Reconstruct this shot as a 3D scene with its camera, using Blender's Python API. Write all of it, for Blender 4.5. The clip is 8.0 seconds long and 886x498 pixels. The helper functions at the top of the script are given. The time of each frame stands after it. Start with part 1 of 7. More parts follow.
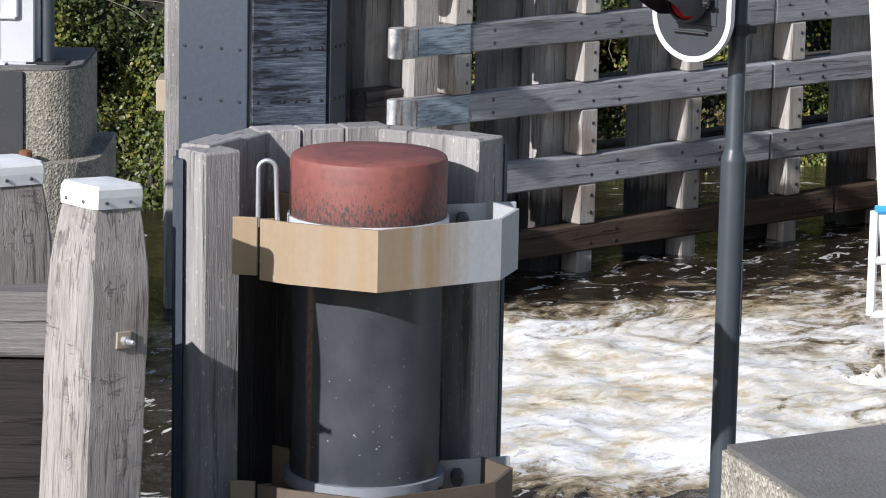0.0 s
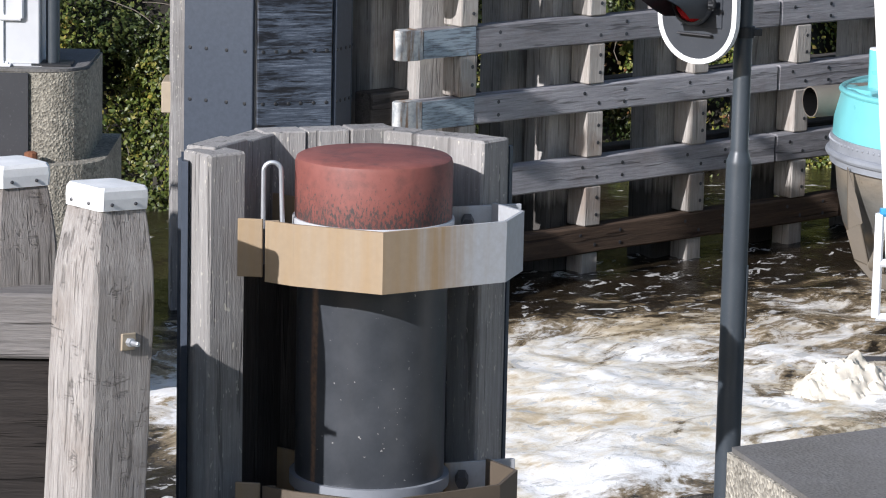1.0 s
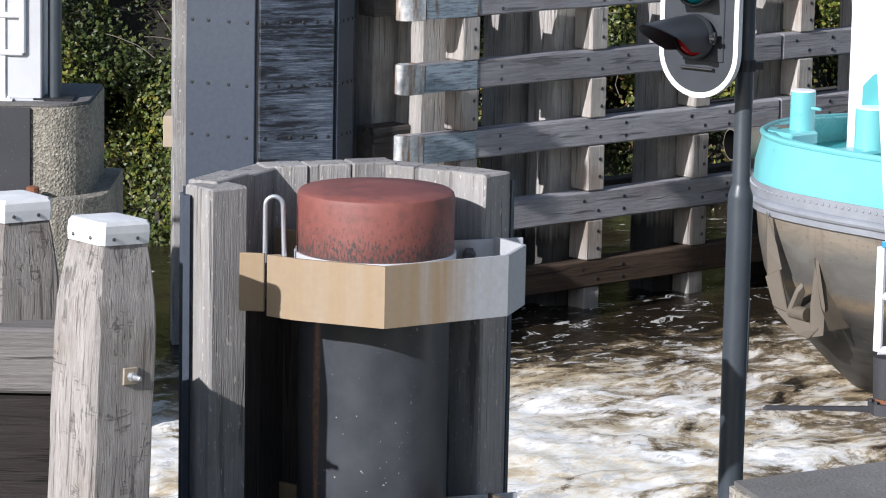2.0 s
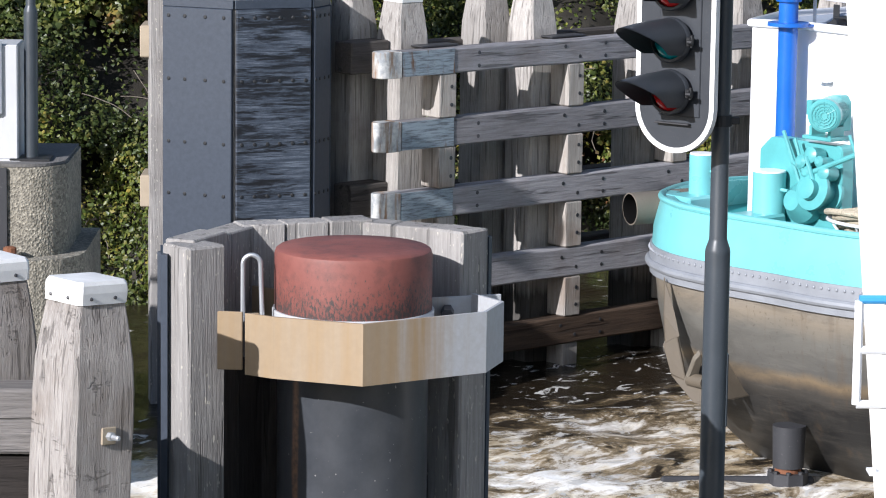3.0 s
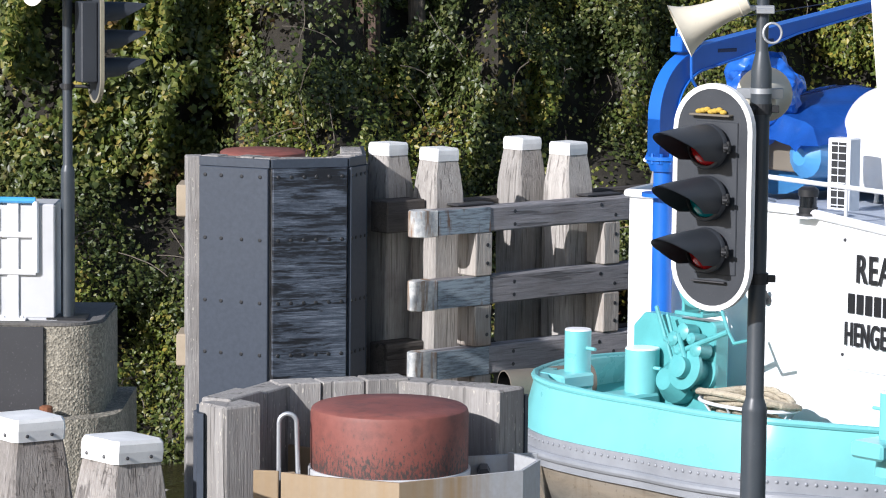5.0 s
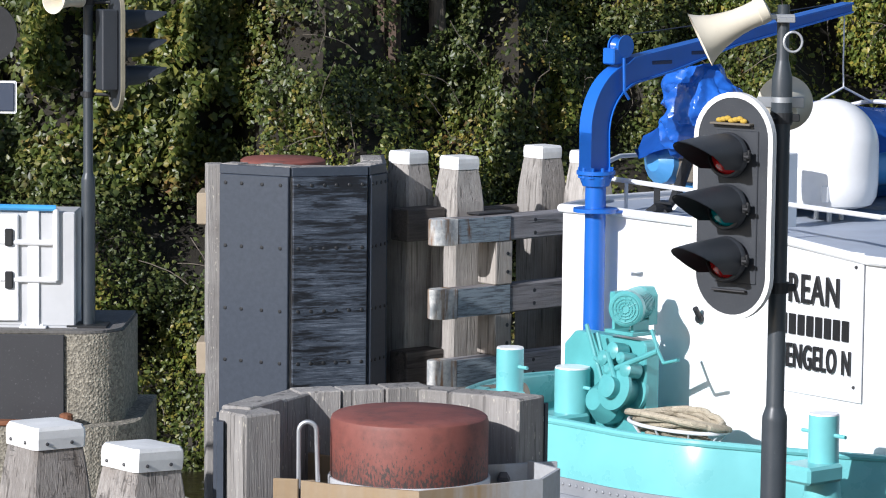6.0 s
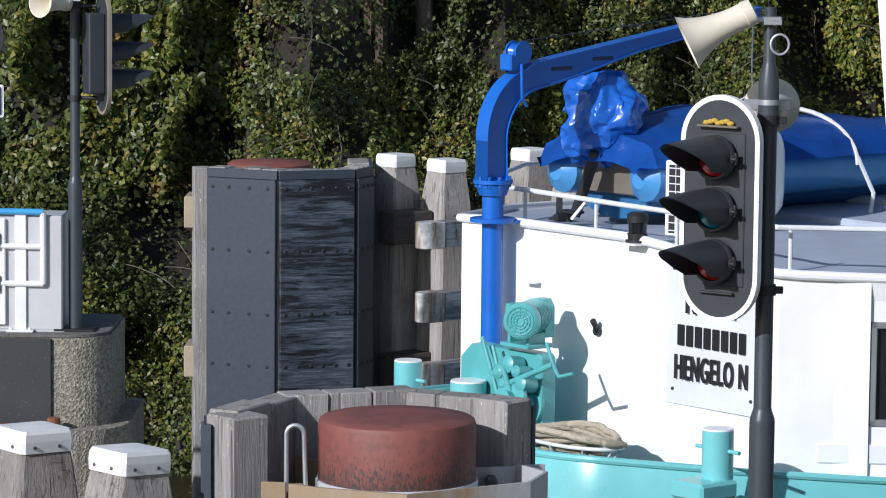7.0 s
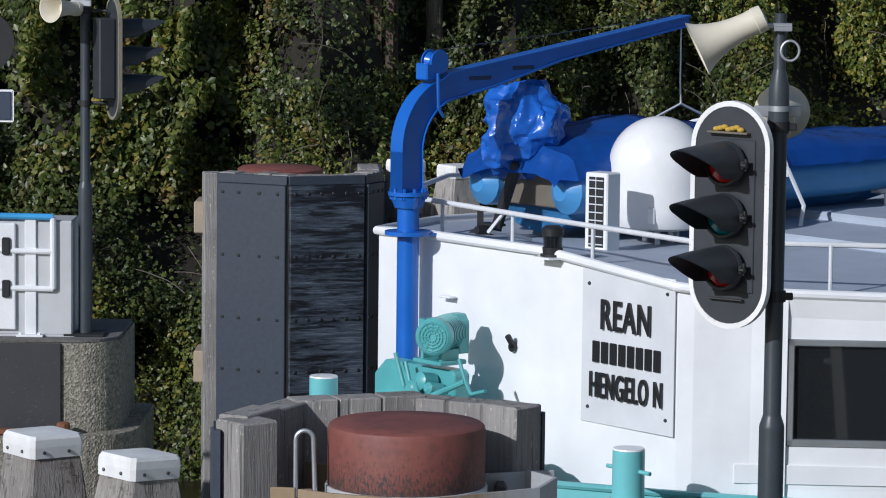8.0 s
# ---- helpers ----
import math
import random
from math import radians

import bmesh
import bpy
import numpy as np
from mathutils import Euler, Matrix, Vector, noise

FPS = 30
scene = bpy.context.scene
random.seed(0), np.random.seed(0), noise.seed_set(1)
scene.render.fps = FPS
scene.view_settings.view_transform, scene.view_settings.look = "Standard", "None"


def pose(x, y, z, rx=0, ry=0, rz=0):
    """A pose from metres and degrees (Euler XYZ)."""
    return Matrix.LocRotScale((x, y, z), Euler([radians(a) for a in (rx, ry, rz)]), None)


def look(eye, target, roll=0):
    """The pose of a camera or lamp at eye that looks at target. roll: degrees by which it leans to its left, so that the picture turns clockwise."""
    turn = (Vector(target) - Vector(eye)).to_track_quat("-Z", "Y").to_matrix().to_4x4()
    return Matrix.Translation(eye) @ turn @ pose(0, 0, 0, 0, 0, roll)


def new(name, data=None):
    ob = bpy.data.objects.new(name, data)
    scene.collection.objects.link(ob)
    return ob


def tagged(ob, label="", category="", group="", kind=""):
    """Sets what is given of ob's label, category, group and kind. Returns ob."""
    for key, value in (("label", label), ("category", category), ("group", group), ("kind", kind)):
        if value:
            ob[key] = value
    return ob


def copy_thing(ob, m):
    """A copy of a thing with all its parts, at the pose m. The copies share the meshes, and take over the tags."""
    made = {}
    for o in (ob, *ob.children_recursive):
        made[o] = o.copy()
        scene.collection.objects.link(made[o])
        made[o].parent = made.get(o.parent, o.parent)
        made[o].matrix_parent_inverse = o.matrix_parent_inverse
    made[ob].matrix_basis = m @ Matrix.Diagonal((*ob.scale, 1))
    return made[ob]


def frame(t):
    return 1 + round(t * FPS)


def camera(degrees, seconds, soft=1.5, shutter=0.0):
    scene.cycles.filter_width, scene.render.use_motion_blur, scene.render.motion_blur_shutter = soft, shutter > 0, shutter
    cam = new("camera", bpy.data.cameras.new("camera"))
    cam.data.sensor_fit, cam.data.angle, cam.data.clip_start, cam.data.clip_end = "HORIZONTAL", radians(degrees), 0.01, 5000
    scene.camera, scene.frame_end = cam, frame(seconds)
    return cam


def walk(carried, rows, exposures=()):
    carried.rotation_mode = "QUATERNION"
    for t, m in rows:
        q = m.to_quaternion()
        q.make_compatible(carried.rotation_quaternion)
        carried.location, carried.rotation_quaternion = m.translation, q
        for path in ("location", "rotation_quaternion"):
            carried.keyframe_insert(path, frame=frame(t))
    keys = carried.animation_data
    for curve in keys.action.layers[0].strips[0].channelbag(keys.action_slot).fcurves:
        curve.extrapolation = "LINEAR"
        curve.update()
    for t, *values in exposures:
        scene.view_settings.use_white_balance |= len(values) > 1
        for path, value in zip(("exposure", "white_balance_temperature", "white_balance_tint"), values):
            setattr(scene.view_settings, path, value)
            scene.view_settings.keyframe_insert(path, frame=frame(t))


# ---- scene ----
cam = camera(15.0, 8.0, soft=1.05)
EYE = (0.0, 0.0, 6.05)


def shot(rx, ry, rz):
    return pose(*EYE, rx, ry, rz)


walk(cam, [
    (0.0, shot(79.181, -1.163, 0.020)),
    (0.5, shot(79.241, -1.181, 0.114)),
    (1.0, shot(79.213, -1.211, 0.117)),
    (1.2, shot(79.223, -1.203, 0.120)),
    (2.3, shot(80.081, -1.086, 0.098)),
    (2.5, shot(80.254, -1.033, 0.002)),
    (3.0, shot(80.770, -0.748, -0.317)),
    (3.5, shot(81.468, -0.451, -0.518)),
    (4.0, shot(82.237, -0.353, -0.263)),
    (4.5, shot(82.961, -0.508, 0.062)),
    (5.0, shot(83.461, -0.583, 0.279)),
    (5.2, shot(83.561, -0.619, 0.391)),
    (6.3, shot(83.612, -0.624, 0.644)),
    (6.5, shot(83.629, -0.593, 0.478)),
    (7.0, shot(83.655, -0.550, 0.403)),
    (7.5, shot(83.677, -0.585, 0.510)),
    (8.0, shot(83.750, -0.648, 0.582)),
], exposures=[(0.0, 0.33, 6200, 13), (2.5, 0.38, 6150, 13), (3.5, 0.46, 6200, 13), (4.5, 0.47, 6200, 13), (5.0, 0.36, 6250, 13), (6.5, 0.02, 6150, 12), (7.0, -0.2, 6050, 12), (8.0, -0.6, 5950, 11)])

# ---- light: low autumn sun from behind the camera's left shoulder, clear sky ----
SUN_TO = Vector((0.66, 0.75, -math.tan(radians(26)))).normalized()
world = bpy.data.worlds.new("sky")
scene.world = world
world.use_nodes = True
wn = world.node_tree.nodes
sky = wn.new("ShaderNodeTexSky")
sky.sky_type = "NISHITA"
sky.sun_disc = False
sky.sun_elevation = radians(26)
sky.sun_rotation = math.atan2(-SUN_TO.x, -SUN_TO.y)
world.node_tree.links.new(sky.outputs[0], wn["Background"].inputs[0])
wn["Background"].inputs[1].default_value = 0.095
sun_data = bpy.data.lights.new("sun", "SUN")
sun_data.energy = 5.0
sun_data.angle = radians(0.53)
sun_data.color = (1.0, 0.975, 0.955)
sun = new("sun", sun_data)
sun.matrix_world = look((0, 0, 30), Vector((0, 0, 30)) + SUN_TO)


# ---- materials ----
def shader(name):
    m = bpy.data.materials.new(name)
    m.use_nodes = True
    nt = m.node_tree
    return m, nt, nt.nodes["Principled BSDF"], nt.nodes, nt.links


def coords(nt, stretch=(1, 1, 1), shift=True):
    """Object coordinates, stretched, and moved at random from object to object."""
    tc = nt.nodes.new("ShaderNodeTexCoord")
    mp = nt.nodes.new("ShaderNodeMapping")
    mp.inputs["Scale"].default_value = stretch
    nt.links.new(tc.outputs["Object"], mp.inputs[0])
    if shift:
        oi = nt.nodes.new("ShaderNodeObjectInfo")
        mu = nt.nodes.new("ShaderNodeMath")
        mu.operation = "MULTIPLY"
        mu.inputs[1].default_value = 37.0
        nt.links.new(oi.outputs["Random"], mu.inputs[0])
        nt.links.new(mu.outputs[0], mp.inputs["Location"])
    return mp.outputs[0]


def noise_tex(nt, vec, scale, detail=5, rough=0.55, warp=0.0):
    n = nt.nodes.new("ShaderNodeTexNoise")
    n.inputs["Scale"].default_value = scale
    n.inputs["Detail"].default_value = detail
    n.inputs["Roughness"].default_value = rough
    n.inputs["Distortion"].default_value = warp
    nt.links.new(vec, n.inputs["Vector"])
    return n.outputs["Fac"]


def ramp(nt, fac, stops):
    r = nt.nodes.new("ShaderNodeValToRGB")
    el = r.color_ramp.elements
    while len(el) < len(stops):
        el.new(0.5)
    for e, (p, c) in zip(el, stops):
        e.position, e.color = p, (*c, 1) if len(c) == 3 else c
    nt.links.new(fac, r.inputs[0])
    return r.outputs[0]


def mix(nt, fac, a, b, mode="MIX"):
    n = nt.nodes.new("ShaderNodeMix")
    n.data_type, n.blend_type = "RGBA", mode
    for sock, v in ((n.inputs[0], fac), (n.inputs[6], a), (n.inputs[7], b)):
        if isinstance(v, bpy.types.NodeSocket):
            nt.links.new(v, sock)
        elif isinstance(v, (int, float)):
            sock.default_value = v
        else:
            sock.default_value = (*v, 1)
    return n.outputs[2]


def step(nt, fac, lo, hi):
    n = nt.nodes.new("ShaderNodeMapRange")
    n.inputs[1].default_value, n.inputs[2].default_value = lo, hi
    nt.links.new(fac, n.inputs[0])
    return n.outputs[0]


def relief(nt, bsdf, fac, strength, dist=0.01):
    b = nt.nodes.new("ShaderNodeBump")
    b.inputs["Strength"].default_value = strength
    b.inputs["Distance"].default_value = dist
    nt.links.new(fac, b.inputs["Height"])
    nt.links.new(b.outputs[0], bsdf.inputs["Normal"])


def paint(name, c, rough=0.4, metal=0.0, dirt=(0.25, 0.2, 0.15), dirty=0.25, scale=3.0, bump=0.05, spec=0.5):
    """Painted or bare metal with soft blotches, fine grime and a little unevenness."""
    m, nt, p, N, L = shader(name)
    v = coords(nt)
    big = noise_tex(nt, v, scale, 6, 0.6)
    fine = noise_tex(nt, v, scale * 14, 4, 0.6)
    base = mix(nt, step(nt, big, 0.35, 0.7), [x * 0.9 for x in c], [min(1, x * 1.06) for x in c])
    spot = mix(nt, step(nt, fine, 0.62, 0.8), (0, 0, 0), (1, 1, 1))
    g = N.new("ShaderNodeMath")
    g.operation = "MULTIPLY"
    L.new(spot, g.inputs[0])
    g.inputs[1].default_value = dirty
    L.new(mix(nt, g.outputs[0], base, dirt), p.inputs["Base Color"])
    r = N.new("ShaderNodeMapRange")
    r.inputs[3].default_value, r.inputs[4].default_value = rough * 0.8, min(1, rough * 1.25)
    L.new(big, r.inputs[0])
    L.new(r.outputs[0], p.inputs["Roughness"])
    p.inputs["Metallic"].default_value = metal
    p.inputs["Specular IOR Level"].default_value = spec
    if bump:
        relief(nt, p, big, bump, 0.02)
    return m


def timber(name, light, dark, stretch, stain=(0.05, 0.04, 0.035), stained=0.3, specks=0.0, crack=1.0, checks=False, darker=None):
    """Weathered timber, its grain along the axis of the smallest stretch."""
    m, nt, p, N, L = shader(name)
    v = coords(nt, stretch)
    grain = noise_tex(nt, v, 9.0, 9, 0.75, 0.35)
    streak = noise_tex(nt, v, 1.3, 4, 0.6, 0.6)
    blot = noise_tex(nt, coords(nt), 2.2, 5, 0.6)
    col = mix(nt, step(nt, grain, 0.22, 0.74), dark, light)
    col = mix(nt, step(nt, streak, 0.42, 0.62), mix(nt, 0.3, col, dark), col)
    crk = step(nt, noise_tex(nt, v, 3.0, 3, 0.5, 0.2), 0.40, 0.36)
    ck = N.new("ShaderNodeMath")
    ck.operation = "MULTIPLY"
    L.new(crk, ck.inputs[0])
    ck.inputs[1].default_value = 0.5 * crack
    col = mix(nt, ck.outputs[0], col, [x * 0.35 for x in dark])
    st = N.new("ShaderNodeMath")
    st.operation = "MULTIPLY"
    L.new(step(nt, blot, 0.5, 0.72), st.inputs[0])
    st.inputs[1].default_value = stained
    col = mix(nt, st.outputs[0], col, stain)
    if checks:
        # short level checks and long splits, thin lines where a noise passes its middle
        for stretch_, size, wide, lo in (((3, 3, 15), 1.7, 0.026, 0.57), ((11, 11, 1.2), 1.3, 0.020, 0.52)):
            chk = noise_tex(nt, coords(nt, stretch_), size, 3, 0.55, 0.5)
            d0 = N.new("ShaderNodeMath")
            d0.operation = "SUBTRACT"
            L.new(chk, d0.inputs[0])
            d0.inputs[1].default_value = 0.5
            d1 = N.new("ShaderNodeMath")
            d1.operation = "ABSOLUTE"
            L.new(d0.outputs[0], d1.inputs[0])
            c2 = N.new("ShaderNodeMath")
            c2.operation = "MULTIPLY"
            L.new(step(nt, d1.outputs[0], wide, wide * 0.4), c2.inputs[0])
            L.new(step(nt, noise_tex(nt, coords(nt, (1, 1, 0.7)), 7.0, 3, 0.6), lo, lo + 0.08), c2.inputs[1])
            col = mix(nt, c2.outputs[0], col, mix(nt, 0.28, col, [x * 0.7 for x in dark]))
            add = N.new("ShaderNodeMath")
            add.operation = "ADD"
            L.new(ck.outputs[0], add.inputs[0])
            L.new(c2.outputs[0], add.inputs[1])
            ck = add
    if darker is not None:
        # below a ragged level above the water the wood turns near-black
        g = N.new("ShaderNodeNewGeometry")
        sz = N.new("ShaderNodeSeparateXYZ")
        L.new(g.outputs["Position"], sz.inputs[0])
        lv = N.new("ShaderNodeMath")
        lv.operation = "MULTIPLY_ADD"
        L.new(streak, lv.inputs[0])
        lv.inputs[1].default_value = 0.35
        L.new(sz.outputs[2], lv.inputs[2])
        col = mix(nt, step(nt, lv.outputs[0], darker + 0.27, darker + 0.12), col, mix(nt, 0.82, col, (0.012, 0.010, 0.008)))
    if specks:
        sp = step(nt, noise_tex(nt, coords(nt, (1, 1, 0.35)), 60, 2, 0.5), 0.66, 0.70)
        s2 = N.new("ShaderNodeMath")
        s2.operation = "MULTIPLY"
        L.new(sp, s2.inputs[0])
        s2.inputs[1].default_value = specks
        col = mix(nt, s2.outputs[0], col, (0.62, 0.58, 0.5))
    oi = N.new("ShaderNodeObjectInfo")
    br = N.new("ShaderNodeMapRange")
    br.inputs[3].default_value, br.inputs[4].default_value = 0.78, 1.12
    L.new(oi.outputs["Random"], br.inputs[0])
    hs = N.new("ShaderNodeHueSaturation")
    L.new(br.outputs[0], hs.inputs["Value"])
    L.new(col, hs.inputs["Color"])
    L.new(hs.outputs[0], p.inputs["Base Color"])
    p.inputs["Roughness"].default_value = 0.85
    p.inputs["Specular IOR Level"].default_value = 0.25
    h = N.new("ShaderNodeMath")
    h.operation = "SUBTRACT"
    L.new(grain, h.inputs[0])
    L.new(ck.outputs[0], h.inputs[1])
    relief(nt, p, h.outputs[0], 0.9, 0.014)
    return m


Z_GRAIN, X_GRAIN = (6, 6, 0.35), (0.35, 6, 6)
M_POST = timber("weathered_post_wood", (0.54, 0.505, 0.47), (0.17, 0.152, 0.138), (15, 15, 0.7), stain=(0.16, 0.11, 0.07), stained=0.4, crack=1.0, checks=True)
M_POST_FAR = timber("grey_post_wood", (0.62, 0.59, 0.55), (0.25, 0.225, 0.20), (13, 13, 0.5), stained=0.35, crack=1.0, darker=0.75)
M_TIMBER = timber("grey_fender_wood", (0.47, 0.45, 0.425), (0.22, 0.207, 0.195), Z_GRAIN, specks=0.8)
M_RAIL = timber("grey_rail_wood", (0.46, 0.45, 0.465), (0.16, 0.155, 0.16), X_GRAIN, stain=(0.10, 0.055, 0.03), stained=0.25)
M_NEAR_BLACK = timber("near_black_wood", (0.055, 0.047, 0.042), (0.016, 0.014, 0.013), X_GRAIN)
M_INNER_WOOD = timber("dark_inner_wood", (0.13, 0.112, 0.10), (0.035, 0.03, 0.027), Z_GRAIN)
M_RAIL_WET = timber("wet_brown_rail_wood", (0.13, 0.085, 0.055), (0.035, 0.024, 0.018), X_GRAIN)
M_BLOCK = timber("tan_block_wood", (0.54, 0.505, 0.46), (0.25, 0.225, 0.195), Z_GRAIN, stain=(0.2, 0.1, 0.045), stained=0.4)
M_BEAM = timber("dark_beam_wood", (0.16, 0.142, 0.128), (0.035, 0.031, 0.028), X_GRAIN)
M_BEAM_GREY = timber("grey_brown_beam_wood", (0.30, 0.28, 0.265), (0.10, 0.094, 0.088), X_GRAIN)
M_WHITE_CAP = paint("white_cap_plastic", (0.80, 0.80, 0.78), 0.45, dirt=(0.34, 0.32, 0.28), dirty=0.8, scale=9)
M_STEEL = paint("galvanised_steel", (0.46, 0.48, 0.50), 0.45, 0.6, (0.35, 0.24, 0.13), 0.5, 4)
M_BOLT = paint("dull_bolt_steel", (0.10, 0.10, 0.105), 0.5, 0.7, (0.2, 0.1, 0.05), 0.5, 30)
M_BLACK = paint("matt_black_paint", (0.018, 0.019, 0.021), 0.5, 0, (0.2, 0.19, 0.17), 0.25, 6)
M_POLE = paint("dark_grey_pole_paint", (0.045, 0.055, 0.065), 0.38, 0, (0.3, 0.3, 0.3), 0.2, 5)
M_HEAD = paint("charcoal_signal_paint", (0.034, 0.039, 0.047), 0.5, 0, (0.25, 0.23, 0.2), 0.25, 7)
M_RIM = paint("chipped_white_rim_paint", (0.82, 0.82, 0.80), 0.4, 0, (0.3, 0.16, 0.06), 0.8, 4)
M_HORN = paint("cream_horn_plastic", (0.66, 0.61, 0.49), 0.45, 0, (0.4, 0.36, 0.28), 0.3, 4)
M_GREY_BOX = paint("light_grey_cabinet_paint", (0.52, 0.53, 0.54), 0.4, 0, (0.3, 0.3, 0.3), 0.15, 2)
M_RAIL_WHITE = paint("white_rail_paint", (0.80, 0.81, 0.82), 0.35, 0, (0.4, 0.35, 0.3), 0.3, 4)
M_RAIL_BLUE = paint("blue_rail_paint", (0.06, 0.33, 0.66), 0.3, 0, (0.2, 0.25, 0.3), 0.1, 4)
M_PYLON = paint("off_white_pylon_paint", (0.74, 0.73, 0.70), 0.5, 0, (0.55, 0.47, 0.3), 0.5, 1.2)
M_TEAL = paint("turquoise_ship_paint", (0.165, 0.50, 0.515), 0.28, 0, (0.25, 0.3, 0.27), 0.12, 2.0, 0.02)
M_SHIP_WHITE = paint("white_ship_paint", (0.82, 0.83, 0.84), 0.3, 0, (0.6, 0.58, 0.52), 0.15, 1.2, 0.03)
M_ROOF = paint("blue_grey_deck_paint", (0.40, 0.45, 0.53), 0.55, 0, (0.25, 0.25, 0.25), 0.3, 3)
M_BLUE = paint("bright_blue_crane_paint", (0.015, 0.13, 0.52), 0.3, 0, (0.03, 0.05, 0.12), 0.2, 3)
M_DINGHY = paint("blue_dinghy_paint", (0.07, 0.27, 0.56), 0.3, 0, (0.2, 0.25, 0.3), 0.2, 3)
M_DOME = paint("glossy_white_dome", (0.85, 0.85, 0.84), 0.22, 0, (0.6, 0.6, 0.58), 0.1, 2)
M_RUB = paint("worn_grey_rubbing_steel", (0.27, 0.285, 0.31), 0.5, 0.2, (0.12, 0.11, 0.1), 0.5, 5)
M_BARE = paint("scraped_steel", (0.155, 0.135, 0.105), 0.6, 0.0, (0.2, 0.12, 0.06), 0.6, 4)
M_DARK_RUBBER = paint("dark_rubber", (0.035, 0.036, 0.04), 0.6, 0, (0.3, 0.3, 0.3), 0.3, 4)
M_ROPE = timber("pale_mooring_rope", (0.62, 0.56, 0.44), (0.34, 0.29, 0.21), (9, 9, 9), stained=0.15, crack=0.5)
M_LETTER = paint("black_letter_paint", (0.012, 0.012, 0.014), 0.4, 0, (0.05, 0.05, 0.05), 0.1)
M_MARK_BLUE = paint("blue_mark_paint", (0.03, 0.11, 0.36), 0.4)
M_SCALE = paint("rust_brown_anchor_steel", (0.105, 0.085, 0.06), 0.7, 0.0, (0.05, 0.04, 0.03), 0.6, 6, 0.3)
# the lower ring's shade is put into this brown
M_RING_LOW = paint("shade_brown_ring_steel", (0.12, 0.095, 0.07), 0.5, 0.1, (0.05, 0.04, 0.03), 0.6, 4)
M_PIPE = paint("sooty_pipe_steel", (0.15, 0.13, 0.105), 0.6, 0.1, (0.04, 0.035, 0.03), 0.7, 5)
M_TAN = paint("tan_weathered_steel", (0.40, 0.33, 0.24), 0.55, 0.1, (0.2, 0.13, 0.07), 0.4, 4)
M_PURPLE = paint("violet_blue_cladding", (0.06, 0.06, 0.30), 0.5)
M_BROWN_WALL = paint("brown_corrugated_cladding", (0.10, 0.065, 0.045), 0.7, 0, (0.03, 0.03, 0.02), 0.5, 2)


def ring_steel():
    m, nt, p, N, L = shader("stained_ring_steel")
    v = coords(nt, shift=False)
    big = noise_tex(nt, v, 1.6, 4, 0.55)
    run = noise_tex(nt, coords(nt, (9, 9, 0.6), False), 1.0, 4, 0.6)
    fine = noise_tex(nt, v, 30, 4, 0.6)
    a = mix(nt, step(nt, run, 0.4, 0.62), (0.33, 0.235, 0.135), (0.34, 0.265, 0.18))
    sx = N.new("ShaderNodeSeparateXYZ")
    L.new(v, sx.inputs[0])
    add = N.new("ShaderNodeMath")
    add.operation = "MULTIPLY_ADD"
    L.new(run, add.inputs[0])
    add.inputs[1].default_value = 0.6
    L.new(sx.outputs[0], add.inputs[2])
    col = mix(nt, step(nt, add.outputs[0], 0.22, 0.5), a, (0.44, 0.46, 0.48))
    col = mix(nt, step(nt, fine, 0.35, 0.7), mix(nt, 0.18, col, (0.2, 0.15, 0.1)), col)
    L.new(col, p.inputs["Base Color"])
    p.inputs["Roughness"].default_value = 0.6
    p.inputs["Metallic"].default_value = 0.1
    relief(nt, p, big, 0.1, 0.02)
    return m


def rust_cap():
    m, nt, p, N, L = shader("red_oxide_cap_paint")
    v = coords(nt, shift=False)
    big = noise_tex(nt, v, 3.5, 6, 0.65)
    fine = noise_tex(nt, coords(nt, (1, 1, 0.45), False), 75, 6, 0.7)
    col = mix(nt, step(nt, big, 0.3, 0.7), (0.17, 0.052, 0.04), (0.25, 0.088, 0.07))
    grime = noise_tex(nt, v, 9, 6, 0.7)
    col = mix(nt, step(nt, grime, 0.48, 0.72), col, mix(nt, 0.6, col, (0.05, 0.036, 0.034)))
    sx = N.new("ShaderNodeSeparateXYZ")
    L.new(v, sx.inputs[0])
    low = N.new("ShaderNodeMapRange")
    low.inputs[1].default_value, low.inputs[2].default_value = 3.24, 2.9
    low.inputs[3].default_value, low.inputs[4].default_value = 0.0, 0.30
    L.new(sx.outputs[2], low.inputs[0])
    ad = N.new("ShaderNodeMath")
    L.new(low.outputs[0], ad.inputs[0])
    L.new(fine, ad.inputs[1])
    col = mix(nt, step(nt, ad.outputs[0], 0.66, 0.78), col, (0.055, 0.045, 0.042))
    L.new(col, p.inputs["Base Color"])
    p.inputs["Roughness"].default_value = 0.6
    relief(nt, p, fine, 0.15, 0.006)
    return m


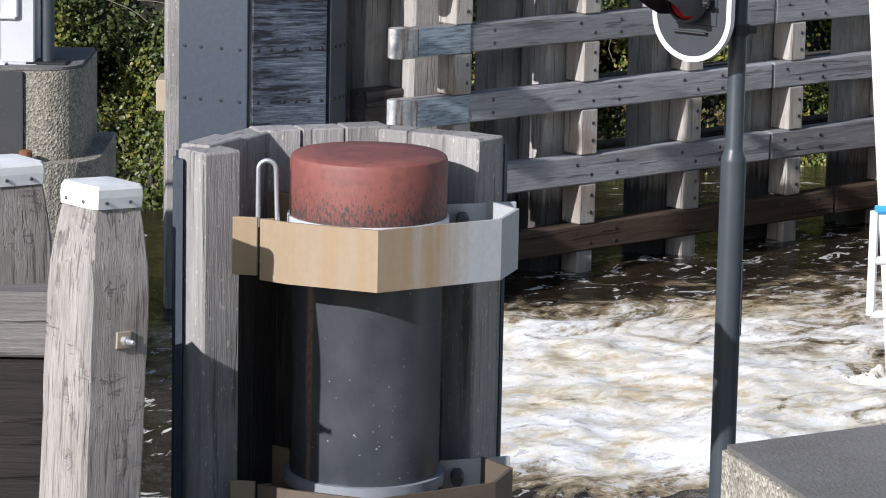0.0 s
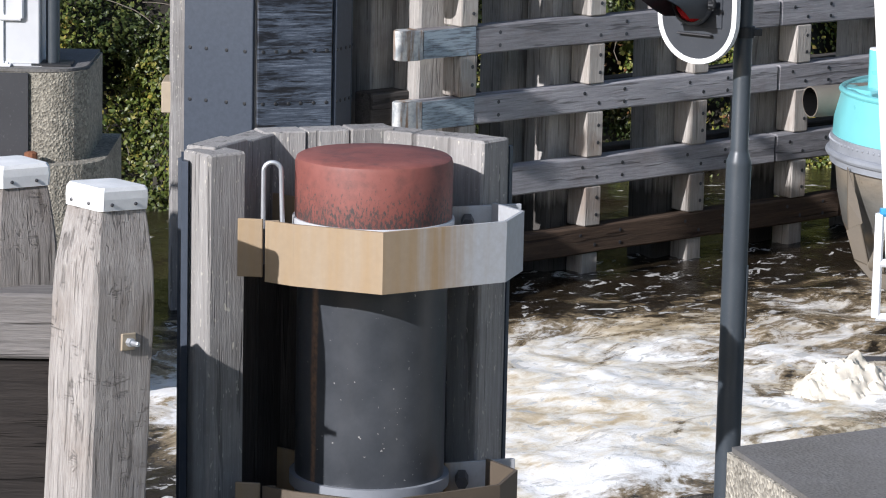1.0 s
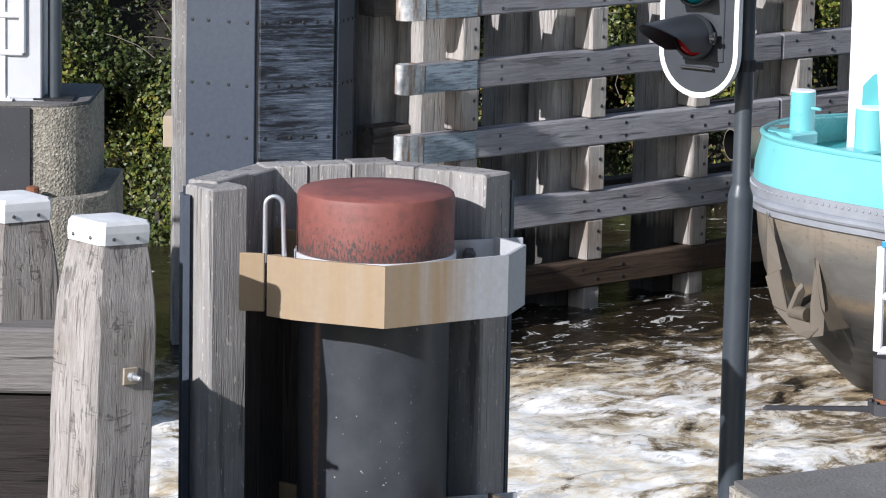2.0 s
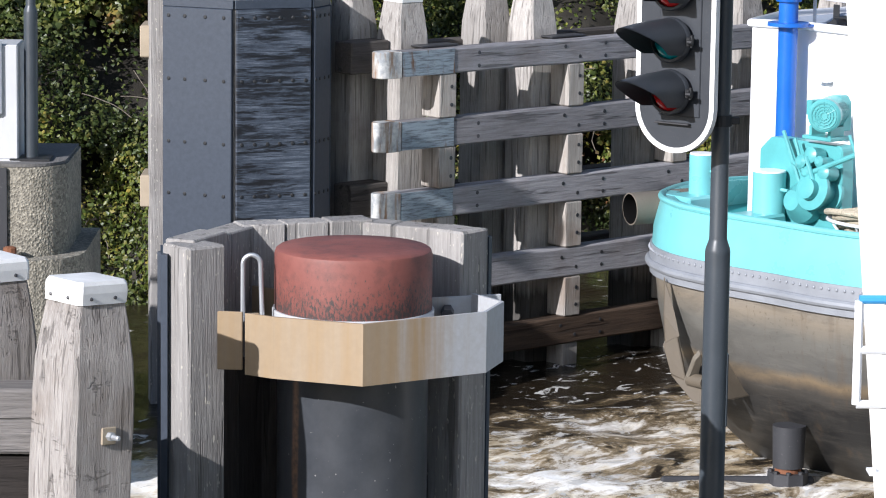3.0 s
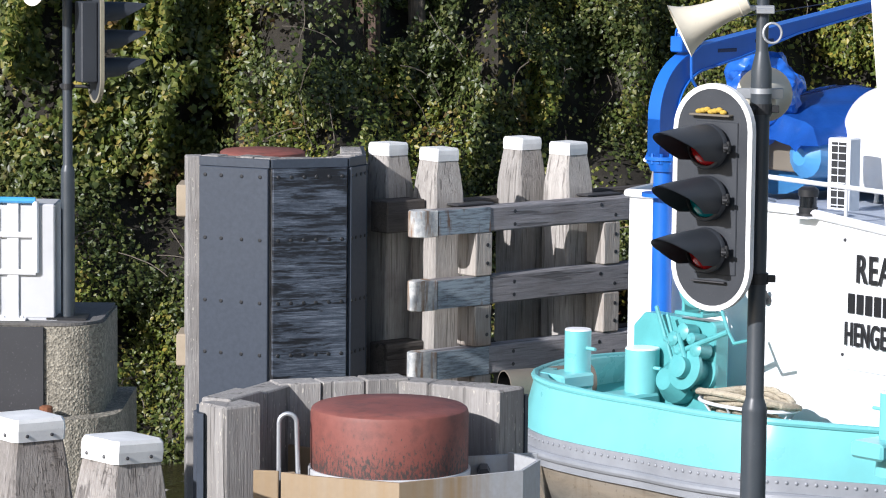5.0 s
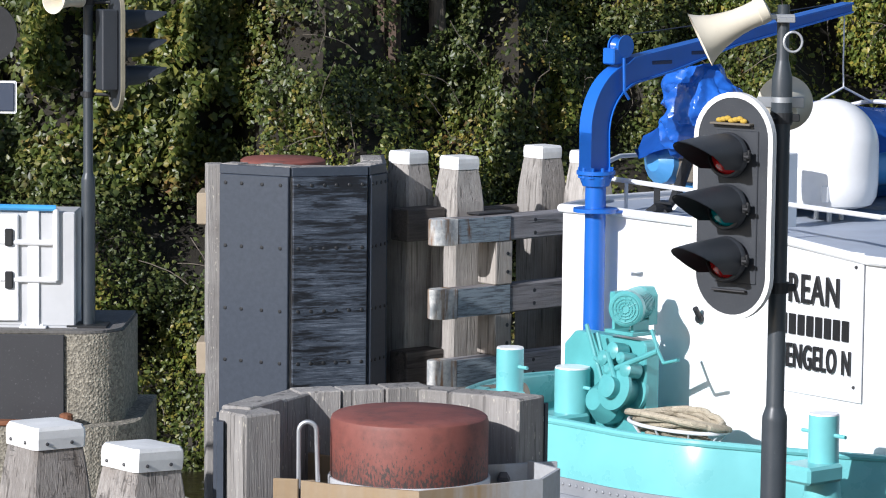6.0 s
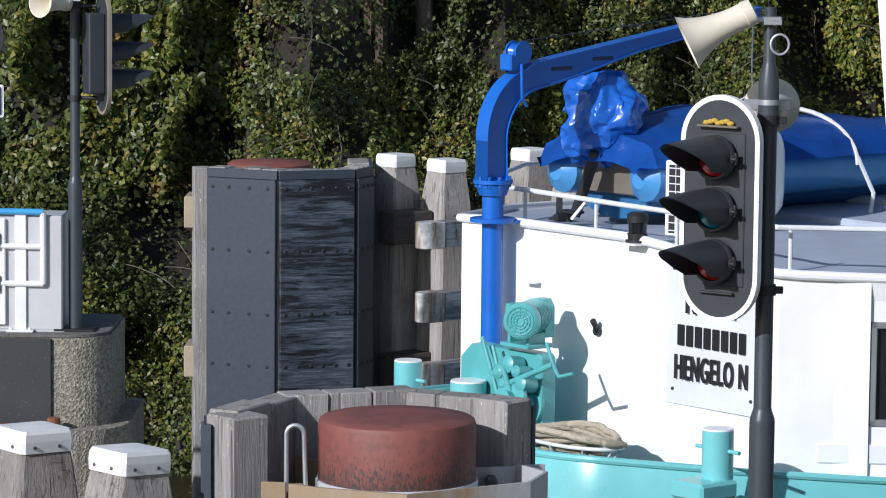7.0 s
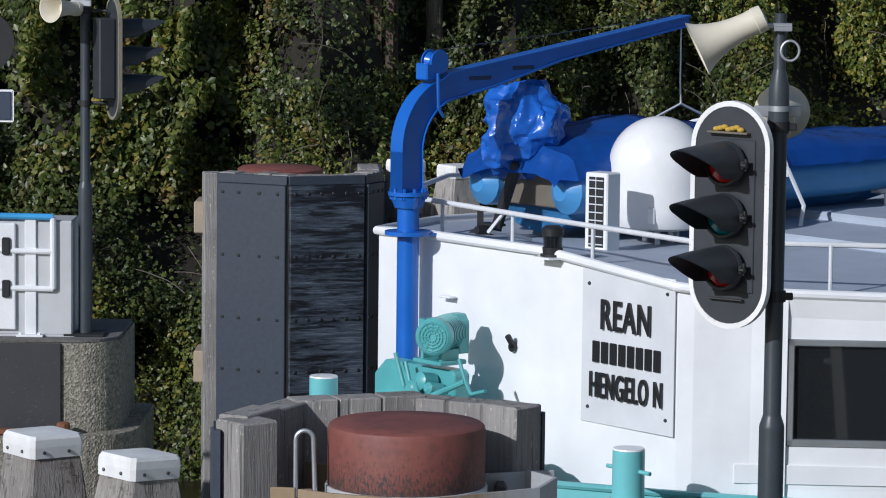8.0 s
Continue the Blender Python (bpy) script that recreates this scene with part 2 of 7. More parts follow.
def pile_black():
    m, nt, p, N, L = shader("worn_black_pile_coating")
    v = coords(nt, shift=False)
    big = noise_tex(nt, v, 2.5, 6, 0.65)
    runs = noise_tex(nt, coords(nt, (5, 5, 0.5), False), 2.2, 5, 0.65)
    spots = noise_tex(nt, v, 42, 3, 0.55)
    col = mix(nt, step(nt, big, 0.35, 0.7), (0.032, 0.036, 0.042), (0.065, 0.07, 0.078))
    col = mix(nt, step(nt, runs, 0.66, 0.74), col, (0.13, 0.065, 0.04))
    col = mix(nt, step(nt, spots, 0.70, 0.74), col, (0.32, 0.31, 0.29))
    sx = N.new("ShaderNodeSeparateXYZ")
    L.new(v, sx.inputs[0])
    off = N.new("ShaderNodeMath")
    off.inputs[1].default_value = 0.615
    L.new(sx.outputs[0], off.inputs[0])
    seam = N.new("ShaderNodeMath")
    seam.operation = "ABSOLUTE"
    L.new(off.outputs[0], seam.inputs[0])
    rough_edge = N.new("ShaderNodeMath")
    rough_edge.operation = "MULTIPLY_ADD"
    L.new(runs, rough_edge.inputs[0])
    rough_edge.inputs[1].default_value = 0.035
    L.new(seam.outputs[0], rough_edge.inputs[2])
    col = mix(nt, step(nt, rough_edge.outputs[0], 0.036, 0.024), col, mix(nt, step(nt, spots, 0.35, 0.6), (0.10, 0.07, 0.055), (0.20, 0.12, 0.075)))
    L.new(col, p.inputs["Base Color"])
    p.inputs["Roughness"].default_value = 0.36
    relief(nt, p, runs, 0.15, 0.01)
    return m


def fender_panel(name, worn):
    """Slate plastic sheet; the worn one is scuffed in level streaks."""
    m, nt, p, N, L = shader(name)
    v = coords(nt, (1.0, 1.0, 10), False)
    streak = noise_tex(nt, v, 2.4, 8, 0.72, 0.3)
    patch = noise_tex(nt, coords(nt, (0.6, 0.6, 1.6), False), 1.3, 4, 0.6)
    fine = noise_tex(nt, coords(nt, (1, 1, 1), False), 25, 4, 0.6)
    col = mix(nt, step(nt, fine, 0.3, 0.7), (0.031, 0.041, 0.058), (0.042, 0.054, 0.074))
    if worn:
        f = N.new("ShaderNodeMath")
        f.operation = "MULTIPLY_ADD"
        L.new(patch, f.inputs[0])
        f.inputs[1].default_value = 0.9
        L.new(streak, f.inputs[2])
        scuff = noise_tex(nt, coords(nt, (1.0, 1.0, 26), False), 3.0, 8, 0.8, 0.2)
        col = mix(nt, step(nt, f.outputs[0], 0.90, 1.0), (0.006, 0.007, 0.010), col)
        sc = N.new("ShaderNodeMath")
        sc.operation = "MULTIPLY"
        L.new(step(nt, f.outputs[0], 0.94, 1.08), sc.inputs[0])
        L.new(step(nt, scuff, 0.46, 0.66), sc.inputs[1])
        col = mix(nt, sc.outputs[0], col, (0.17, 0.20, 0.245))
    L.new(col, p.inputs["Base Color"])
    p.inputs["Roughness"].default_value = 0.5
    relief(nt, p, streak if worn else fine, 0.3 if worn else 0.05, 0.01)
    return m


def concrete(name, c, aggregate):
    m, nt, p, N, L = shader(name)
    v = coords(nt, shift=False)
    big = noise_tex(nt, v, 2.0, 6, 0.6)
    vo = N.new("ShaderNodeTexVoronoi")
    vo.inputs["Scale"].default_value = 55
    L.new(v, vo.inputs["Vector"])
    peb = mix(nt, 0.35, vo.outputs["Color"], (0.5, 0.46, 0.4), "MIX")
    bw = N.new("ShaderNodeRGBToBW")
    L.new(peb, bw.inputs[0])
    tone = ramp(nt, bw.outputs[0], [(0.25, [x * 0.55 for x in c]), (0.5, c), (0.75, [min(1, x * 1.6) for x in c])])
    col = mix(nt, aggregate, c, tone)
    col = mix(nt, step(nt, big, 0.45, 0.75), col, mix(nt, 0.5, col, (0.07, 0.065, 0.05)))
    L.new(col, p.inputs["Base Color"])
    p.inputs["Roughness"].default_value = 0.9
    relief(nt, p, vo.outputs["Distance"], 0.8 * aggregate + 0.1, 0.012)
    return m


def leaf_mat(name, seethrough=0.3):
    """Leaves: each its own tone, and whole patches of the growth turned yellow, red or dark."""
    m, nt, p, N, L = shader(name)
    g = N.new("ShaderNodeNewGeometry")
    v = coords(nt, shift=False)
    rnd = g.outputs["Random Per Island"]
    green = ramp(nt, rnd, [(0.0, (0.026, 0.042, 0.012)), (0.4, (0.056, 0.080, 0.022)), (0.75, (0.098, 0.122, 0.035)), (1.0, (0.16, 0.17, 0.06))])
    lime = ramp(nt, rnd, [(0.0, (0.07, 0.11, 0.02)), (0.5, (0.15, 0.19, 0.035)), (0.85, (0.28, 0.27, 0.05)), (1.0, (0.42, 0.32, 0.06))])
    rust = ramp(nt, rnd, [(0.0, (0.05, 0.05, 0.02)), (0.5, (0.12, 0.07, 0.035)), (0.8, (0.20, 0.06, 0.04)), (1.0, (0.30, 0.20, 0.06))])
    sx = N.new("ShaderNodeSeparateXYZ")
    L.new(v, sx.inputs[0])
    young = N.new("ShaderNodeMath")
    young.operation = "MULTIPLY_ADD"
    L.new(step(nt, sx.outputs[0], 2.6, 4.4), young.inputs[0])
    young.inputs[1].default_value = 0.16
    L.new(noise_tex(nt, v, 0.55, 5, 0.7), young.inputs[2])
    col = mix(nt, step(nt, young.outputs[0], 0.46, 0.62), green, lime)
    col = mix(nt, step(nt, noise_tex(nt, v, 1.1, 4, 0.7, 0.5), 0.57, 0.68), col, rust)
    L.new(col, p.inputs["Base Color"])
    p.inputs["Roughness"].default_value = 0.42
    tr = N.new("ShaderNodeBsdfTranslucent")
    L.new(mix(nt, 0.4, col, (0.14, 0.17, 0.02)), tr.inputs[0])
    ms = N.new("ShaderNodeMixShader")
    ms.inputs[0].default_value = seethrough
    L.new(p.outputs[0], ms.inputs[1])
    L.new(tr.outputs[0], ms.inputs[2])
    L.new(ms.outputs[0], N["Material Output"].inputs[0])
    return m


def hull_mat():
    """Grey-brown scraped hull plates over black bottom paint; rust bands follow the old waterlines."""
    m, nt, p, N, L = shader("scraped_hull_paint")
    v = coords(nt, shift=False)
    sx = N.new("ShaderNodeSeparateXYZ")
    L.new(v, sx.inputs[0])
    wob = noise_tex(nt, v, 2.2, 5, 0.6)
    h = N.new("ShaderNodeMath")
    h.operation = "MULTIPLY_ADD"
    L.new(wob, h.inputs[0])
    h.inputs[1].default_value = 0.16
    L.new(sx.outputs[2], h.inputs[2])
    band = ramp(nt, step(nt, h.outputs[0], 0.0, 2.0), [
        (0.0, (0.010, 0.010, 0.010)), (0.40, (0.014, 0.014, 0.014)), (0.465, (0.05, 0.045, 0.038)),
        (0.51, (0.17, 0.125, 0.075)), (0.545, (0.085, 0.082, 0.074)), (0.68, (0.12, 0.115, 0.10)),
        (0.76, (0.19, 0.16, 0.12)), (0.84, (0.22, 0.20, 0.17))])
    scr = noise_tex(nt, coords(nt, (1, 1, 9), False), 2.0, 7, 0.7)
    fine = noise_tex(nt, v, 26, 4, 0.6)
    col = mix(nt, step(nt, scr, 0.5, 0.75), band, mix(nt, 0.4, band, mix(nt, 0.3, band, (0.34, 0.31, 0.26))))
    col = mix(nt, step(nt, fine, 0.6, 0.75), col, mix(nt, 0.6, col, (0.06, 0.045, 0.03)))
    wash = noise_tex(nt, coords(nt, (0.7, 0.7, 2.2), False), 1.8, 6, 0.65, 0.5)
    col = mix(nt, step(nt, wash, 0.46, 0.66), col, mix(nt, 0.55, col, (0.05, 0.047, 0.042)))
    run = noise_tex(nt, coords(nt, (7, 7, 0.5), False), 1.0, 5, 0.65)
    col = mix(nt, step(nt, run, 0.58, 0.70), col, mix(nt, 0.35, col, (0.09, 0.06, 0.035)))
    L.new(col, p.inputs["Base Color"])
    p.inputs["Roughness"].default_value = 0.5
    relief(nt, p, scr, 0.12, 0.02)
    return m


def water_mat(name, foam):
    """Brown canal water; foam (0 to 1) says how much white lies on it, more towards the sheet's front."""
    m, nt, p, N, L = shader(name)
    v = coords(nt, shift=False)
    rip = noise_tex(nt, v, 5.0, 6, 0.6, 0.3)
    deep = mix(nt, step(nt, noise_tex(nt, v, 0.7, 4, 0.6), 0.3, 0.7), (0.012, 0.009, 0.006), (0.026, 0.019, 0.011))
    if foam:
        sx = N.new("ShaderNodeSeparateXYZ")
        L.new(v, sx.inputs[0])
        w1 = noise_tex(nt, coords(nt, (0.62, 1.0, 1), False), 1.15, 11, 0.70, 2.0)
        w2 = noise_tex(nt, v, 8.5, 7, 0.72, 1.2)
        hole = noise_tex(nt, coords(nt, (0.7, 1, 1), False), 1.5, 5, 0.65, 1.6)
        dip = N.new("ShaderNodeMapRange")
        dip.inputs[1].default_value, dip.inputs[2].default_value = 0.52, 0.68
        dip.inputs[3].default_value, dip.inputs[4].default_value = 0.0, -0.17
        L.new(hole, dip.inputs[0])
        silt = noise_tex(nt, coords(nt, (0.5, 1, 1), False), 0.9, 4, 0.6, 0.6)
        lift = N.new("ShaderNodeMapRange")
        lift.inputs[1].default_value, lift.inputs[2].default_value = -2.8, 1.4
        lift.inputs[3].default_value, lift.inputs[4].default_value = 0.0, 0.22
        L.new(sx.outputs[0], lift.inputs[0])
        side = N.new("ShaderNodeMapRange")
        side.inputs[1].default_value, side.inputs[2].default_value = -0.5, -2.2
        side.inputs[3].default_value, side.inputs[4].default_value = 0.0, -0.34
        L.new(sx.outputs[1], side.inputs[0])
        edge = N.new("ShaderNodeMapRange")
        edge.inputs[1].default_value, edge.inputs[2].default_value = 2.6, 3.6
        edge.inputs[3].default_value, edge.inputs[4].default_value = 0.0, -0.30
        L.new(sx.outputs[1], edge.inputs[0])
        s = w1
        fade = N.new("ShaderNodeMapRange")
        fade.inputs[1].default_value, fade.inputs[2].default_value = 3.3, 4.7
        fade.inputs[3].default_value, fade.inputs[4].default_value = 0.0, -0.50
        L.new(sx.outputs[0], fade.inputs[0])
        for other, k in ((w2, 0.26), (fade.outputs[0], 1.0), (dip.outputs[0], 1.0), (lift.outputs[0], 1.0), (side.outputs[0], 1.0), (edge.outputs[0], 1.0)):
            a = N.new("ShaderNodeMath")
            a.operation = "MULTIPLY_ADD"
            L.new(other, a.inputs[0])
            a.inputs[1].default_value = k
            L.new(s, a.inputs[2])
            s = a.outputs[0]
        mask = step(nt, s, 0.585, 0.74)
        lace = noise_tex(nt, coords(nt, (0.75, 1, 1), False), 7.0, 10, 0.68, 0.6)
        tuft = noise_tex(nt, coords(nt, (0.8, 1, 1), False), 1.0, 5, 0.55, 0.9)
        tone = N.new("ShaderNodeMath")
        tone.operation = "MULTIPLY_ADD"
        L.new(tuft, tone.inputs[0])
        tone.inputs[1].default_value = 1.6
        L.new(lace, tone.inputs[2])
        brown = mix(nt, step(nt, silt, 0.35, 0.65), (0.15, 0.11, 0.06), (0.40, 0.31, 0.19))
        deep = mix(nt, step(nt, s, 0.46, 0.60), deep, brown)
        white = ramp(nt, step(nt, tone.outputs[0], 0.85, 1.65), [(0.0, (0.38, 0.29, 0.17)), (0.3, (0.58, 0.48, 0.33)), (0.45, (0.74, 0.68, 0.56)), (0.62, (0.82, 0.79, 0.72)), (0.8, (0.89, 0.88, 0.85))])
        col = mix(nt, mask, deep, white)
        fleck = step(nt, noise_tex(nt, coords(nt, (1, 1.5, 1), False), 4.2, 6, 0.68, 0.8), 0.575, 0.615)
        col = mix(nt, fleck, col, (0.55, 0.54, 0.51))
        L.new(col, p.inputs["Base Color"])
        r = N.new("ShaderNodeMapRange")
        r.inputs[3].default_value, r.inputs[4].default_value = 0.08, 0.65
        L.new(mask, r.inputs[0])
        L.new(r.outputs[0], p.inputs["Roughness"])
        hh = N.new("ShaderNodeMath")
        L.new(w2, hh.inputs[0])
        L.new(rip, hh.inputs[1])
        relief(nt, p, hh.outputs[0], 0.30, 0.03)
    else:
        fl = noise_tex(nt, coords(nt, (1, 1.7, 1), False), 3.4, 5, 0.6, 0.4)
        fl2 = noise_tex(nt, v, 0.55, 2, 0.5)
        a = N.new("ShaderNodeMath")
        a.operation = "MULTIPLY_ADD"
        L.new(fl2, a.inputs[0])
        a.inputs[1].default_value = 0.5
        L.new(fl, a.inputs[2])
        col = mix(nt, step(nt, a.outputs[0], 0.90, 0.95), deep, (0.62, 0.6, 0.55))
        L.new(col, p.inputs["Base Color"])
        p.inputs["Roughness"].default_value = 0.08
        relief(nt, p, rip, 0.55, 0.05)
    p.inputs["IOR"].default_value = 1.33
    return m


def glass_mat(name, c, rough=0.05, glow=None):
    m, nt, p, N, L = shader(name)
    p.inputs["Base Color"].default_value = (*c, 1)
    p.inputs["Roughness"].default_value = rough
    p.inputs["Coat Weight"].default_value = 0.6
    if glow:
        p.inputs["Emission Color"].default_value = (*glow, 1)
        p.inputs["Emission Strength"].default_value = 0.25
    return m


def tarp_mat():
    m, nt, p, N, L = shader("glossy_blue_tarpaulin")
    v = coords(nt, shift=False)
    n1 = noise_tex(nt, v, 4, 5, 0.6, 0.8)
    L.new(mix(nt, step(nt, n1, 0.3, 0.7), (0.015, 0.10, 0.44), (0.025, 0.145, 0.58)), p.inputs["Base Color"])
    p.inputs["Roughness"].default_value = 0.24
    relief(nt, p, n1, 0.2, 0.04)
    return m


M_RING = ring_steel()
M_RUST_CAP = rust_cap()
M_PILE = pile_black()
M_PANEL = fender_panel("slate_fender_sheet", False)
M_PANEL_WORN = fender_panel("scuffed_fender_sheet", True)
M_CONC = concrete("exposed_aggregate_concrete", (0.38, 0.35, 0.29), 0.9)
M_CONC_OLD = concrete("stained_old_concrete", (0.25, 0.23, 0.185), 0.85)
M_CONC_TOP = concrete("dark_concrete_top", (0.14, 0.135, 0.13), 0.25)
M_HULL = hull_mat()
M_WATER = water_mat("brown_canal_water", 0)
M_FOAM = water_mat("foaming_wash_water", 1)
M_TARP = tarp_mat()
M_LENS_RED = glass_mat("red_lens", (0.42, 0.012, 0.014), 0.15)
M_LENS_GREEN = glass_mat("green_lens", (0.0, 0.20, 0.24), 0.15)
M_GLASS = glass_mat("dark_window_glass", (0.012, 0.014, 0.016), 0.03)
M_GROUND = concrete("dark_bank_soil", (0.06, 0.05, 0.03), 0.4)
M_THICKET_SHADE = concrete("thicket_shade", (0.017, 0.014, 0.009), 0.4)
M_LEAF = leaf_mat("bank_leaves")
M_BARK = timber("grey_bark", (0.22, 0.19, 0.15), (0.07, 0.06, 0.05), Z_GRAIN)


# ---- building helpers ----
def thing(name, label, category, m=None, group="", kind=""):
    ob = new(name)
    if m is not None:
        ob.matrix_world = m
    ob.empty_display_size = 0.1
    return tagged(ob, label, category, group, kind)


def part(name, bm, material, parent, label="", m=None, smooth=False):
    me = bpy.data.meshes.new(name)
    bmesh.ops.recalc_face_normals(bm, faces=bm.faces)
    bm.to_mesh(me)
    bm.free()
    return place(name, me, material, parent, label, m, smooth)


def place(name, me, material, parent, label="", m=None, smooth=False):
    if not me.materials:
        me.materials.append(material)
    if smooth:
        me.polygons.foreach_set("use_smooth", [True] * len(me.polygons))
        me.set_sharp_from_angle(angle=radians(35))
    ob = new(name, me)
    ob.parent = parent
    if m is not None:
        ob.matrix_basis = m
    if label:
        tagged(ob, label)
    return ob


def mesh_of(bm):
    me = bpy.data.meshes.new("piece")
    bmesh.ops.recalc_face_normals(bm, faces=bm.faces)
    bm.to_mesh(me)
    bm.free()
    return me


def bevelled(bm, geom_from, width, segs=1):
    if width:
        edges = [e for e in bm.edges if e.index == -1 or e not in geom_from]
        bmesh.ops.bevel(bm, geom=edges, offset=width, segments=segs, affect="EDGES", clamp_overlap=True)


def box(bm, c, s, bevel=0.0, m=None, segs=1):
    """A box of size s round c, added to bm."""
    b = bmesh.new()
    bmesh.ops.create_cube(b, size=1)
    bmesh.ops.transform(b, matrix=Matrix.Diagonal((*s, 1)), verts=b.verts)
    if bevel:
        bmesh.ops.bevel(b, geom=b.edges[:], offset=bevel, segments=segs, affect="EDGES")
    bmesh.ops.transform(b, matrix=(m or Matrix()) @ Matrix.Translation(c), verts=b.verts)
    return merge(bm, b)


def merge(bm, b):
    me = bpy.data.meshes.new("tmp")
    b.to_mesh(me)
    b.free()
    bm.from_mesh(me)
    bpy.data.meshes.remove(me)
    return bm


def prism(bm, pts, z0, z1, bevel=0.0, m=None):
    """An upright prism on the plan pts."""
    b = bmesh.new()
    lo = [b.verts.new((x, y, z0)) for x, y in pts]
    hi = [b.verts.new((x, y, z1)) for x, y in pts]
    n = len(pts)
    b.faces.new(lo[::-1])
    b.faces.new(hi)
    for i in range(n):
        b.faces.new((lo[i], lo[(i + 1) % n], hi[(i + 1) % n], hi[i]))
    if bevel:
        bmesh.ops.bevel(b, geom=b.edges[:], offset=bevel, segments=1, affect="EDGES")
    if m is not None:
        bmesh.ops.transform(b, matrix=m, verts=b.verts)
    return merge(bm, b)


def lathe(bm, prof, n=24, m=None, close=True):
    """Turns the profile of (radius, height) round z."""
    b = bmesh.new()
    rings = [[b.verts.new((r * math.cos(2 * math.pi * i / n), r * math.sin(2 * math.pi * i / n), z)) for i in range(n)] for r, z in prof]
    for a, c in zip(rings, rings[1:]):
        for i in range(n):
            b.faces.new((a[i], a[(i + 1) % n], c[(i + 1) % n], c[i]))
    if close:
        b.faces.new(rings[0][::-1])
        b.faces.new(rings[-1])
    if m is not None:
        bmesh.ops.transform(b, matrix=m, verts=b.verts)
    return merge(bm, b)


def rod(bm, p0, p1, r0, r1=None, n=12):
    p0, p1 = Vector(p0), Vector(p1)
    d = p1 - p0
    m = Matrix.Translation(p0) @ d.to_track_quat("Z", "Y").to_matrix().to_4x4()
    return lathe(bm, [(r0, 0), (r0 if r1 is None else r1, d.length)], n, m)


def tube(bm, pts, r, n=10):
    """A round bar along a path."""
    pts = [Vector(p) for p in pts]
    b = bmesh.new()
    rings, up = [], None
    for i, p in enumerate(pts):
        d = (pts[min(i + 1, len(pts) - 1)] - pts[max(i - 1, 0)]).normalized()
        if up is None:
            up = d.orthogonal().normalized()
        up = (up - d * up.dot(d)).normalized()
        side = d.cross(up)
        rad = r[i] if isinstance(r, (list, tuple)) else r
        rings.append([b.verts.new(p + (up * math.cos(2 * math.pi * k / n) + side * math.sin(2 * math.pi * k / n)) * rad) for k in range(n)])
    for a, c in zip(rings, rings[1:]):
        for k in range(n):
            b.faces.new((a[k], a[(k + 1) % n], c[(k + 1) % n], c[k]))
    b.faces.new(rings[0][::-1])
    b.faces.new(rings[-1])
    return merge(bm, b)


def arc(c, r, a0, a1, n, z=0.0):
    return [(c[0] + r * math.cos(radians(a0 + (a1 - a0) * i / n)), c[1] + r * math.sin(radians(a0 + (a1 - a0) * i / n)), z) for i in range(n + 1)]


def strip(bm, path, z0, z1, thick):
    """A bent plate that stands on the plan path, thick to its left side."""
    pts = [Vector((p[0], p[1], 0)) for p in path]
    off = []
    for i, p in enumerate(pts):
        ns = []
        for a, c in ((i - 1, i), (i, i + 1)):
            if 0 <= a and c < len(pts):
                d = (pts[c] - pts[a]).normalized()
                ns.append(Vector((-d.y, d.x, 0)))
        nrm = sum(ns, Vector()).normalized()
        off.append(p + nrm * thick / max(0.5, nrm.dot(ns[0])))
    b = bmesh.new()
    q = [[b.verts.new((v.x, v.y, z)) for v in row] for row, z in ((pts, z0), (off, z0), (off, z1), (pts, z1))]
    for i in range(len(pts) - 1):
        for k in range(4):
            b.faces.new((q[k][i], q[k][i + 1], q[(k + 1) % 4][i + 1], q[(k + 1) % 4][i]))
    b.faces.new([q[k][0] for k in range(4)])
    b.faces.new([q[k][-1] for k in range(4)][::-1])
    return merge(bm, b)


def roughen(bm, amp, scale, along=(1, 1, 1)):
    for v in bm.verts:
        p = Vector((v.co.x * along[0], v.co.y * along[1], v.co.z * along[2])) * scale
        v.co += noise.noise_vector(p) * amp


# ---- ground and water ----
def shore(x):
    return 33.3 + 0.72 * max(0.0, x + 1.5) + 0.25 * math.sin(1.7 * x)


def ground_height(x, y):
    far = y - shore(x)
    h = -1.6
    if far > 0:
        h = -1.6 + min(far, 0.8) * 2.2 + max(0.0, min(far - 0.8, 5.0)) * 0.42
    if y < 14.0:
        h = max(h, -1.6 + (14.0 - y) * 0.9) if y > 10 else 2.0
    return h


def build_ground():
    xs = [-900, -300, -100, -40, -20] + [-12 + 0.6 * i for i in range(41)] + [20, 40, 100, 300, 900]
    ys = [-300, -60, -10, 4, 9.9, 10, 11, 12, 13, 14] + [20, 26] + [31 + 0.35 * i for i in range(40)] + [50, 70, 120, 300, 900]
    bm = bmesh.new()
    grid = [[bm.verts.new((x, y, ground_height(x, y))) for x in xs] for y in ys]
    for a, b in zip(grid, grid[1:]):
        for i in range(len(xs) - 1):
            bm.faces.new((a[i], a[i + 1], b[i + 1], b[i]))
    ob = part("ground", bm, M_GROUND, None, smooth=True)
    tagged(ob, "dark earth bank under ivy and shrubs", "ground", kind="structure")


def swell(x, y, k):
    a = noise.fractal(Vector((x * 0.8, y * 1.2, k)), 1.0, 2.0, 4)
    b = noise.noise(Vector((x * 3.1, y * 3.9, k + 7)))
    return 0.6 * a + 0.3 * b


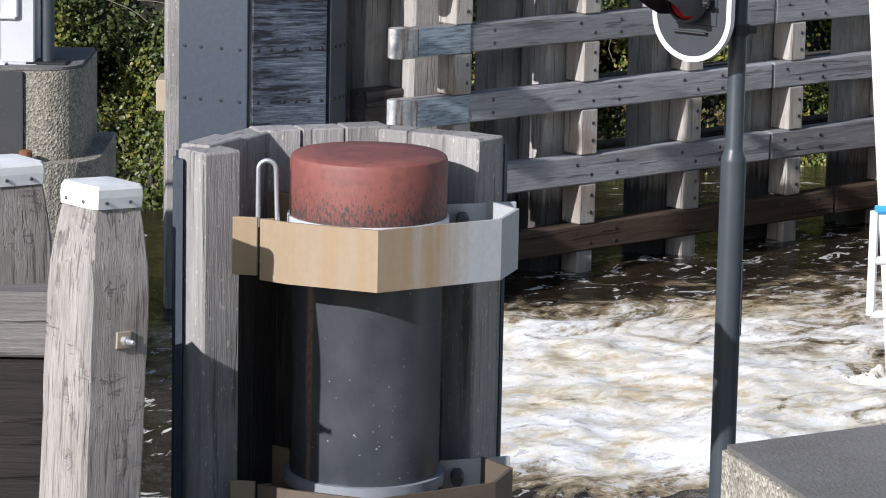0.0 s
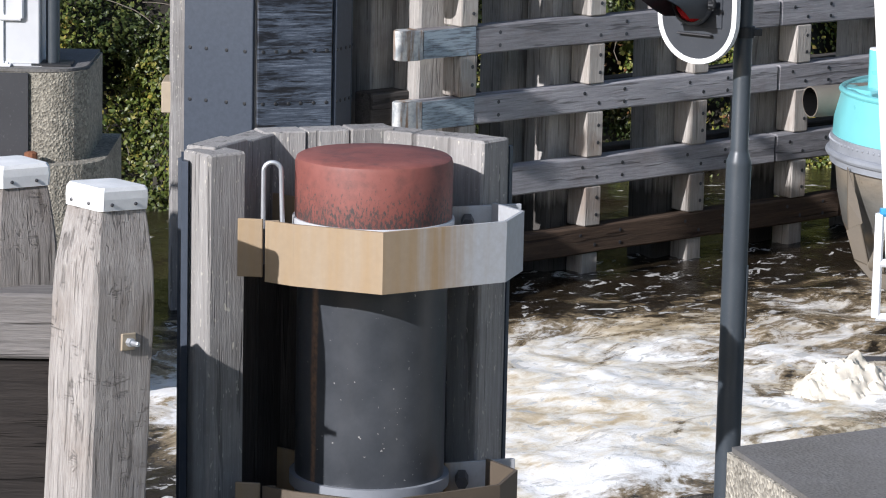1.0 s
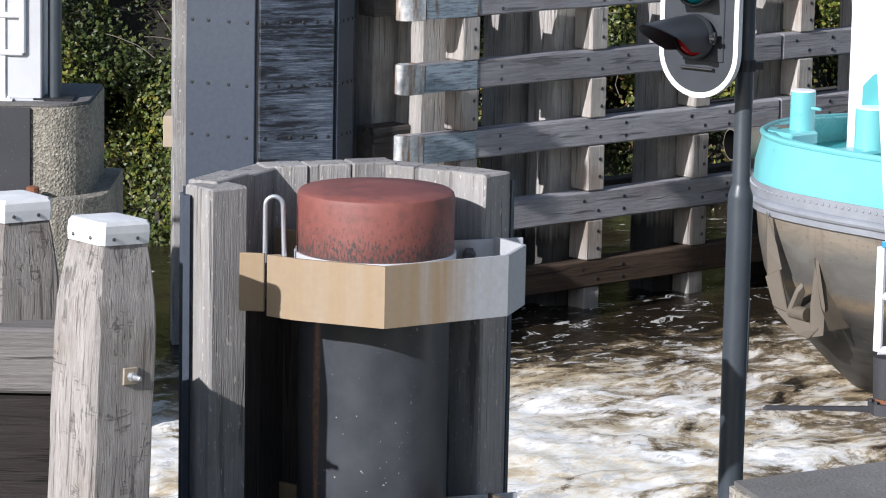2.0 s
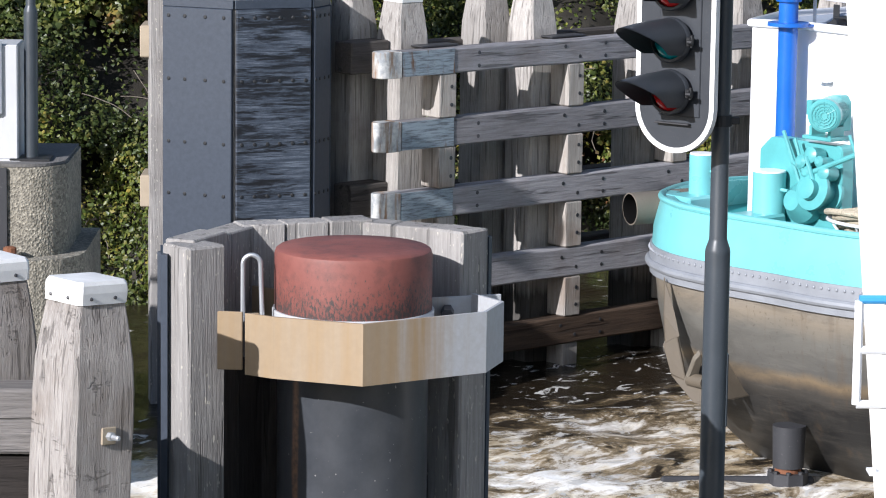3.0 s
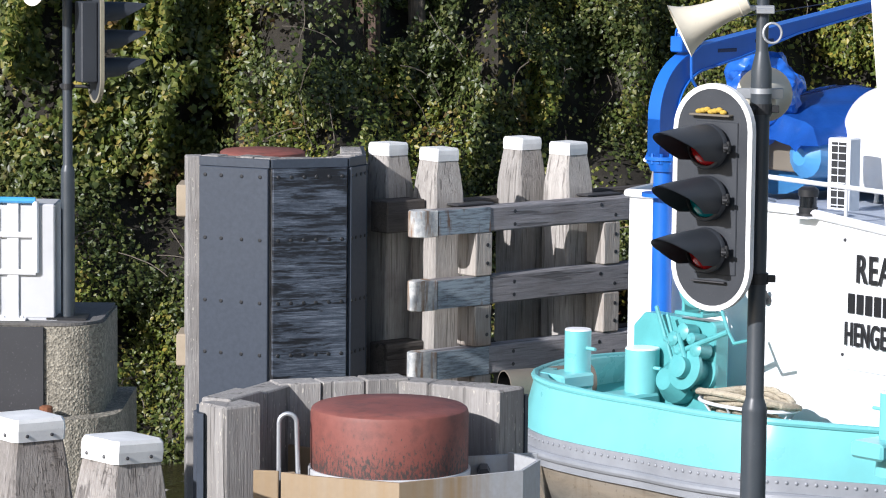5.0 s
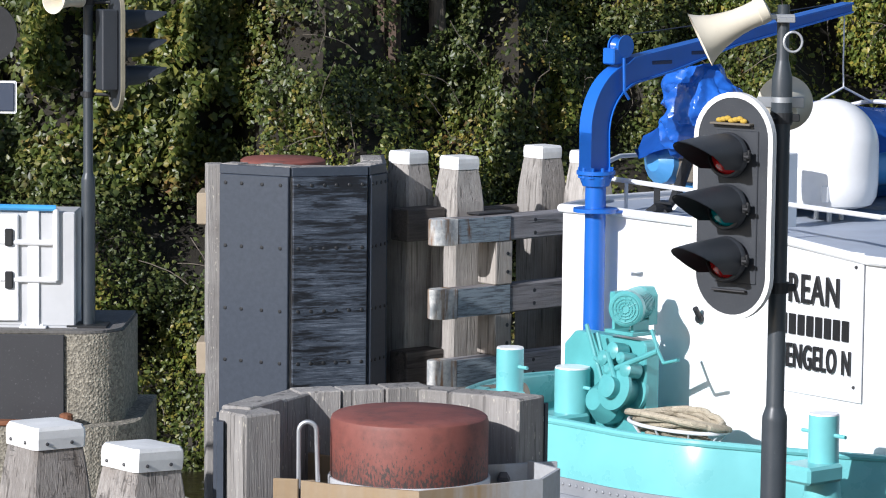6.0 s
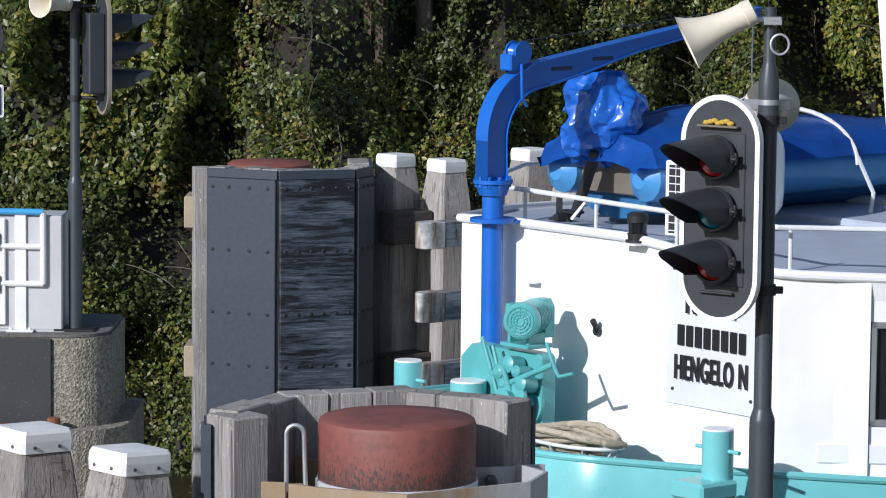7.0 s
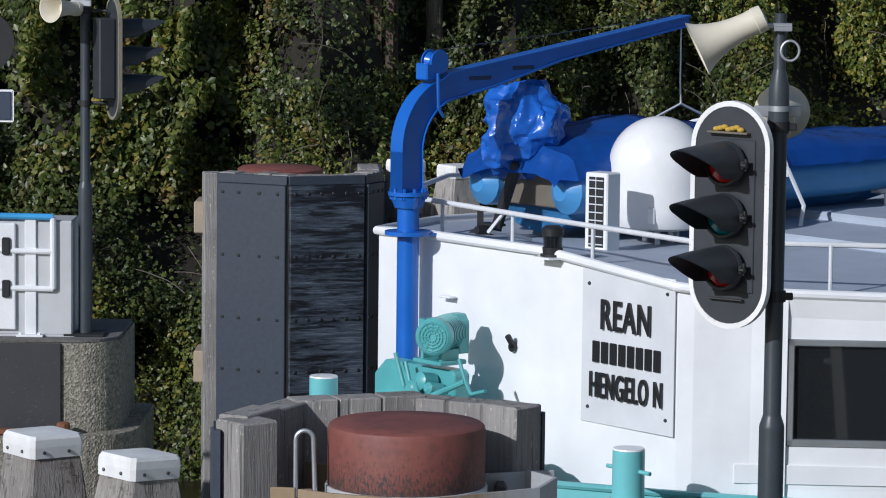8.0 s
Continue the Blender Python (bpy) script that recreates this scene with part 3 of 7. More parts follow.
def sheet(xs, ys, f):
    vs = [(x, y, f(x, y)) for y in ys for x in xs]
    n = len(xs)
    fs = [(j * n + i, j * n + i + 1, (j + 1) * n + i + 1, (j + 1) * n + i) for j in range(len(ys) - 1) for i in range(n - 1)]
    me = bpy.data.meshes.new("sheet")
    me.from_pydata(vs, [], fs)
    return me


def build_water():
    xs = [-400, -100, -30, -12] + [-6 + 0.14 * i for i in range(115)] + [14, 30, 100, 400]
    ys = [13.2, 16, 19] + [20 + 0.14 * i for i in range(108)] + [40, 60]
    me = sheet(xs, ys, lambda x, y: 0.05 * swell(x, y, 0) if -7 < x < 11 and 19 < y < 36 else 0.0)
    ob = place("water", me, M_WATER, None, smooth=True)
    tagged(ob, "dark brown rippled canal water with foam flecks", "water", kind="structure")


U_DIR = Vector((-0.7588, -0.6513, 0))
FLOW = math.degrees(math.atan2(U_DIR.y, U_DIR.x))


def build_wash():
    """Rigid churned sheet; its local x runs the way the wash drifts, beside the guide fence."""
    n, w = 250, 112
    xs = [-8.5 + 0.06 * i for i in range(n + 1)]
    ys = [-3.9 + 0.07 * i for i in range(w + 1)]

    def f(x, y):
        rim = min((x + 8.5) / 1.5, (6.5 - x) / 1.5, (y + 3.9) / 0.9, (3.94 - y) / 0.9, 1.0)
        churn = 0.5 + 0.5 * max(0.0, min(1.0, (x + 4.5) / 4.5))
        a = noise.fractal(Vector((x * 0.75, y * 1.05, 3)), 0.9, 2.1, 6)
        r = 1 - abs(noise.noise(Vector((x * 1.6, y * 2.3, 9))))
        d = noise.fractal(Vector((x * 5.5, y * 6.5, 5)), 0.8, 2.0, 3)
        return -0.14 + 0.22 * max(0, rim) + churn * max(0, rim) * (0.060 * a + 0.040 * (r - 0.6) + 0.012 * d)

    me = sheet(xs, ys, f)
    ob = place("wash_water", me, M_FOAM, None, smooth=True)
    return tagged(ob, "churned brown propeller wash with white foam", "water", kind="stuff")


def build_splash():
    """A heap of boiling spray: rounded billows, with fine drops flung off above them."""
    rng = np.random.default_rng(4)
    lumps = [(rng.normal(0, 0.8), rng.normal(0, 0.3), rng.uniform(0.18, 0.36), rng.uniform(0.015, 0.045)) for k in range(60)]

    def f(x, y):
        h = 0.19 * math.exp(-(x / 1.0) ** 2 - (y / 0.5) ** 2)
        for a, b, r, t in lumps:
            q = ((x - a) / r) ** 2 + ((y - b) / r) ** 2
            if q < 6:
                h += t * math.exp(-q) * math.exp(-(a / 1.3) ** 2)
        p = Vector((x * 5.0, y * 5.0, 3))
        return h * (1.0 + 0.36 * noise.fractal(p * 0.9, 0.9, 2.1, 5)) - 0.10

    xs = [-2.6 + 0.024 * i for i in range(217)]
    ys = [-1.3 + 0.024 * i for i in range(109)]
    ob = place("spray_burst", sheet(xs, ys, f), M_SPRAY, None, smooth=True)
    bm = bmesh.new()
    bm.from_mesh(ob.data)
    for i in range(1100):
        x, y = rng.normal(0, 0.85), rng.normal(0, 0.4)
        z = max(0.0, f(x, y)) + abs(rng.normal(0, 0.05))
        bmesh.ops.create_icosphere(bm, subdivisions=1, radius=rng.uniform(0.0015, 0.004), matrix=Matrix.Translation((x, y, z)))
    bm.to_mesh(ob.data)
    bm.free()
    return tagged(ob, "cream-white spray boiling up in the propeller wash", "water spray", kind="stuff")


M_SPRAY = paint("cream_foam_spray", (0.68, 0.62, 0.51), 0.7, 0, (0.46, 0.37, 0.24), 0.8, 2.4, 0.5)


# ---- dolphins ----
OCT = 0.97


def oct_pt(c, a, r=OCT):
    return (c[0] + r * math.cos(radians(a)), c[1] + r * math.sin(radians(a)))


def planks_between(bm_parent, a, b, z0, z1, thick, count, mat, inward, name="plank"):
    """Upright timbers side by side along the plan line a to b, thick towards the point inward."""
    a, b = Vector((*a, 0)), Vector((*b, 0))
    d = (b - a) / count
    nrm = Vector((-d.y, d.x, 0)).normalized()
    if nrm.dot(Vector((*inward, 0)) - a) < 0:
        nrm = -nrm
    rng = random.Random(int(1000 * (a.x + b.y)))
    for i in range(count):
        bm = bmesh.new()
        p, q = a + d * i + d.normalized() * 0.003, a + d * (i + 1) - d.normalized() * 0.003
        t = thick * rng.uniform(0.94, 1.04)
        pts = [(p.x, p.y), (q.x, q.y), (q.x + nrm.x * t, q.y + nrm.y * t), (p.x + nrm.x * t, p.y + nrm.y * t)]
        prism(bm, pts, z0, z1 + rng.uniform(-0.012, 0.012), 0.008)
        part(name, bm, mat, bm_parent)


M_RIM_STEEL = paint("bright_zinc_steel", (0.60, 0.61, 0.62), 0.45, 0.25, (0.4, 0.3, 0.2), 0.4, 4)


def near_dolphin():
    c = (-0.33, 17.16)
    top = 3.30
    d = thing("mooring_dolphin", "round black steel pile with red cap in a timber shell", "dolphin", Matrix.Translation((0, 0, 0)), "lock dolphins")
    at = Matrix.Translation((c[0], c[1], 0))
    bm = bmesh.new()
    lathe(bm, [(0.392, -2.0), (0.392, 2.96)], 48, at)
    part("steel_pipe", bm, M_PILE, d, "worn black coated steel pile with rust runs", smooth=True)
    bm = bmesh.new()
    lathe(bm, [(0.404, 2.93), (0.408, 2.95), (0.409, 3.235), (0.402, 3.258), (0.388, 3.268), (0.2, 3.272), (0.01, 3.275)], 64, at)
    part("cap", bm, M_RUST_CAP, d, "faded red oxide steel cap, blackened below", smooth=True)
    bm = bmesh.new()
    lathe(bm, [(0.409, 2.88), (0.420, 2.88), (0.421, 2.945), (0.418, 2.95), (0.410, 2.95)], 48, at)
    part("collar", bm, M_RIM_STEEL, d, "bare steel collar", smooth=True)
    ring = [(-0.80, 16.70), (-0.865, 16.68), (-0.715, 16.58), (-0.265, 16.41), (0.355, 16.80), (0.45, 17.11), (0.30, 17.34)]
    for z1, name in ((3.0, "upper_ring"), (1.62, "lower_ring")):
        bm = bmesh.new()
        strip(bm, ring, z1 - 0.315, z1, 0.018)
        # lower band and inner ring get darker colours for the shade there
        part(name, bm, M_RING if z1 > 2 else M_RING_LOW, d, "bent steel band, stained tan and grey" if z1 > 2 else "bent steel band, coloured dark brown for shade")
        bm = bmesh.new()
        box(bm, (0, 0, z1 - 0.16), (0.13, 0.02, 0.30), 0.004, pose(-0.945, 16.78, 0, 0, 0, -8))
        part("bracket", bm, M_RING, d)
        if z1 < 2:
            bm = bmesh.new()
            lathe(bm, [(0.394, z1 - 0.09), (0.42, z1 - 0.09), (0.42, z1 - 0.03), (0.394, z1 - 0.03)], 48, at)
            part("inner_ring", bm, M_RUB, d, "dull grey inner ring", smooth=True)
        for a in (20, 80, 140):
            bm = bmesh.new()
            box(bm, (0.62, 0, z1 - 0.16), (0.4, 0.02, 0.28), 0.003, at @ Matrix.Rotation(radians(a), 4, "Z"))
            part("stiffener", bm, M_RING, d)
        bm = bmesh.new()
        rod(bm, (0.16, 17.32, z1 - 0.09), (0.16, 17.16, z1 - 0.09), 0.035, n=6)
        part("bolt", bm, M_BOLT, d)
    ang = [178, 133, 88, 43]
    v = [oct_pt((-0.33, 17.05), a) for a in ang]
    for a, b, k in ((v[0], v[1], 2), (v[1], v[2], 3), (v[2], v[3], 3)):
        planks_between(d, a, b, -1.6, top, 0.17, k, M_TIMBER, c)
        # darker boards added inside the shell, ending below the upper ring
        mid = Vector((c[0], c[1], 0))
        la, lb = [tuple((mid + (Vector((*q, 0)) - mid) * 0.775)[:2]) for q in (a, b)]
        planks_between(d, la, lb, -1.6, 2.62, 0.03, k, M_INNER_WOOD, c, "lining_board")
        bm = bmesh.new()
        da = Vector((*b, 0)) - Vector((*a, 0))
        nn = Vector((da.y, -da.x, 0)).normalized()
        if nn.dot(Vector((c[0] - a[0], c[1] - a[1], 0))) > 0:
            nn = -nn
        p = [a, b, (b[0] + nn.x * 0.04, b[1] + nn.y * 0.04), (a[0] + nn.x * 0.04, a[1] + nn.y * 0.04)]
        p = [(x + nn.x * 0.004, y + nn.y * 0.004) for x, y in p]
        prism(bm, p, -1.0, top - 0.06)
        part("fender_sheet", bm, M_PANEL, d)
    bm = bmesh.new()
    box(bm, (0, 0, 0.85), (0.235, 0.235, 4.9), 0.012, pose(-1.145, 17.0, 0, 0, 0, 40))
    part("corner_timber", bm, M_TIMBER, d, "speckled grey corner timber")
    bm = bmesh.new()
    prism(bm, [(-1.31, 16.95), (-1.275, 16.93), (-1.24, 17.25), (-1.335, 17.25)], -1.0, top - 0.05)
    part("fender_sheet", bm, M_PANEL, d, "slate plastic sheet seen on edge")
    bm = bmesh.new()
    box(bm, (0, 0, 0.85), (0.26, 0.20, 4.9), 0.012, pose(0.20, 17.63, 0, 0, 0, -40))
    part("corner_timber", bm, M_TIMBER, d)
    bm = bmesh.new()
    x0, y0 = -0.848, 17.0
    pts = [(x0 - 0.045, y0, 2.9)] + [(x0 + 0.045 * math.cos(radians(a)), y0, 3.20 + 0.045 * math.sin(radians(a))) for a in range(180, -1, -20)] + [(x0 + 0.055, y0, 2.9)]
    tube(bm, pts, 0.0125, 10)
    part("lifting_loop", bm, M_STEEL, d, "bent galvanised rod", smooth=True)


def far_dolphin():
    c = (-1.685, 32.05)
    top = 3.31
    d = thing("mooring_dolphin", "timber dolphin faced with scuffed slate fender sheets", "dolphin", Matrix.Translation(EYE) @ Matrix.Scale(0.914, 4) @ Matrix.Translation((0, 0, -EYE[2])), "lock dolphins")
    at = Matrix.Translation((-1.86, 32.2, 0))
    bm = bmesh.new()
    lathe(bm, [(0.40, -2), (0.40, 2.9), (0.41, 2.92), (0.41, 3.28), (0.38, 3.30), (0.01, 3.305)], 48, at)
    part("pile_cap", bm, M_RUST_CAP, d, "faded red oxide steel pile cap", smooth=True)
    v = [oct_pt(c, a) for a in (-137, -92, -47, -2)]
    v[3] = (v[2][0] + (v[3][0] - v[2][0]) * 0.46, v[2][1] + (v[3][1] - v[2][1]) * 0.46)
    v.append((v[3][0] - 0.05, v[3][1] + 1.0))
    # flat matt-black discs stand for the shaded holes of sunk bolts
    bolt = bmesh.new()
    lathe(bolt, [(0.019, 0), (0.019, 0.003), (0.012, 0.007)], 8)
    bolt = mesh_of(bolt)
    for i, (a, b, k, mat) in enumerate(((v[0], v[1], 4, M_PANEL), (v[1], v[2], 5, M_PANEL_WORN), (v[2], v[3], 4, M_PANEL), (v[3], v[4], 4, M_PANEL))):
        planks_between(d, a, b, -1.6, top, 0.2, k, M_TIMBER, c)
        a3, b3 = Vector((*a, 0)), Vector((*b, 0))
        t = (b3 - a3).normalized()
        nn = Vector((t.y, -t.x, 0))
        if nn.dot(Vector((*c, 0)) - a3) > 0:
            nn = -nn
        p = [a3 + t * 0.008 + nn * 0.003, b3 - t * 0.008 + nn * 0.003, b3 - t * 0.008 + nn * 0.045, a3 + t * 0.008 + nn * 0.045]
        bm = bmesh.new()
        prism(bm, [(q.x, q.y) for q in p], -1.0, top - 0.09, 0.006)
        sheet_ob = part("fender_sheet", bm, mat, d, "scuffed slate plastic sheet" if mat is M_PANEL_WORN else "clean slate plastic sheet")
        bm = bmesh.new()
        q = [a3, b3, b3 + nn * 0.03, a3 + nn * 0.03]
        prism(bm, [(w.x, w.y) for w in q], top - 0.088, top - 0.004, 0.004)
        part("top_strip", bm, M_PANEL, d)
        turn = nn.to_track_quat("Z", "Y").to_matrix().to_4x4()
        L = (b3 - a3).length
        for z in (3.14, 2.55, 1.96, 1.47, 0.9):
            for f in ([0.1, 0.33, 0.62, 0.88] if i != 1 else [0.08, 0.25, 0.42, 0.58, 0.75, 0.92]):
                pos = a3 + t * (f * L) + nn * 0.046
                place("bolt", bolt, M_BLACK, d, m=Matrix.Translation((pos.x, pos.y, z)) @ turn)
    bm = bmesh.new()
    e = oct_pt(c, -137)
    box(bm, (0, 0, 0.85), (0.16, 0.22, 4.9), 0.01, pose(e[0] - 0.07, e[1] + 0.12, 0, 0, 0, 10))
    part("corner_timber", bm, M_TIMBER, d, "pale corner timber")
    for z in (2.87, 1.45):
        bm = bmesh.new()
        box(bm, (-2.55, 31.75, z), (0.16, 0.5, 0.30), 0.01)
        part("bracket", bm, M_TAN, d, "tan steel bracket")


# ---- mooring posts ----
def post_body(h_top, half, cap_half, foot):
    """A square timber pile, tapering at its head."""
    bm = bmesh.new()
    prof = [(half * 1.03, foot), (half * 1.0, h_top - 1.2), (half * 0.985, h_top - 0.55), (half * 0.95, h_top - 0.40), (cap_half * 0.99, h_top - 0.1), (cap_half * 0.97, h_top - 0.04)]
    rings = []
    for r, z in prof:
        k = r * 0.88
        pts = [(k, r), (-k, r), (-r, k), (-r, -k), (-k, -r), (k, -r), (r, -k), (r, k)]
        rings.append([bm.verts.new((x, y, z)) for x, y in pts])
    for a, b in zip(rings, rings[1:]):
        for i in range(8):
            bm.faces.new((a[i], a[(i + 1) % 8], b[(i + 1) % 8], b[i]))
    bm.faces.new(rings[0][::-1])
    bm.faces.new(rings[-1])
    bmesh.ops.subdivide_edges(bm, edges=[e for e in bm.edges if abs(e.verts[0].co.z - e.verts[1].co.z) > 0.05], cuts=6, use_grid_fill=True)
    roughen(bm, 0.010, 3.0, (1.4, 1.4, 1.0))
    return bm


def cap_body(h_top, ch):
    bm = bmesh.new()
    rings = []
    for r, z in ((ch, h_top - 0.115), (ch * 1.02, h_top - 0.06), (ch * 1.0, h_top - 0.022), (ch * 0.93, h_top - 0.004), (ch * 0.2, h_top)):
        k = r * 0.86
        rings.append([bm.verts.new((x, y, z)) for x, y in [(k, r), (-k, r), (-r, k), (-r, -k), (-k, -r), (k, -r), (r, -k), (r, k)]])
    for a, b in zip(rings, rings[1:]):
        for i in range(8):
            bm.faces.new((a[i], a[(i + 1) % 8], b[(i + 1) % 8], b[i]))
    bm.faces.new(rings[0][::-1])
    bm.faces.new(rings[-1])
    return bm


def near_posts():
    p = thing("mooring_post", "weathered square timber mooring post with white plastic cap", "mooring post", pose(-1.59, 15.97, 3.3, 0, 2.6, 42), "near mooring posts")
    part("shaft", post_body(0, 0.186, 0.138, -5.0), M_POST, p, smooth=False)
    part("cap", cap_body(0, 0.148), M_WHITE_CAP, p, "white cap, grimy on top")
    bm = bmesh.new()
    box(bm, (0, 0, 0), (0.085, 0.012, 0.085), 0.004)
    wash = part("washer_plate", bm, M_TAN, p, "tan square washer", pose(0.02, -0.190, -0.75, 0, 0, 0))
    bm = bmesh.new()
    lathe(bm, [(0.022, 0), (0.022, 0.03), (0.013, 0.03), (0.013, 0.075), (0.010, 0.08)], 6)
    part("bolt", bm, M_STEEL, p, m=pose(0.02, -0.194, -0.75, 90, 0, 0))
    bm = bmesh.new()
    lathe(bm, [(0.009, 0), (0.009, 0.006), (0.004, 0.009)], 8)
    screw = mesh_of(bm)
    for f in range(4):
        for s in (-0.08, 0.06):
            place("screw", screw, M_BOLT, p, m=Matrix.Rotation(radians(90 * f), 4, "Z") @ Matrix.Translation((s, -0.149, -0.085)) @ Matrix.Rotation(radians(90), 4, "X"))
    p2 = copy_thing(p, pose(-2.115, 16.42, 3.325, 0, 1.0, 38))
    bm = bmesh.new()
    box(bm, (0, 0, 0), (1.9, 0.24, 0.33), 0.015)
    roughen(bm, 0.008, 2)
    ob = part("cross_beam", bm, M_BEAM_GREY, None, m=pose(-2.72, 16.16, 2.565, 0, 0, 0))
    tagged(ob, "dark weathered horizontal timber bolted behind the posts", "timber beam")
    # near-black sheeting, its right end placed to shade the dolphin's corner timber
    bm = bmesh.new()
    box(bm, (0, 0, 0), (3.2, 0.09, 3.9), 0.012)
    roughen(bm, 0.008, 2)
    ob = part("timber_revetment", bm, M_NEAR_BLACK, None, m=pose(-3.36, 16.12, 0.44))
    tagged(ob, "near-black timber sheeting below the beam", "timber wall", kind="structure")


# ---- guide fence of timber ----
F0 = Vector((-0.36, 28.83, 0))
F_DIR = Vector((1.0, 0.862, 0)).normalized()
F_ANG = math.degrees(math.atan2(F_DIR.y, F_DIR.x))
F_N = Vector((F_DIR.y, -F_DIR.x, 0))


def guide_fence():
    """Local x runs along the fence, local y away from the water's side."""
    m = pose(F0.x, F0.y, 0, 0, 0, F_ANG)
    d = thing("guide_fence", "timber guide fence of grey rails on capped piles", "fence", m)
    LEN = 13.5
    rail_z = [(2.85, 3.07), (2.21, 2.46), (1.59, 1.84), (0.90, 1.17), (0.28, 0.53)]
    # flat dark discs in place of recessed, shaded bolt holes
    bolt = bmesh.new()
    lathe(bolt, [(0.018, 0), (0.018, 0.002), (0.010, 0.003)], 8)
    bolt = mesh_of(bolt)
    for z0, z1 in rail_z:
        darker = z1 < 1
        x = 0.06 if not darker else 1.0
        k = 0
        while x < LEN:
            x1 = min(LEN, x + (5.6 if k else 4.6))
            bm = bmesh.new()
            box(bm, (0, 0, 0), (x1 - x - 0.012, 0.17, z1 - z0), 0.014)
            bmesh.ops.subdivide_edges(bm, edges=[e for e in bm.edges if abs(e.verts[0].co.x - e.verts[1].co.x) > 1], cuts=12, use_grid_fill=True)
            roughen(bm, 0.006, 1.5)
            part("rail", bm, M_RAIL_WET if darker else M_RAIL, d, "wet brown timber rail" if darker else "grey weathered timber rail", pose((x + x1) / 2, -0.0, (z0 + z1) / 2))
            x, k = x1, k + 1
        if z1 > 1.5:
            bm = bmesh.new()
            strip(bm, [(0.80, -0.092), (0.205, -0.092)], z0 + 0.002, z1 - 0.002, -0.010)
            part("end_board", bm, M_PLATE, d, "worn pale blue painted board")
            bm = bmesh.new()
            prism(bm, [(0.20, -0.094), (0.205, 0.085)] + [(0.055 + 0.095 * math.cos(radians(a)), 0.09 * math.sin(radians(a))) for a in range(90, 271, 15)], z0 - 0.006, z1 + 0.004, 0.008)
            part("end_cap", bm, M_PLATE_END, d, "rounded white painted rail end with rust")
    posts = [(0.57, 3.59), (2.11, 3.57), (3.45, 3.52), (4.83, 3.55), (6.24, 3.55), (7.65, 3.55), (9.06, 3.55), (10.5, 3.55), (11.9, 3.55), (13.2, 3.55)]
    shaft = mesh_of(post_body(0, 0.172, 0.124, -5.4))
    cap = mesh_of(cap_body(0, 0.131))
    rng = random.Random(2)
    for i, (x, top) in enumerate(posts):
        twin = i < 2
        for k, (dx, dy) in enumerate(((0.0, 0.34), (-0.25, 0.74) if i == 0 else (-0.22, 0.72))):
            if k and not twin:
                continue
            mm = pose(x + dx, dy, top - 0.015 + 0.03 * k, rng.uniform(-0.6, 0.6), rng.uniform(-0.6, 0.6), 1.5 + rng.uniform(-4, 4))
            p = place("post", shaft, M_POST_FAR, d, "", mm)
            place("post_cap", cap, M_WHITE_CAP, p, "white plastic cap")
        gaps = [(2.46, 2.85), (1.84, 2.21), (1.17, 1.59), (0.53, 0.90)]
        for z0, z1 in gaps:
            bm = bmesh.new()
            box(bm, (0, 0, 0), (0.20, 0.24, z1 - z0 - 0.006), 0.010)
            part("spacer_block", bm, M_BLOCK, d, "" if i else "tan spacer block", pose(x + 0.16, 0.03, (z0 + z1) / 2))
            for dz in (-0.08, 0.08):
                place("bolt", bolt, M_BOLT, d, m=pose(x + 0.20, -0.092, (z0 + z1) / 2 + dz, 90, 0, 0))
        bm = bmesh.new()
        box(bm, (0, 0, 0), (0.19, 0.22, 0.9), 0.010)
        part("spacer_block", bm, M_BLOCK, d, "", pose(x + 0.16, 0.04, -0.17))
        for z0, z1 in rail_z[:5]:
            for dx, dz in ((0.02, 0.05), (0.20, -0.05), (0.52, 0.055), (0.52, -0.06)):
                place("bolt", bolt, M_BOLT, d, m=pose(x + dx, -0.087, (z0 + z1) / 2 + dz, 90, 0, 0))
        bm = bmesh.new()
        box(bm, (0, 0, 0), (0.42, 0.16, 0.014), 0.003)
        part("top_plate", bm, M_BOLT, d, "", pose(x + 0.16, 0.10, 3.085))
    for z0, z1 in ((2.72, 3.02), (1.42, 1.70), (0.75, 1.05)):
        bm = bmesh.new()
        box(bm, (0, 0, 0), (LEN, 0.2, z1 - z0), 0.012)
        part("back_rail", bm, M_BEAM, d, "dark shaded back rail", pose(LEN / 2 + 0.1, 0.95, (z0 + z1) / 2))
    for z0, z1 in ((2.85, 3.13), (1.59, 1.88)):
        bm = bmesh.new()
        box(bm, (0, 0, 0), (0.43, 0.24, z1 - z0), 0.012)
        part("tie_beam", bm, M_BEAM, d, "dark tie beam", pose(0.17, 0.42, (z0 + z1) / 2))


def plate_mat():
    """Pale blue paint worn to bare white and rust on the rails' ends."""
    m, nt, p, N, L = shader("worn_pale_blue_plate")
    v = coords(nt, (1, 1, 0.5))
    a = noise_tex(nt, v, 6, 6, 0.7, 0.6)
    b = noise_tex(nt, coords(nt, (8, 8, 1.2)), 1.0, 5, 0.65)
    g = noise_tex(nt, coords(nt, (1, 1, 9)), 6, 6, 0.7)
    col = mix(nt, step(nt, g, 0.36, 0.55), (0.11, 0.125, 0.14), (0.30, 0.36, 0.40))
    col = mix(nt, step(nt, a, 0.62, 0.72), col, (0.58, 0.58, 0.55))
    col = mix(nt, step(nt, b, 0.60, 0.68), col, (0.15, 0.085, 0.05))
    L.new(col, p.inputs["Base Color"])
    p.inputs["Roughness"].default_value = 0.65
    relief(nt, p, g, 0.5, 0.008)
    return m


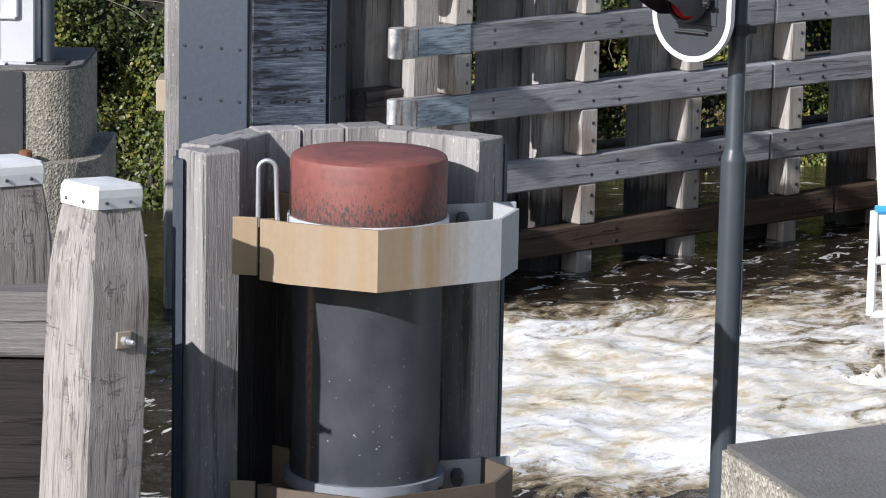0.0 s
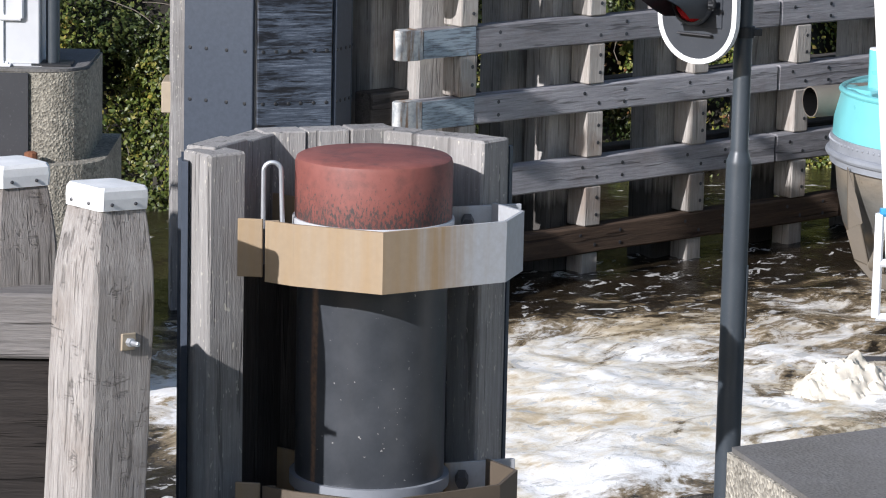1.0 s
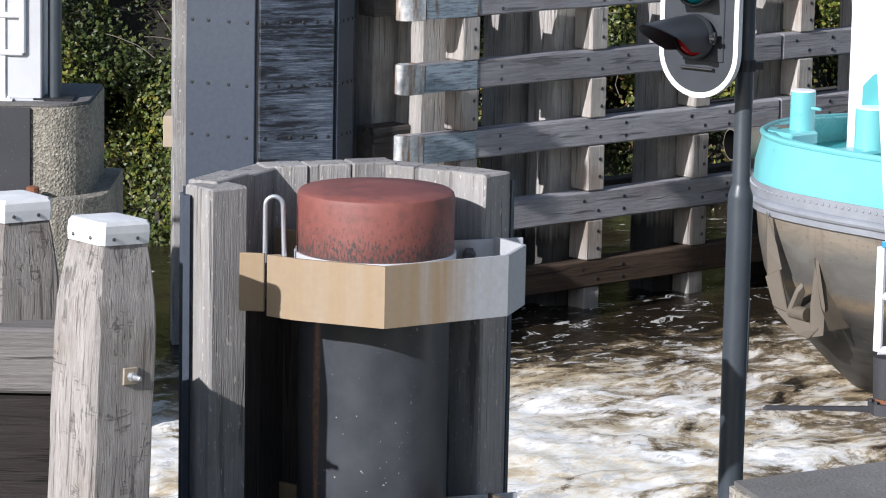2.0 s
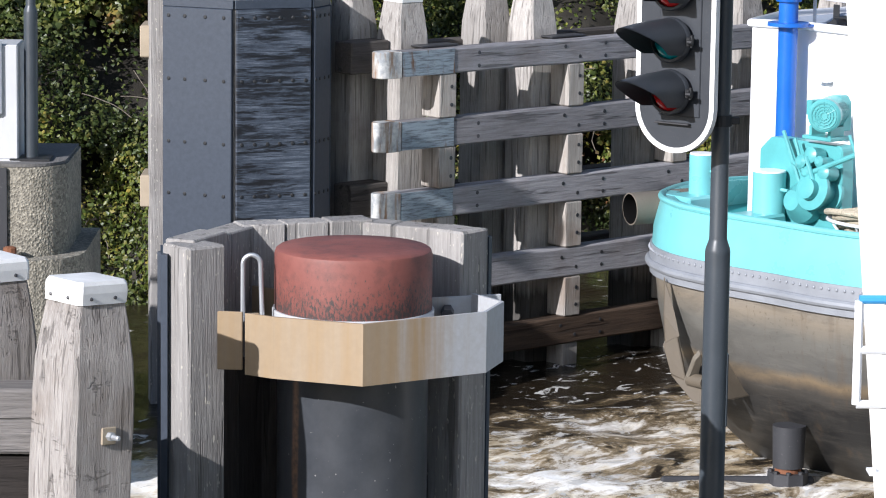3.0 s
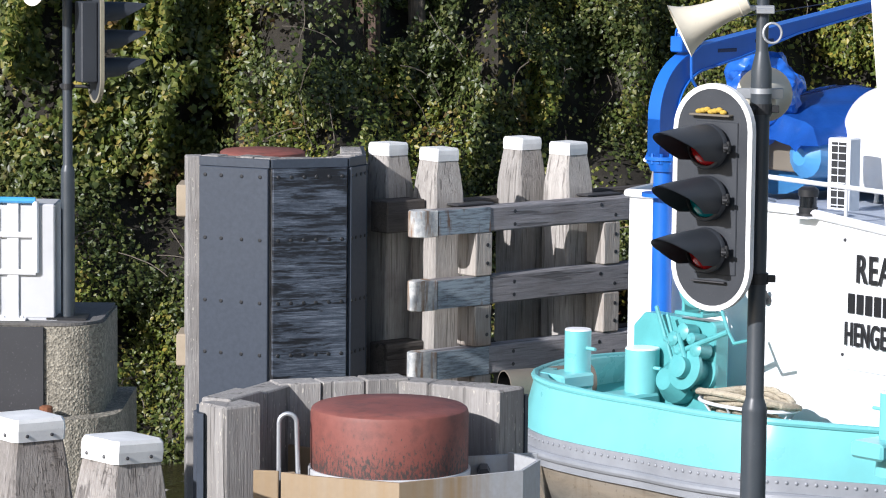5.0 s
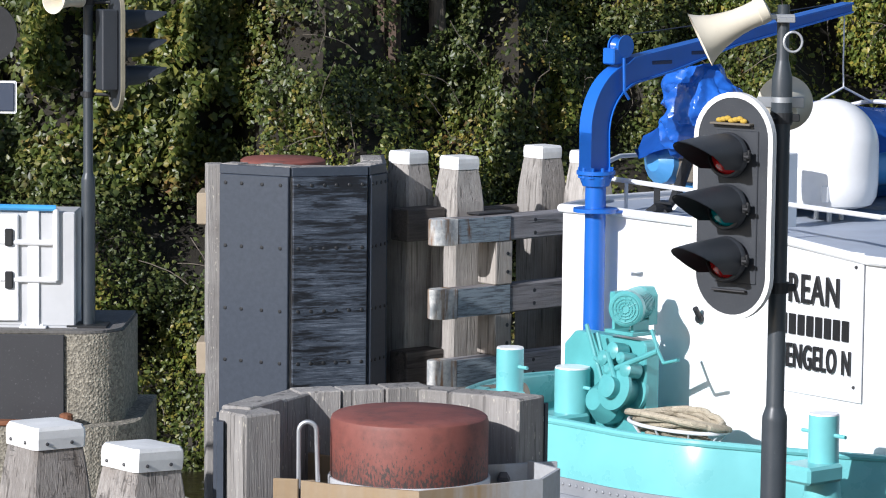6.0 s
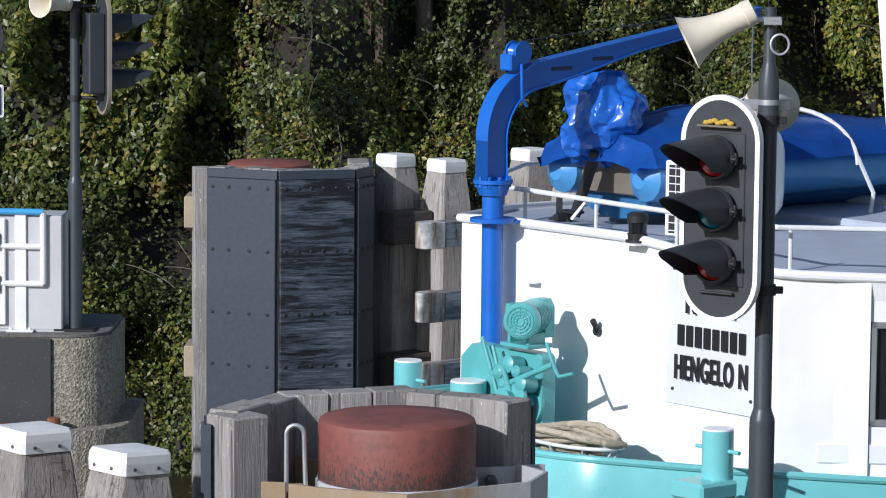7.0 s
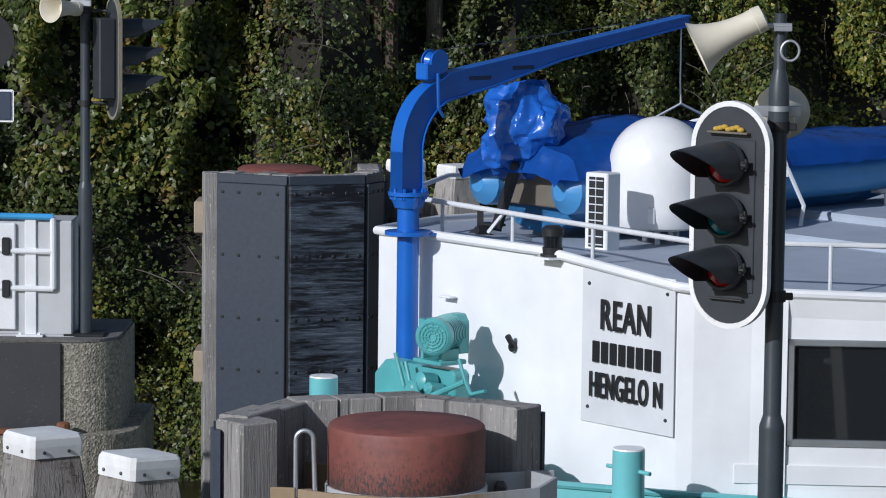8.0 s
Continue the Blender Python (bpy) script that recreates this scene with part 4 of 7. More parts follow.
def plate_end_mat():
    """White paint on the rails' rounded ends, with brown rust runs."""
    m, nt, p, N, L = shader("rusty_white_plate")
    run = noise_tex(nt, coords(nt, (6, 6, 0.8)), 1.6, 5, 0.65, 0.4)
    blot = noise_tex(nt, coords(nt), 7, 6, 0.7)
    col = mix(nt, step(nt, blot, 0.42, 0.6), (0.30, 0.32, 0.33), (0.58, 0.58, 0.55))
    col = mix(nt, step(nt, run, 0.48, 0.60), col, (0.23, 0.14, 0.08))
    L.new(col, p.inputs["Base Color"])
    p.inputs["Roughness"].default_value = 0.6
    relief(nt, p, blot, 0.3, 0.006)
    return m


M_PLATE = plate_mat()
M_PLATE_END = plate_end_mat()


# ---- signals, quays and railings ----
def signal_light(m, label, rim=None, joint=0.0):
    """Three-lamp shipping signal on a stepped pole; its face looks along local -y, local x to the right."""
    s = thing("signal_light", label, "traffic light", m, "lock signals")
    bm = bmesh.new()
    lathe(bm, [(0.071, -2.3), (0.071, joint), (0.069, joint + 0.02), (0.053, joint + 0.066), (0.05, joint + 0.08), (0.05, 1.66)], 28)
    part("pole", bm, M_POLE, s, "dark grey stepped steel pole", smooth=True)
    bm = bmesh.new()
    lathe(bm, [(0.058, 1.64), (0.058, 1.80), (0.056, 1.90), (0.036, 1.99), (0.034, 2.0), (0.034, 2.30)], 24)
    part("pole_top", bm, M_POLE, s, smooth=True)
    bm = bmesh.new()
    lathe(bm, [(0.061, 1.765), (0.061, 1.795)], 24)
    part("band", bm, M_STEEL, s, "bright steel band", smooth=True)
    for z in (0.74, 1.68):
        bm = bmesh.new()
        lathe(bm, [(0.062, z - 0.03), (0.062, z + 0.03)], 20)
        box(bm, (0.075, -0.01, z), (0.05, 0.03, 0.04), 0.004)
        rod(bm, (-0.04, -0.04, z), (-0.19, -0.12, z), 0.018)
        part("clamp", bm, M_BLACK, s)
    bm = bmesh.new()
    box(bm, (0.066, -0.01, -0.78), (0.018, 0.05, 0.42), 0.006)
    part("cable_cover", bm, M_POLE, s)
    # signal head, turned to face the channel
    hd = new("signal_head")
    hd.parent = s
    hd.matrix_basis = pose(-0.262, -0.13, 1.20, 0, 0, -37)
    hd["label"] = "charcoal oval shield with a white rim"

    def oval(r, half, z0, z1, n=18):
        pts = [(r * math.cos(radians(a)), half + r * math.sin(radians(a))) for a in [180 * i / n for i in range(n + 1)]]
        pts += [(-x, -y) for x, y in pts]
        b = bmesh.new()
        prism(b, pts, z0, z1, 0.003, Matrix.Rotation(radians(90), 4, "X"))
        return b
    part("shield", oval(0.232, 0.372, -0.012, 0.016), M_HEAD, hd, smooth=False)
    bm = bmesh.new()
    ring_o = []
    for r in (0.255, 0.226):
        pts = [(r * math.cos(radians(180 * i / 18)), 0.372 + r * math.sin(radians(180 * i / 18))) for i in range(19)]
        ring_o.append(pts + [(-x, -y) for x, y in pts])
    n = len(ring_o[0])
    b = [[bm.verts.new((x, y, z)) for x, y in ring] for ring, z in ((ring_o[0], -0.02), (ring_o[0], 0.02), (ring_o[1], 0.02), (ring_o[1], -0.02))]
    for k in range(4):
        for i in range(n):
            bm.faces.new((b[k][i], b[k][(i + 1) % n], b[(k + 1) % 4][(i + 1) % n], b[(k + 1) % 4][i]))
    bmesh.ops.transform(bm, matrix=Matrix.Rotation(radians(90), 4, "X"), verts=bm.verts)
    part("rim", bm, rim or M_RIM, hd, "lichen-covered pale rim" if rim else "chipped white rim")
    bm = bmesh.new()
    box(bm, (0.03, -0.018, 0.0), (0.27, 0.012, 0.84), 0.004)
    part("lamp_housing", bm, M_HEAD, hd)
    bm = bmesh.new()
    box(bm, (0, 0.10, 0.0), (0.26, 0.17, 0.82), 0.012)
    part("back_box", bm, M_HEAD, hd)
    bm = bmesh.new()
    box(bm, (0.0, -0.03, 0.455), (0.26, 0.06, 0.012), 0.003)
    part("ledge", bm, M_BARE, hd)
    bm = bmesh.new()
    box(bm, (0.0, -0.035, -0.46), (0.22, 0.03, 0.010), 0.003)
    part("ledge", bm, M_BOLT, hd)
    bm = bmesh.new()
    for i in range(7):
        bmesh.ops.create_icosphere(bm, subdivisions=2, radius=1, matrix=Matrix.Translation((-0.08 + 0.026 * i, -0.035, 0.472 + 0.006 * (i % 3))) @ Matrix.Diagonal((0.022, 0.018, 0.015, 1)))
    part("lichen", bm, M_LICHEN, hd, "yellow lichen")
    for i, (z, lens) in enumerate(((0.285, M_LENS_RED), (0.0, M_LENS_GREEN), (-0.285, M_LENS_RED))):
        bm = bmesh.new()
        lathe(bm, [(0.125, 0), (0.125, 0.03), (0.118, 0.04), (0.105, 0.04), (0.105, 0.0)], 32, Matrix.Translation((0, -0.058, z)) @ Matrix.Rotation(radians(90), 4, "X"), False)
        part("bezel", bm, M_HEAD, hd, smooth=True)
        bm = bmesh.new()
        lathe(bm, [(0.108, 0.0), (0.10, 0.03), (0.07, 0.056), (0.03, 0.068), (0.002, 0.07)], 28, Matrix.Translation((0, -0.062, z)) @ Matrix.Rotation(radians(90), 4, "X"))
        part("lens", bm, lens, hd, "red lens" if lens is M_LENS_RED else "blue-green lens", smooth=True)
        bm = bmesh.new()
        n1, n2 = 26, 7
        for r, flipn in ((0.121, False), (0.115, True)):
            rows_v = []
            for a in range(n1 + 1):
                ang = radians(-42 + 264 * a / n1)
                ln = 0.47 - 0.39 * (0.5 - 0.5 * math.sin(ang)) ** 1.25
                rows_v.append([bm.verts.new((r * math.cos(ang) * (1 - 0.10 * k / n2), -0.06 - ln * k / n2, z + r * math.sin(ang) * (1 - 0.02 * k / n2) + 0.012 * (k / n2) - 0.030 * (k / n2) ** 2 * max(0, math.sin(ang)))) for k in range(n2 + 1)])
            for a, c in zip(rows_v, rows_v[1:]):
                for k in range(n2):
                    bm.faces.new((a[k], c[k], c[k + 1], a[k + 1]) if not flipn else (a[k], a[k + 1], c[k + 1], c[k]))
        me = bpy.data.meshes.new("hood")
        bm.to_mesh(me)
        bm.free()
        place("hood", me, M_HEAD, hd, smooth=True)
        bm = bmesh.new()
        box(bm, (0.128, -0.075, z), (0.03, 0.05, 0.05), 0.006)
        rod(bm, (0.14, -0.08, z - 0.03), (0.14, -0.08, z + 0.035), 0.009, n=8)
        rod(bm, (0.135, -0.11, z), (0.165, -0.11, z), 0.012, n=8)
        part("hinge", bm, M_BLACK, hd)
    # loudspeakers on the pole
    prof = [(0.03, 0.0), (0.072, 0.01), (0.076, 0.06), (0.072, 0.065), (0.070, 0.12), (0.074, 0.18), (0.084, 0.24), (0.100, 0.30), (0.124, 0.36), (0.152, 0.405), (0.158, 0.41), (0.150, 0.408), (0.116, 0.36), (0.088, 0.30), (0.06, 0.22), (0.02, 0.2)]
    for name_m in (pose(-0.09, -0.05, 2.285, 0, 244, 0), pose(0.02, 0.08, 1.70, -86, 0, -6)):
        bm = bmesh.new()
        lathe(bm, prof, 36)
        part("loudspeaker", bm, M_HORN, s, "cream plastic horn loudspeaker", name_m, smooth=True)
    bm = bmesh.new()
    box(bm, (-0.06, -0.03, 2.235), (0.24, 0.05, 0.03), 0.004)
    box(bm, (0.01, -0.02, 2.22), (0.10, 0.10, 0.03), 0.004)
    part("bracket", bm, M_STEEL, s)
    bm = bmesh.new()
    box(bm, (0.0, 0.068, 1.76), (0.26, 0.02, 0.06), 0.004)
    part("bracket", bm, M_STEEL, s)
    bm = bmesh.new()
    tube(bm, [(0.05 + 0.05 * math.cos(radians(a)), -0.06, 2.10 + 0.055 * math.sin(radians(a))) for a in range(100, 480, 20)], 0.0075, 8)
    part("cable_loop", bm, M_STEEL, s, "coiled grey cable", smooth=True)
    return s


M_RIM_OLD = paint("lichen_grey_rim", (0.24, 0.22, 0.16), 0.9, 0, (0.05, 0.045, 0.035), 1.0, 6, 0.4)
M_LICHEN = paint("yellow_lichen", (0.50, 0.33, 0.05), 0.9, 0, (0.3, 0.2, 0.03), 0.6, 30, 0.4)


def rounded_block(bm, x0, x1, y0, y1, z0, z1, r, bevel=0.02):
    pts = [(x0, y1), (x0, y0)] + [(p[0], p[1]) for p in arc((x1 - r, y0 + r), r, -90, 0, 10)] + [(x1, y1)]
    prism(bm, pts, z0, z1)
    return bm


def left_quay():
    bm = bmesh.new()
    rounded_block(bm, -9.0, -2.63, 24.75, 26.0, 1.9, 2.60, 0.32)
    q = part("quay_left", bm, M_CONC_OLD, None)
    tagged(q, "exposed-aggregate concrete lock wall with a dark top", "quay wall", kind="structure")
    bm = bmesh.new()
    rounded_block(bm, -9.0, -2.50, 24.55, 26.2, -1.6, 1.93, 0.5)
    q2 = part("quay_ledge", bm, M_CONC_OLD, None)
    tagged(q2, "rounded lower concrete ledge of the lock wall", "quay wall", kind="structure")
    bm = bmesh.new()
    rounded_block(bm, -9.0, -2.645, 24.765, 25.98, 2.604, 2.625, 0.31)
    q3 = part("quay_top", bm, M_CONC_TOP, None)
    tagged(q3, "dark worn concrete top of the lock wall", "quay wall", kind="structure")
    bm = bmesh.new()
    box(bm, (-5.05, 24.735, 2.26), (4.0, 0.022, 0.68), 0.004)
    ob = part("rubber_fender", bm, M_DARK_RUBBER, None)
    tagged(ob, "flat black rubber sheet fixed to the concrete face", "fender")
    bm = bmesh.new()
    box(bm, (-3.28, 24.62, 1.955), (0.5, 0.10, 0.035), 0.004)
    lathe(bm, [(0.05, 1.97), (0.05, 2.02), (0.03, 2.03)], 10, Matrix.Translation((-3.02, 24.62, 0)))
    ob = part("rusty_anchor_plate", bm, M_RUSTY, None)
    tagged(ob, "rusty steel plate and bolt on the ledge", "steel plate")
    # control cabinet
    c = thing("control_cabinet", "light grey steel control cabinet behind the railing", "cabinet", pose(-3.42, 25.15, 2.625, 0, 0, 0))
    bm = bmesh.new()
    box(bm, (0, 0, 0.44), (0.86, 0.42, 0.86), 0.01)
    part("body", bm, M_GREY_BOX, c)
    bm = bmesh.new()
    box(bm, (-0.30, -0.225, 0.45), (0.62, 0.03, 0.80), 0.008)
    part("door", bm, M_RAIL_WHITE, c, "white cabinet door")
    for z in (0.68, 0.36):
        bm = bmesh.new()
        box(bm, (-0.06, -0.25, z), (0.06, 0.03, 0.13), 0.008)
        part("handle", bm, M_BLACK, c, "black handle")
    bm = bmesh.new()
    box(bm, (0, 0, 0.0), (0.90, 0.46, 0.03), 0.005)
    part("plinth", bm, M_GREY_BOX, c)
    tube_rail(pose(-3.13, 24.92, 2.625), -1, "white tubular railing with a blue top rail on the lock wall")


M_RUSTY = paint("rusty_steel", (0.22, 0.09, 0.045), 0.8, 0.2, (0.08, 0.04, 0.02), 0.6, 12, 0.3)


def tube_rail(m, way, label):
    """End bay of a railing, which runs off along local x times way."""
    r = thing("railing", label, "railing", m, "lock railings")
    L = 3.4
    bm = bmesh.new()
    tube(bm, [(way * L, 0, 0.93), (0, 0, 0.90)], 0.024)
    part("top_rail", bm, M_RAIL_BLUE, r, "bright blue painted top rail", smooth=True)
    bm = bmesh.new()
    tube(bm, [(0, 0, 0.895), (0, 0, 0.36)], 0.024)
    part("end_upright", bm, M_RAIL_WHITE, r, smooth=True)
    for z in (0.64, 0.36):
        bm = bmesh.new()
        tube(bm, [(way * L, 0, z + 0.03), (0, 0, z)], 0.022)
        part("rail", bm, M_RAIL_WHITE, r, smooth=True)
    for x in (0.17, 1.5, 2.9):
        bm = bmesh.new()
        box(bm, (way * x, 0.01, 0.46), (0.085, 0.02, 0.90), 0.004)
        post = part("post", bm, M_RAIL_WHITE, r)
        bm = bmesh.new()
        box(bm, (way * x, 0.0, 0.01), (0.2, 0.14, 0.016), 0.003)
        for sx in (-0.07, 0.07):
            lathe(bm, [(0.014, 0.018), (0.014, 0.034)], 6, Matrix.Translation((way * x + sx, -0.03, 0)))
        part("foot_plate", bm, M_RAIL_WHITE, post)
    return r


def right_quay():
    bm = bmesh.new()
    pts = [(1.39, 15.40), (1.66, 14.5), (3.0, 9.8), (7, 9.8), (7, 17.9), (3.2, 16.45)]
    prism(bm, pts, -1.6, 2.17)
    q = part("quay_right", bm, M_CONC, None)
    tagged(q, "pale exposed-aggregate concrete quay corner", "quay wall", kind="structure")
    bm = bmesh.new()
    prism(bm, [(1.41, 15.385), (1.675, 14.5), (3.01, 9.82), (6.98, 9.82), (6.98, 17.88), (3.19, 16.43)], 2.174, 2.20)
    q = part("quay_right_top", bm, M_CONC_TOP, None)
    tagged(q, "dark gritty top of the quay corner", "quay wall", kind="structure")
    bm = bmesh.new()
    prism(bm, [(1.45, 17.0), (7, 17.0), (7, 19.3), (1.45, 19.3)], -1.6, 0.80)
    q = part("quay_footing", bm, M_CONC, None)
    tagged(q, "low concrete footing below the quay corner", "quay wall", kind="structure")
    # leaning bridge pylon
    p = thing("bridge_pylon", "off-white painted steel bridge pylon leg, leaning and stained", "bridge pylon", pose(0, 0, 0))
    bm = bmesh.new()
    lo, hi = 2.49, 1.99
    b = bmesh.new()
    ring = []
    for x, z, y in ((lo, 0.802, 17.0), (hi, 6.4, 17.0)):
        ring.append([b.verts.new(q) for q in ((x, y - 0.0, z), (x + 0.9, y - 0.35, z), (x + 1.0, y + 0.1, z), (x + 0.1, y + 0.45, z))])
    for i in range(4):
        b.faces.new((ring[0][i], ring[0][(i + 1) % 4], ring[1][(i + 1) % 4], ring[1][i]))
    b.faces.new(ring[0][::-1])
    b.faces.new(ring[1])
    bmesh.ops.bevel(b, geom=b.edges[:], offset=0.012, segments=2, affect="EDGES")
    merge(bm, b)
    part("leg", bm, M_PYLON, p)
    tube_rail(pose(2.235, 16.72, 2.2), 1, "white tubular railing with a blue top rail on the quay")


def signals():
    signal_light(pose(1.673, 18.5, 3.045, 0, 0, 0), "three-lamp shipping signal on a dark pole with horn loudspeakers")
    s = signal_light(pose(-2.905, 25.05, 3.83, 0, 0, 149) @ Matrix.Scale(0.73, 4), "shipping signal seen from behind, on a pole with a loudspeaker", M_RIM_OLD, -0.14)
    bm = bmesh.new()
    box(bm, (-2.905, 25.05, 2.635), (0.30, 0.26, 0.018), 0.003)
    part("pole_foot", bm, M_BLACK, None)
    tagged(bpy.data.objects["pole_foot"], "dark steel foot plate under the far signal pole", "foot plate")
    # sign board and round board at the far left
    sg = thing("sign_board", "small dark blue sign with a white border", "sign", pose(-3.548, 24.86, 4.355) @ Matrix.Scale(1.13, 4))
    bm = bmesh.new()
    box(bm, (0, 0, 0), (0.24, 0.012, 0.215), 0.01)
    part("border", bm, M_RAIL_WHITE, sg)
    bm = bmesh.new()
    box(bm, (0, -0.008, 0), (0.21, 0.006, 0.185), 0.006)
    part("face", bm, M_SIGN, sg, "dark blue face")
    bm = bmesh.new()
    rod(bm, (-0.16, 0.03, -1.53), (-0.16, 0.03, 0.62), 0.026)
    part("post", bm, M_POLE, sg)
    bm = bmesh.new()
    lathe(bm, [(0.19, 0), (0.2, 0.01), (0.2, 0.03)], 32, Matrix.Translation((-0.07, -0.02, 0.42)) @ Matrix.Rotation(radians(90), 4, "X"))
    part("round_board", bm, M_BLACK, sg, "black round board")


M_SIGN = paint("dark_blue_sign", (0.05, 0.065, 0.10), 0.4)


# ---- trees and ivy bank ----
def leaf_cloud(name, centres, normals, sizes, label, mat, seed, category="shrubs"):
    """Folded little leaves, four triangles each, about the points given."""
    rng = np.random.default_rng(seed)
    n = len(centres)
    nrm = normals + rng.normal(0, 0.55, (n, 3))
    nrm /= np.linalg.norm(nrm, axis=1)[:, None]
    t = np.cross(nrm, rng.normal(0, 1, (n, 3)))
    t /= np.linalg.norm(t, axis=1)[:, None] + 1e-9
    t[:, 2] -= 0.35
    t /= np.linalg.norm(t, axis=1)[:, None]
    b = np.cross(nrm, t)
    s = sizes[:, None]
    w = s * rng.uniform(0.32, 0.5, (n, 1))
    tip, stem = centres + t * s * 0.55, centres - t * s * 0.5
    l, r = centres + b * w - nrm * w * 0.45 - t * s * 0.1, centres - b * w - nrm * w * 0.45 - t * s * 0.1
    mid = centres + nrm * s * 0.03
    v = np.stack([stem, l, tip, r, mid], 1).reshape(-1, 3)
    k = np.arange(n)[:, None] * 5
    f = np.concatenate([k + [0, 4, 1], k + [1, 4, 2], k + [2, 4, 3], k + [3, 4, 0]], 1).reshape(-1, 3)
    me = bpy.data.meshes.new(name)
    me.vertices.add(len(v))
    me.vertices.foreach_set("co", v.ravel())
    me.loops.add(f.size)
    me.loops.foreach_set("vertex_index", f.ravel())
    me.polygons.add(len(f))
    me.polygons.foreach_set("loop_start", np.arange(len(f)) * 3)
    me.update(calc_edges=True)
    me.validate()
    ob = place(name, me, mat, None)
    return ob


def bank_depth(x, z):
    """How far behind the shore the face of the growth lies at height z: hollows and bulges."""
    p = Vector((x * 0.55, z * 0.75, 1.7))
    big = noise.fractal(p, 1.0, 2.0, 2)
    mid = noise.noise(Vector((x * 1.7, z * 1.9, 4.2)))
    small = noise.noise(Vector((x * 4.3, z * 4.6, 8.2)))
    high = max(0.0, min(1.0, (z - 2.4) / 1.2))
    column = noise.fractal(Vector((x * 1.05, z * 0.28, 21.0)), 1.0, 2.0, 3)
    return 0.15 + 0.58 * z + (1.0 - 0.5 * high) * big + 0.45 * mid + 0.18 * small + high * (0.35 + 1.1 * column)


def ivy_bank():
    rng = np.random.default_rng(11)
    n = 320000
    x = rng.uniform(-7.5, 9.5, n)
    z = rng.uniform(-0.05, 1.0, n) ** 1.0 * 7.4
    deep = np.abs(rng.normal(0, 0.22, n))
    pts = np.empty((n, 3))
    nor = np.empty((n, 3))
    size = rng.uniform(0.032, 0.072, n) * (1 + 0.15 * (z > 3.2)) * (1 + 0.5 * (x < -2.6) * (z > 2.6))
    keep = np.ones(n, bool)
    for i in range(n):
        d = bank_depth(x[i], z[i])
        gap = noise.noise(Vector((x[i] * 1.1, z[i] * 1.3, 15)))
        keep[i] = not (gap > (0.20 if x[i] > -2.3 or z[i] < 1.6 else 0.10) and rng.random() < 0.88) and not (z[i] > 4.3 and -2.0 < x[i] < -1.0 and rng.random() < 0.72)
        pts[i] = (x[i], shore(x[i]) + d + deep[i], z[i] + rng.normal(0, 0.05))
        e = 0.12
        sx = (bank_depth(x[i] + e, z[i]) - d) / e
        sz = (bank_depth(x[i], z[i] + e) - d) / e
        nor[i] = (sx, -1.0, 0.5 * sz + 0.45)
    nor /= np.linalg.norm(nor, axis=1)[:, None]
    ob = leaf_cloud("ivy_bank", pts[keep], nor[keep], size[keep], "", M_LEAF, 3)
    tagged(ob, "dense ivy, bramble and shrubs in green and autumn yellow", "shrubs", kind="stuff")
    # near-black sheet behind the leaves; its colour stands for deep shade
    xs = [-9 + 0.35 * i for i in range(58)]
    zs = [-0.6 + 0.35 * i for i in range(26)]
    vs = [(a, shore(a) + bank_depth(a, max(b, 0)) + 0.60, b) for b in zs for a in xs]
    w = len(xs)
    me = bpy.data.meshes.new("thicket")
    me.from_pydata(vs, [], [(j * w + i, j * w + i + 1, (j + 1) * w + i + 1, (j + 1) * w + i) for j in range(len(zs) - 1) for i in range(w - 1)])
    ob = place("thicket", me, M_THICKET_SHADE, None, smooth=True)
    tagged(ob, "near-black sheet standing for the shade inside the thicket", "thicket", kind="stuff")
    # hanging twigs
    bm = bmesh.new()
    for i in range(150):
        a, b = rng.uniform(-6, 8), rng.uniform(0.4, 6)
        y = shore(a) + bank_depth(a, b) - 0.05
        pt = Vector((a, y, b))
        path = [pt.copy()]
        dr = Vector((rng.normal(0, 0.5), -0.3, rng.normal(0.2, 0.7))).normalized()
        for k in range(5):
            dr = (dr + Vector((rng.normal(0, 0.25), rng.normal(0, 0.1), -0.12))).normalized()
            pt = pt + dr * 0.13
            path.append(pt.copy())
        tube(bm, path, 0.006, 4)
    ob = part("twigs", bm, M_BARK, None)
    tagged(ob, "thin bare bramble twigs over the bank", "twigs", kind="stuff")


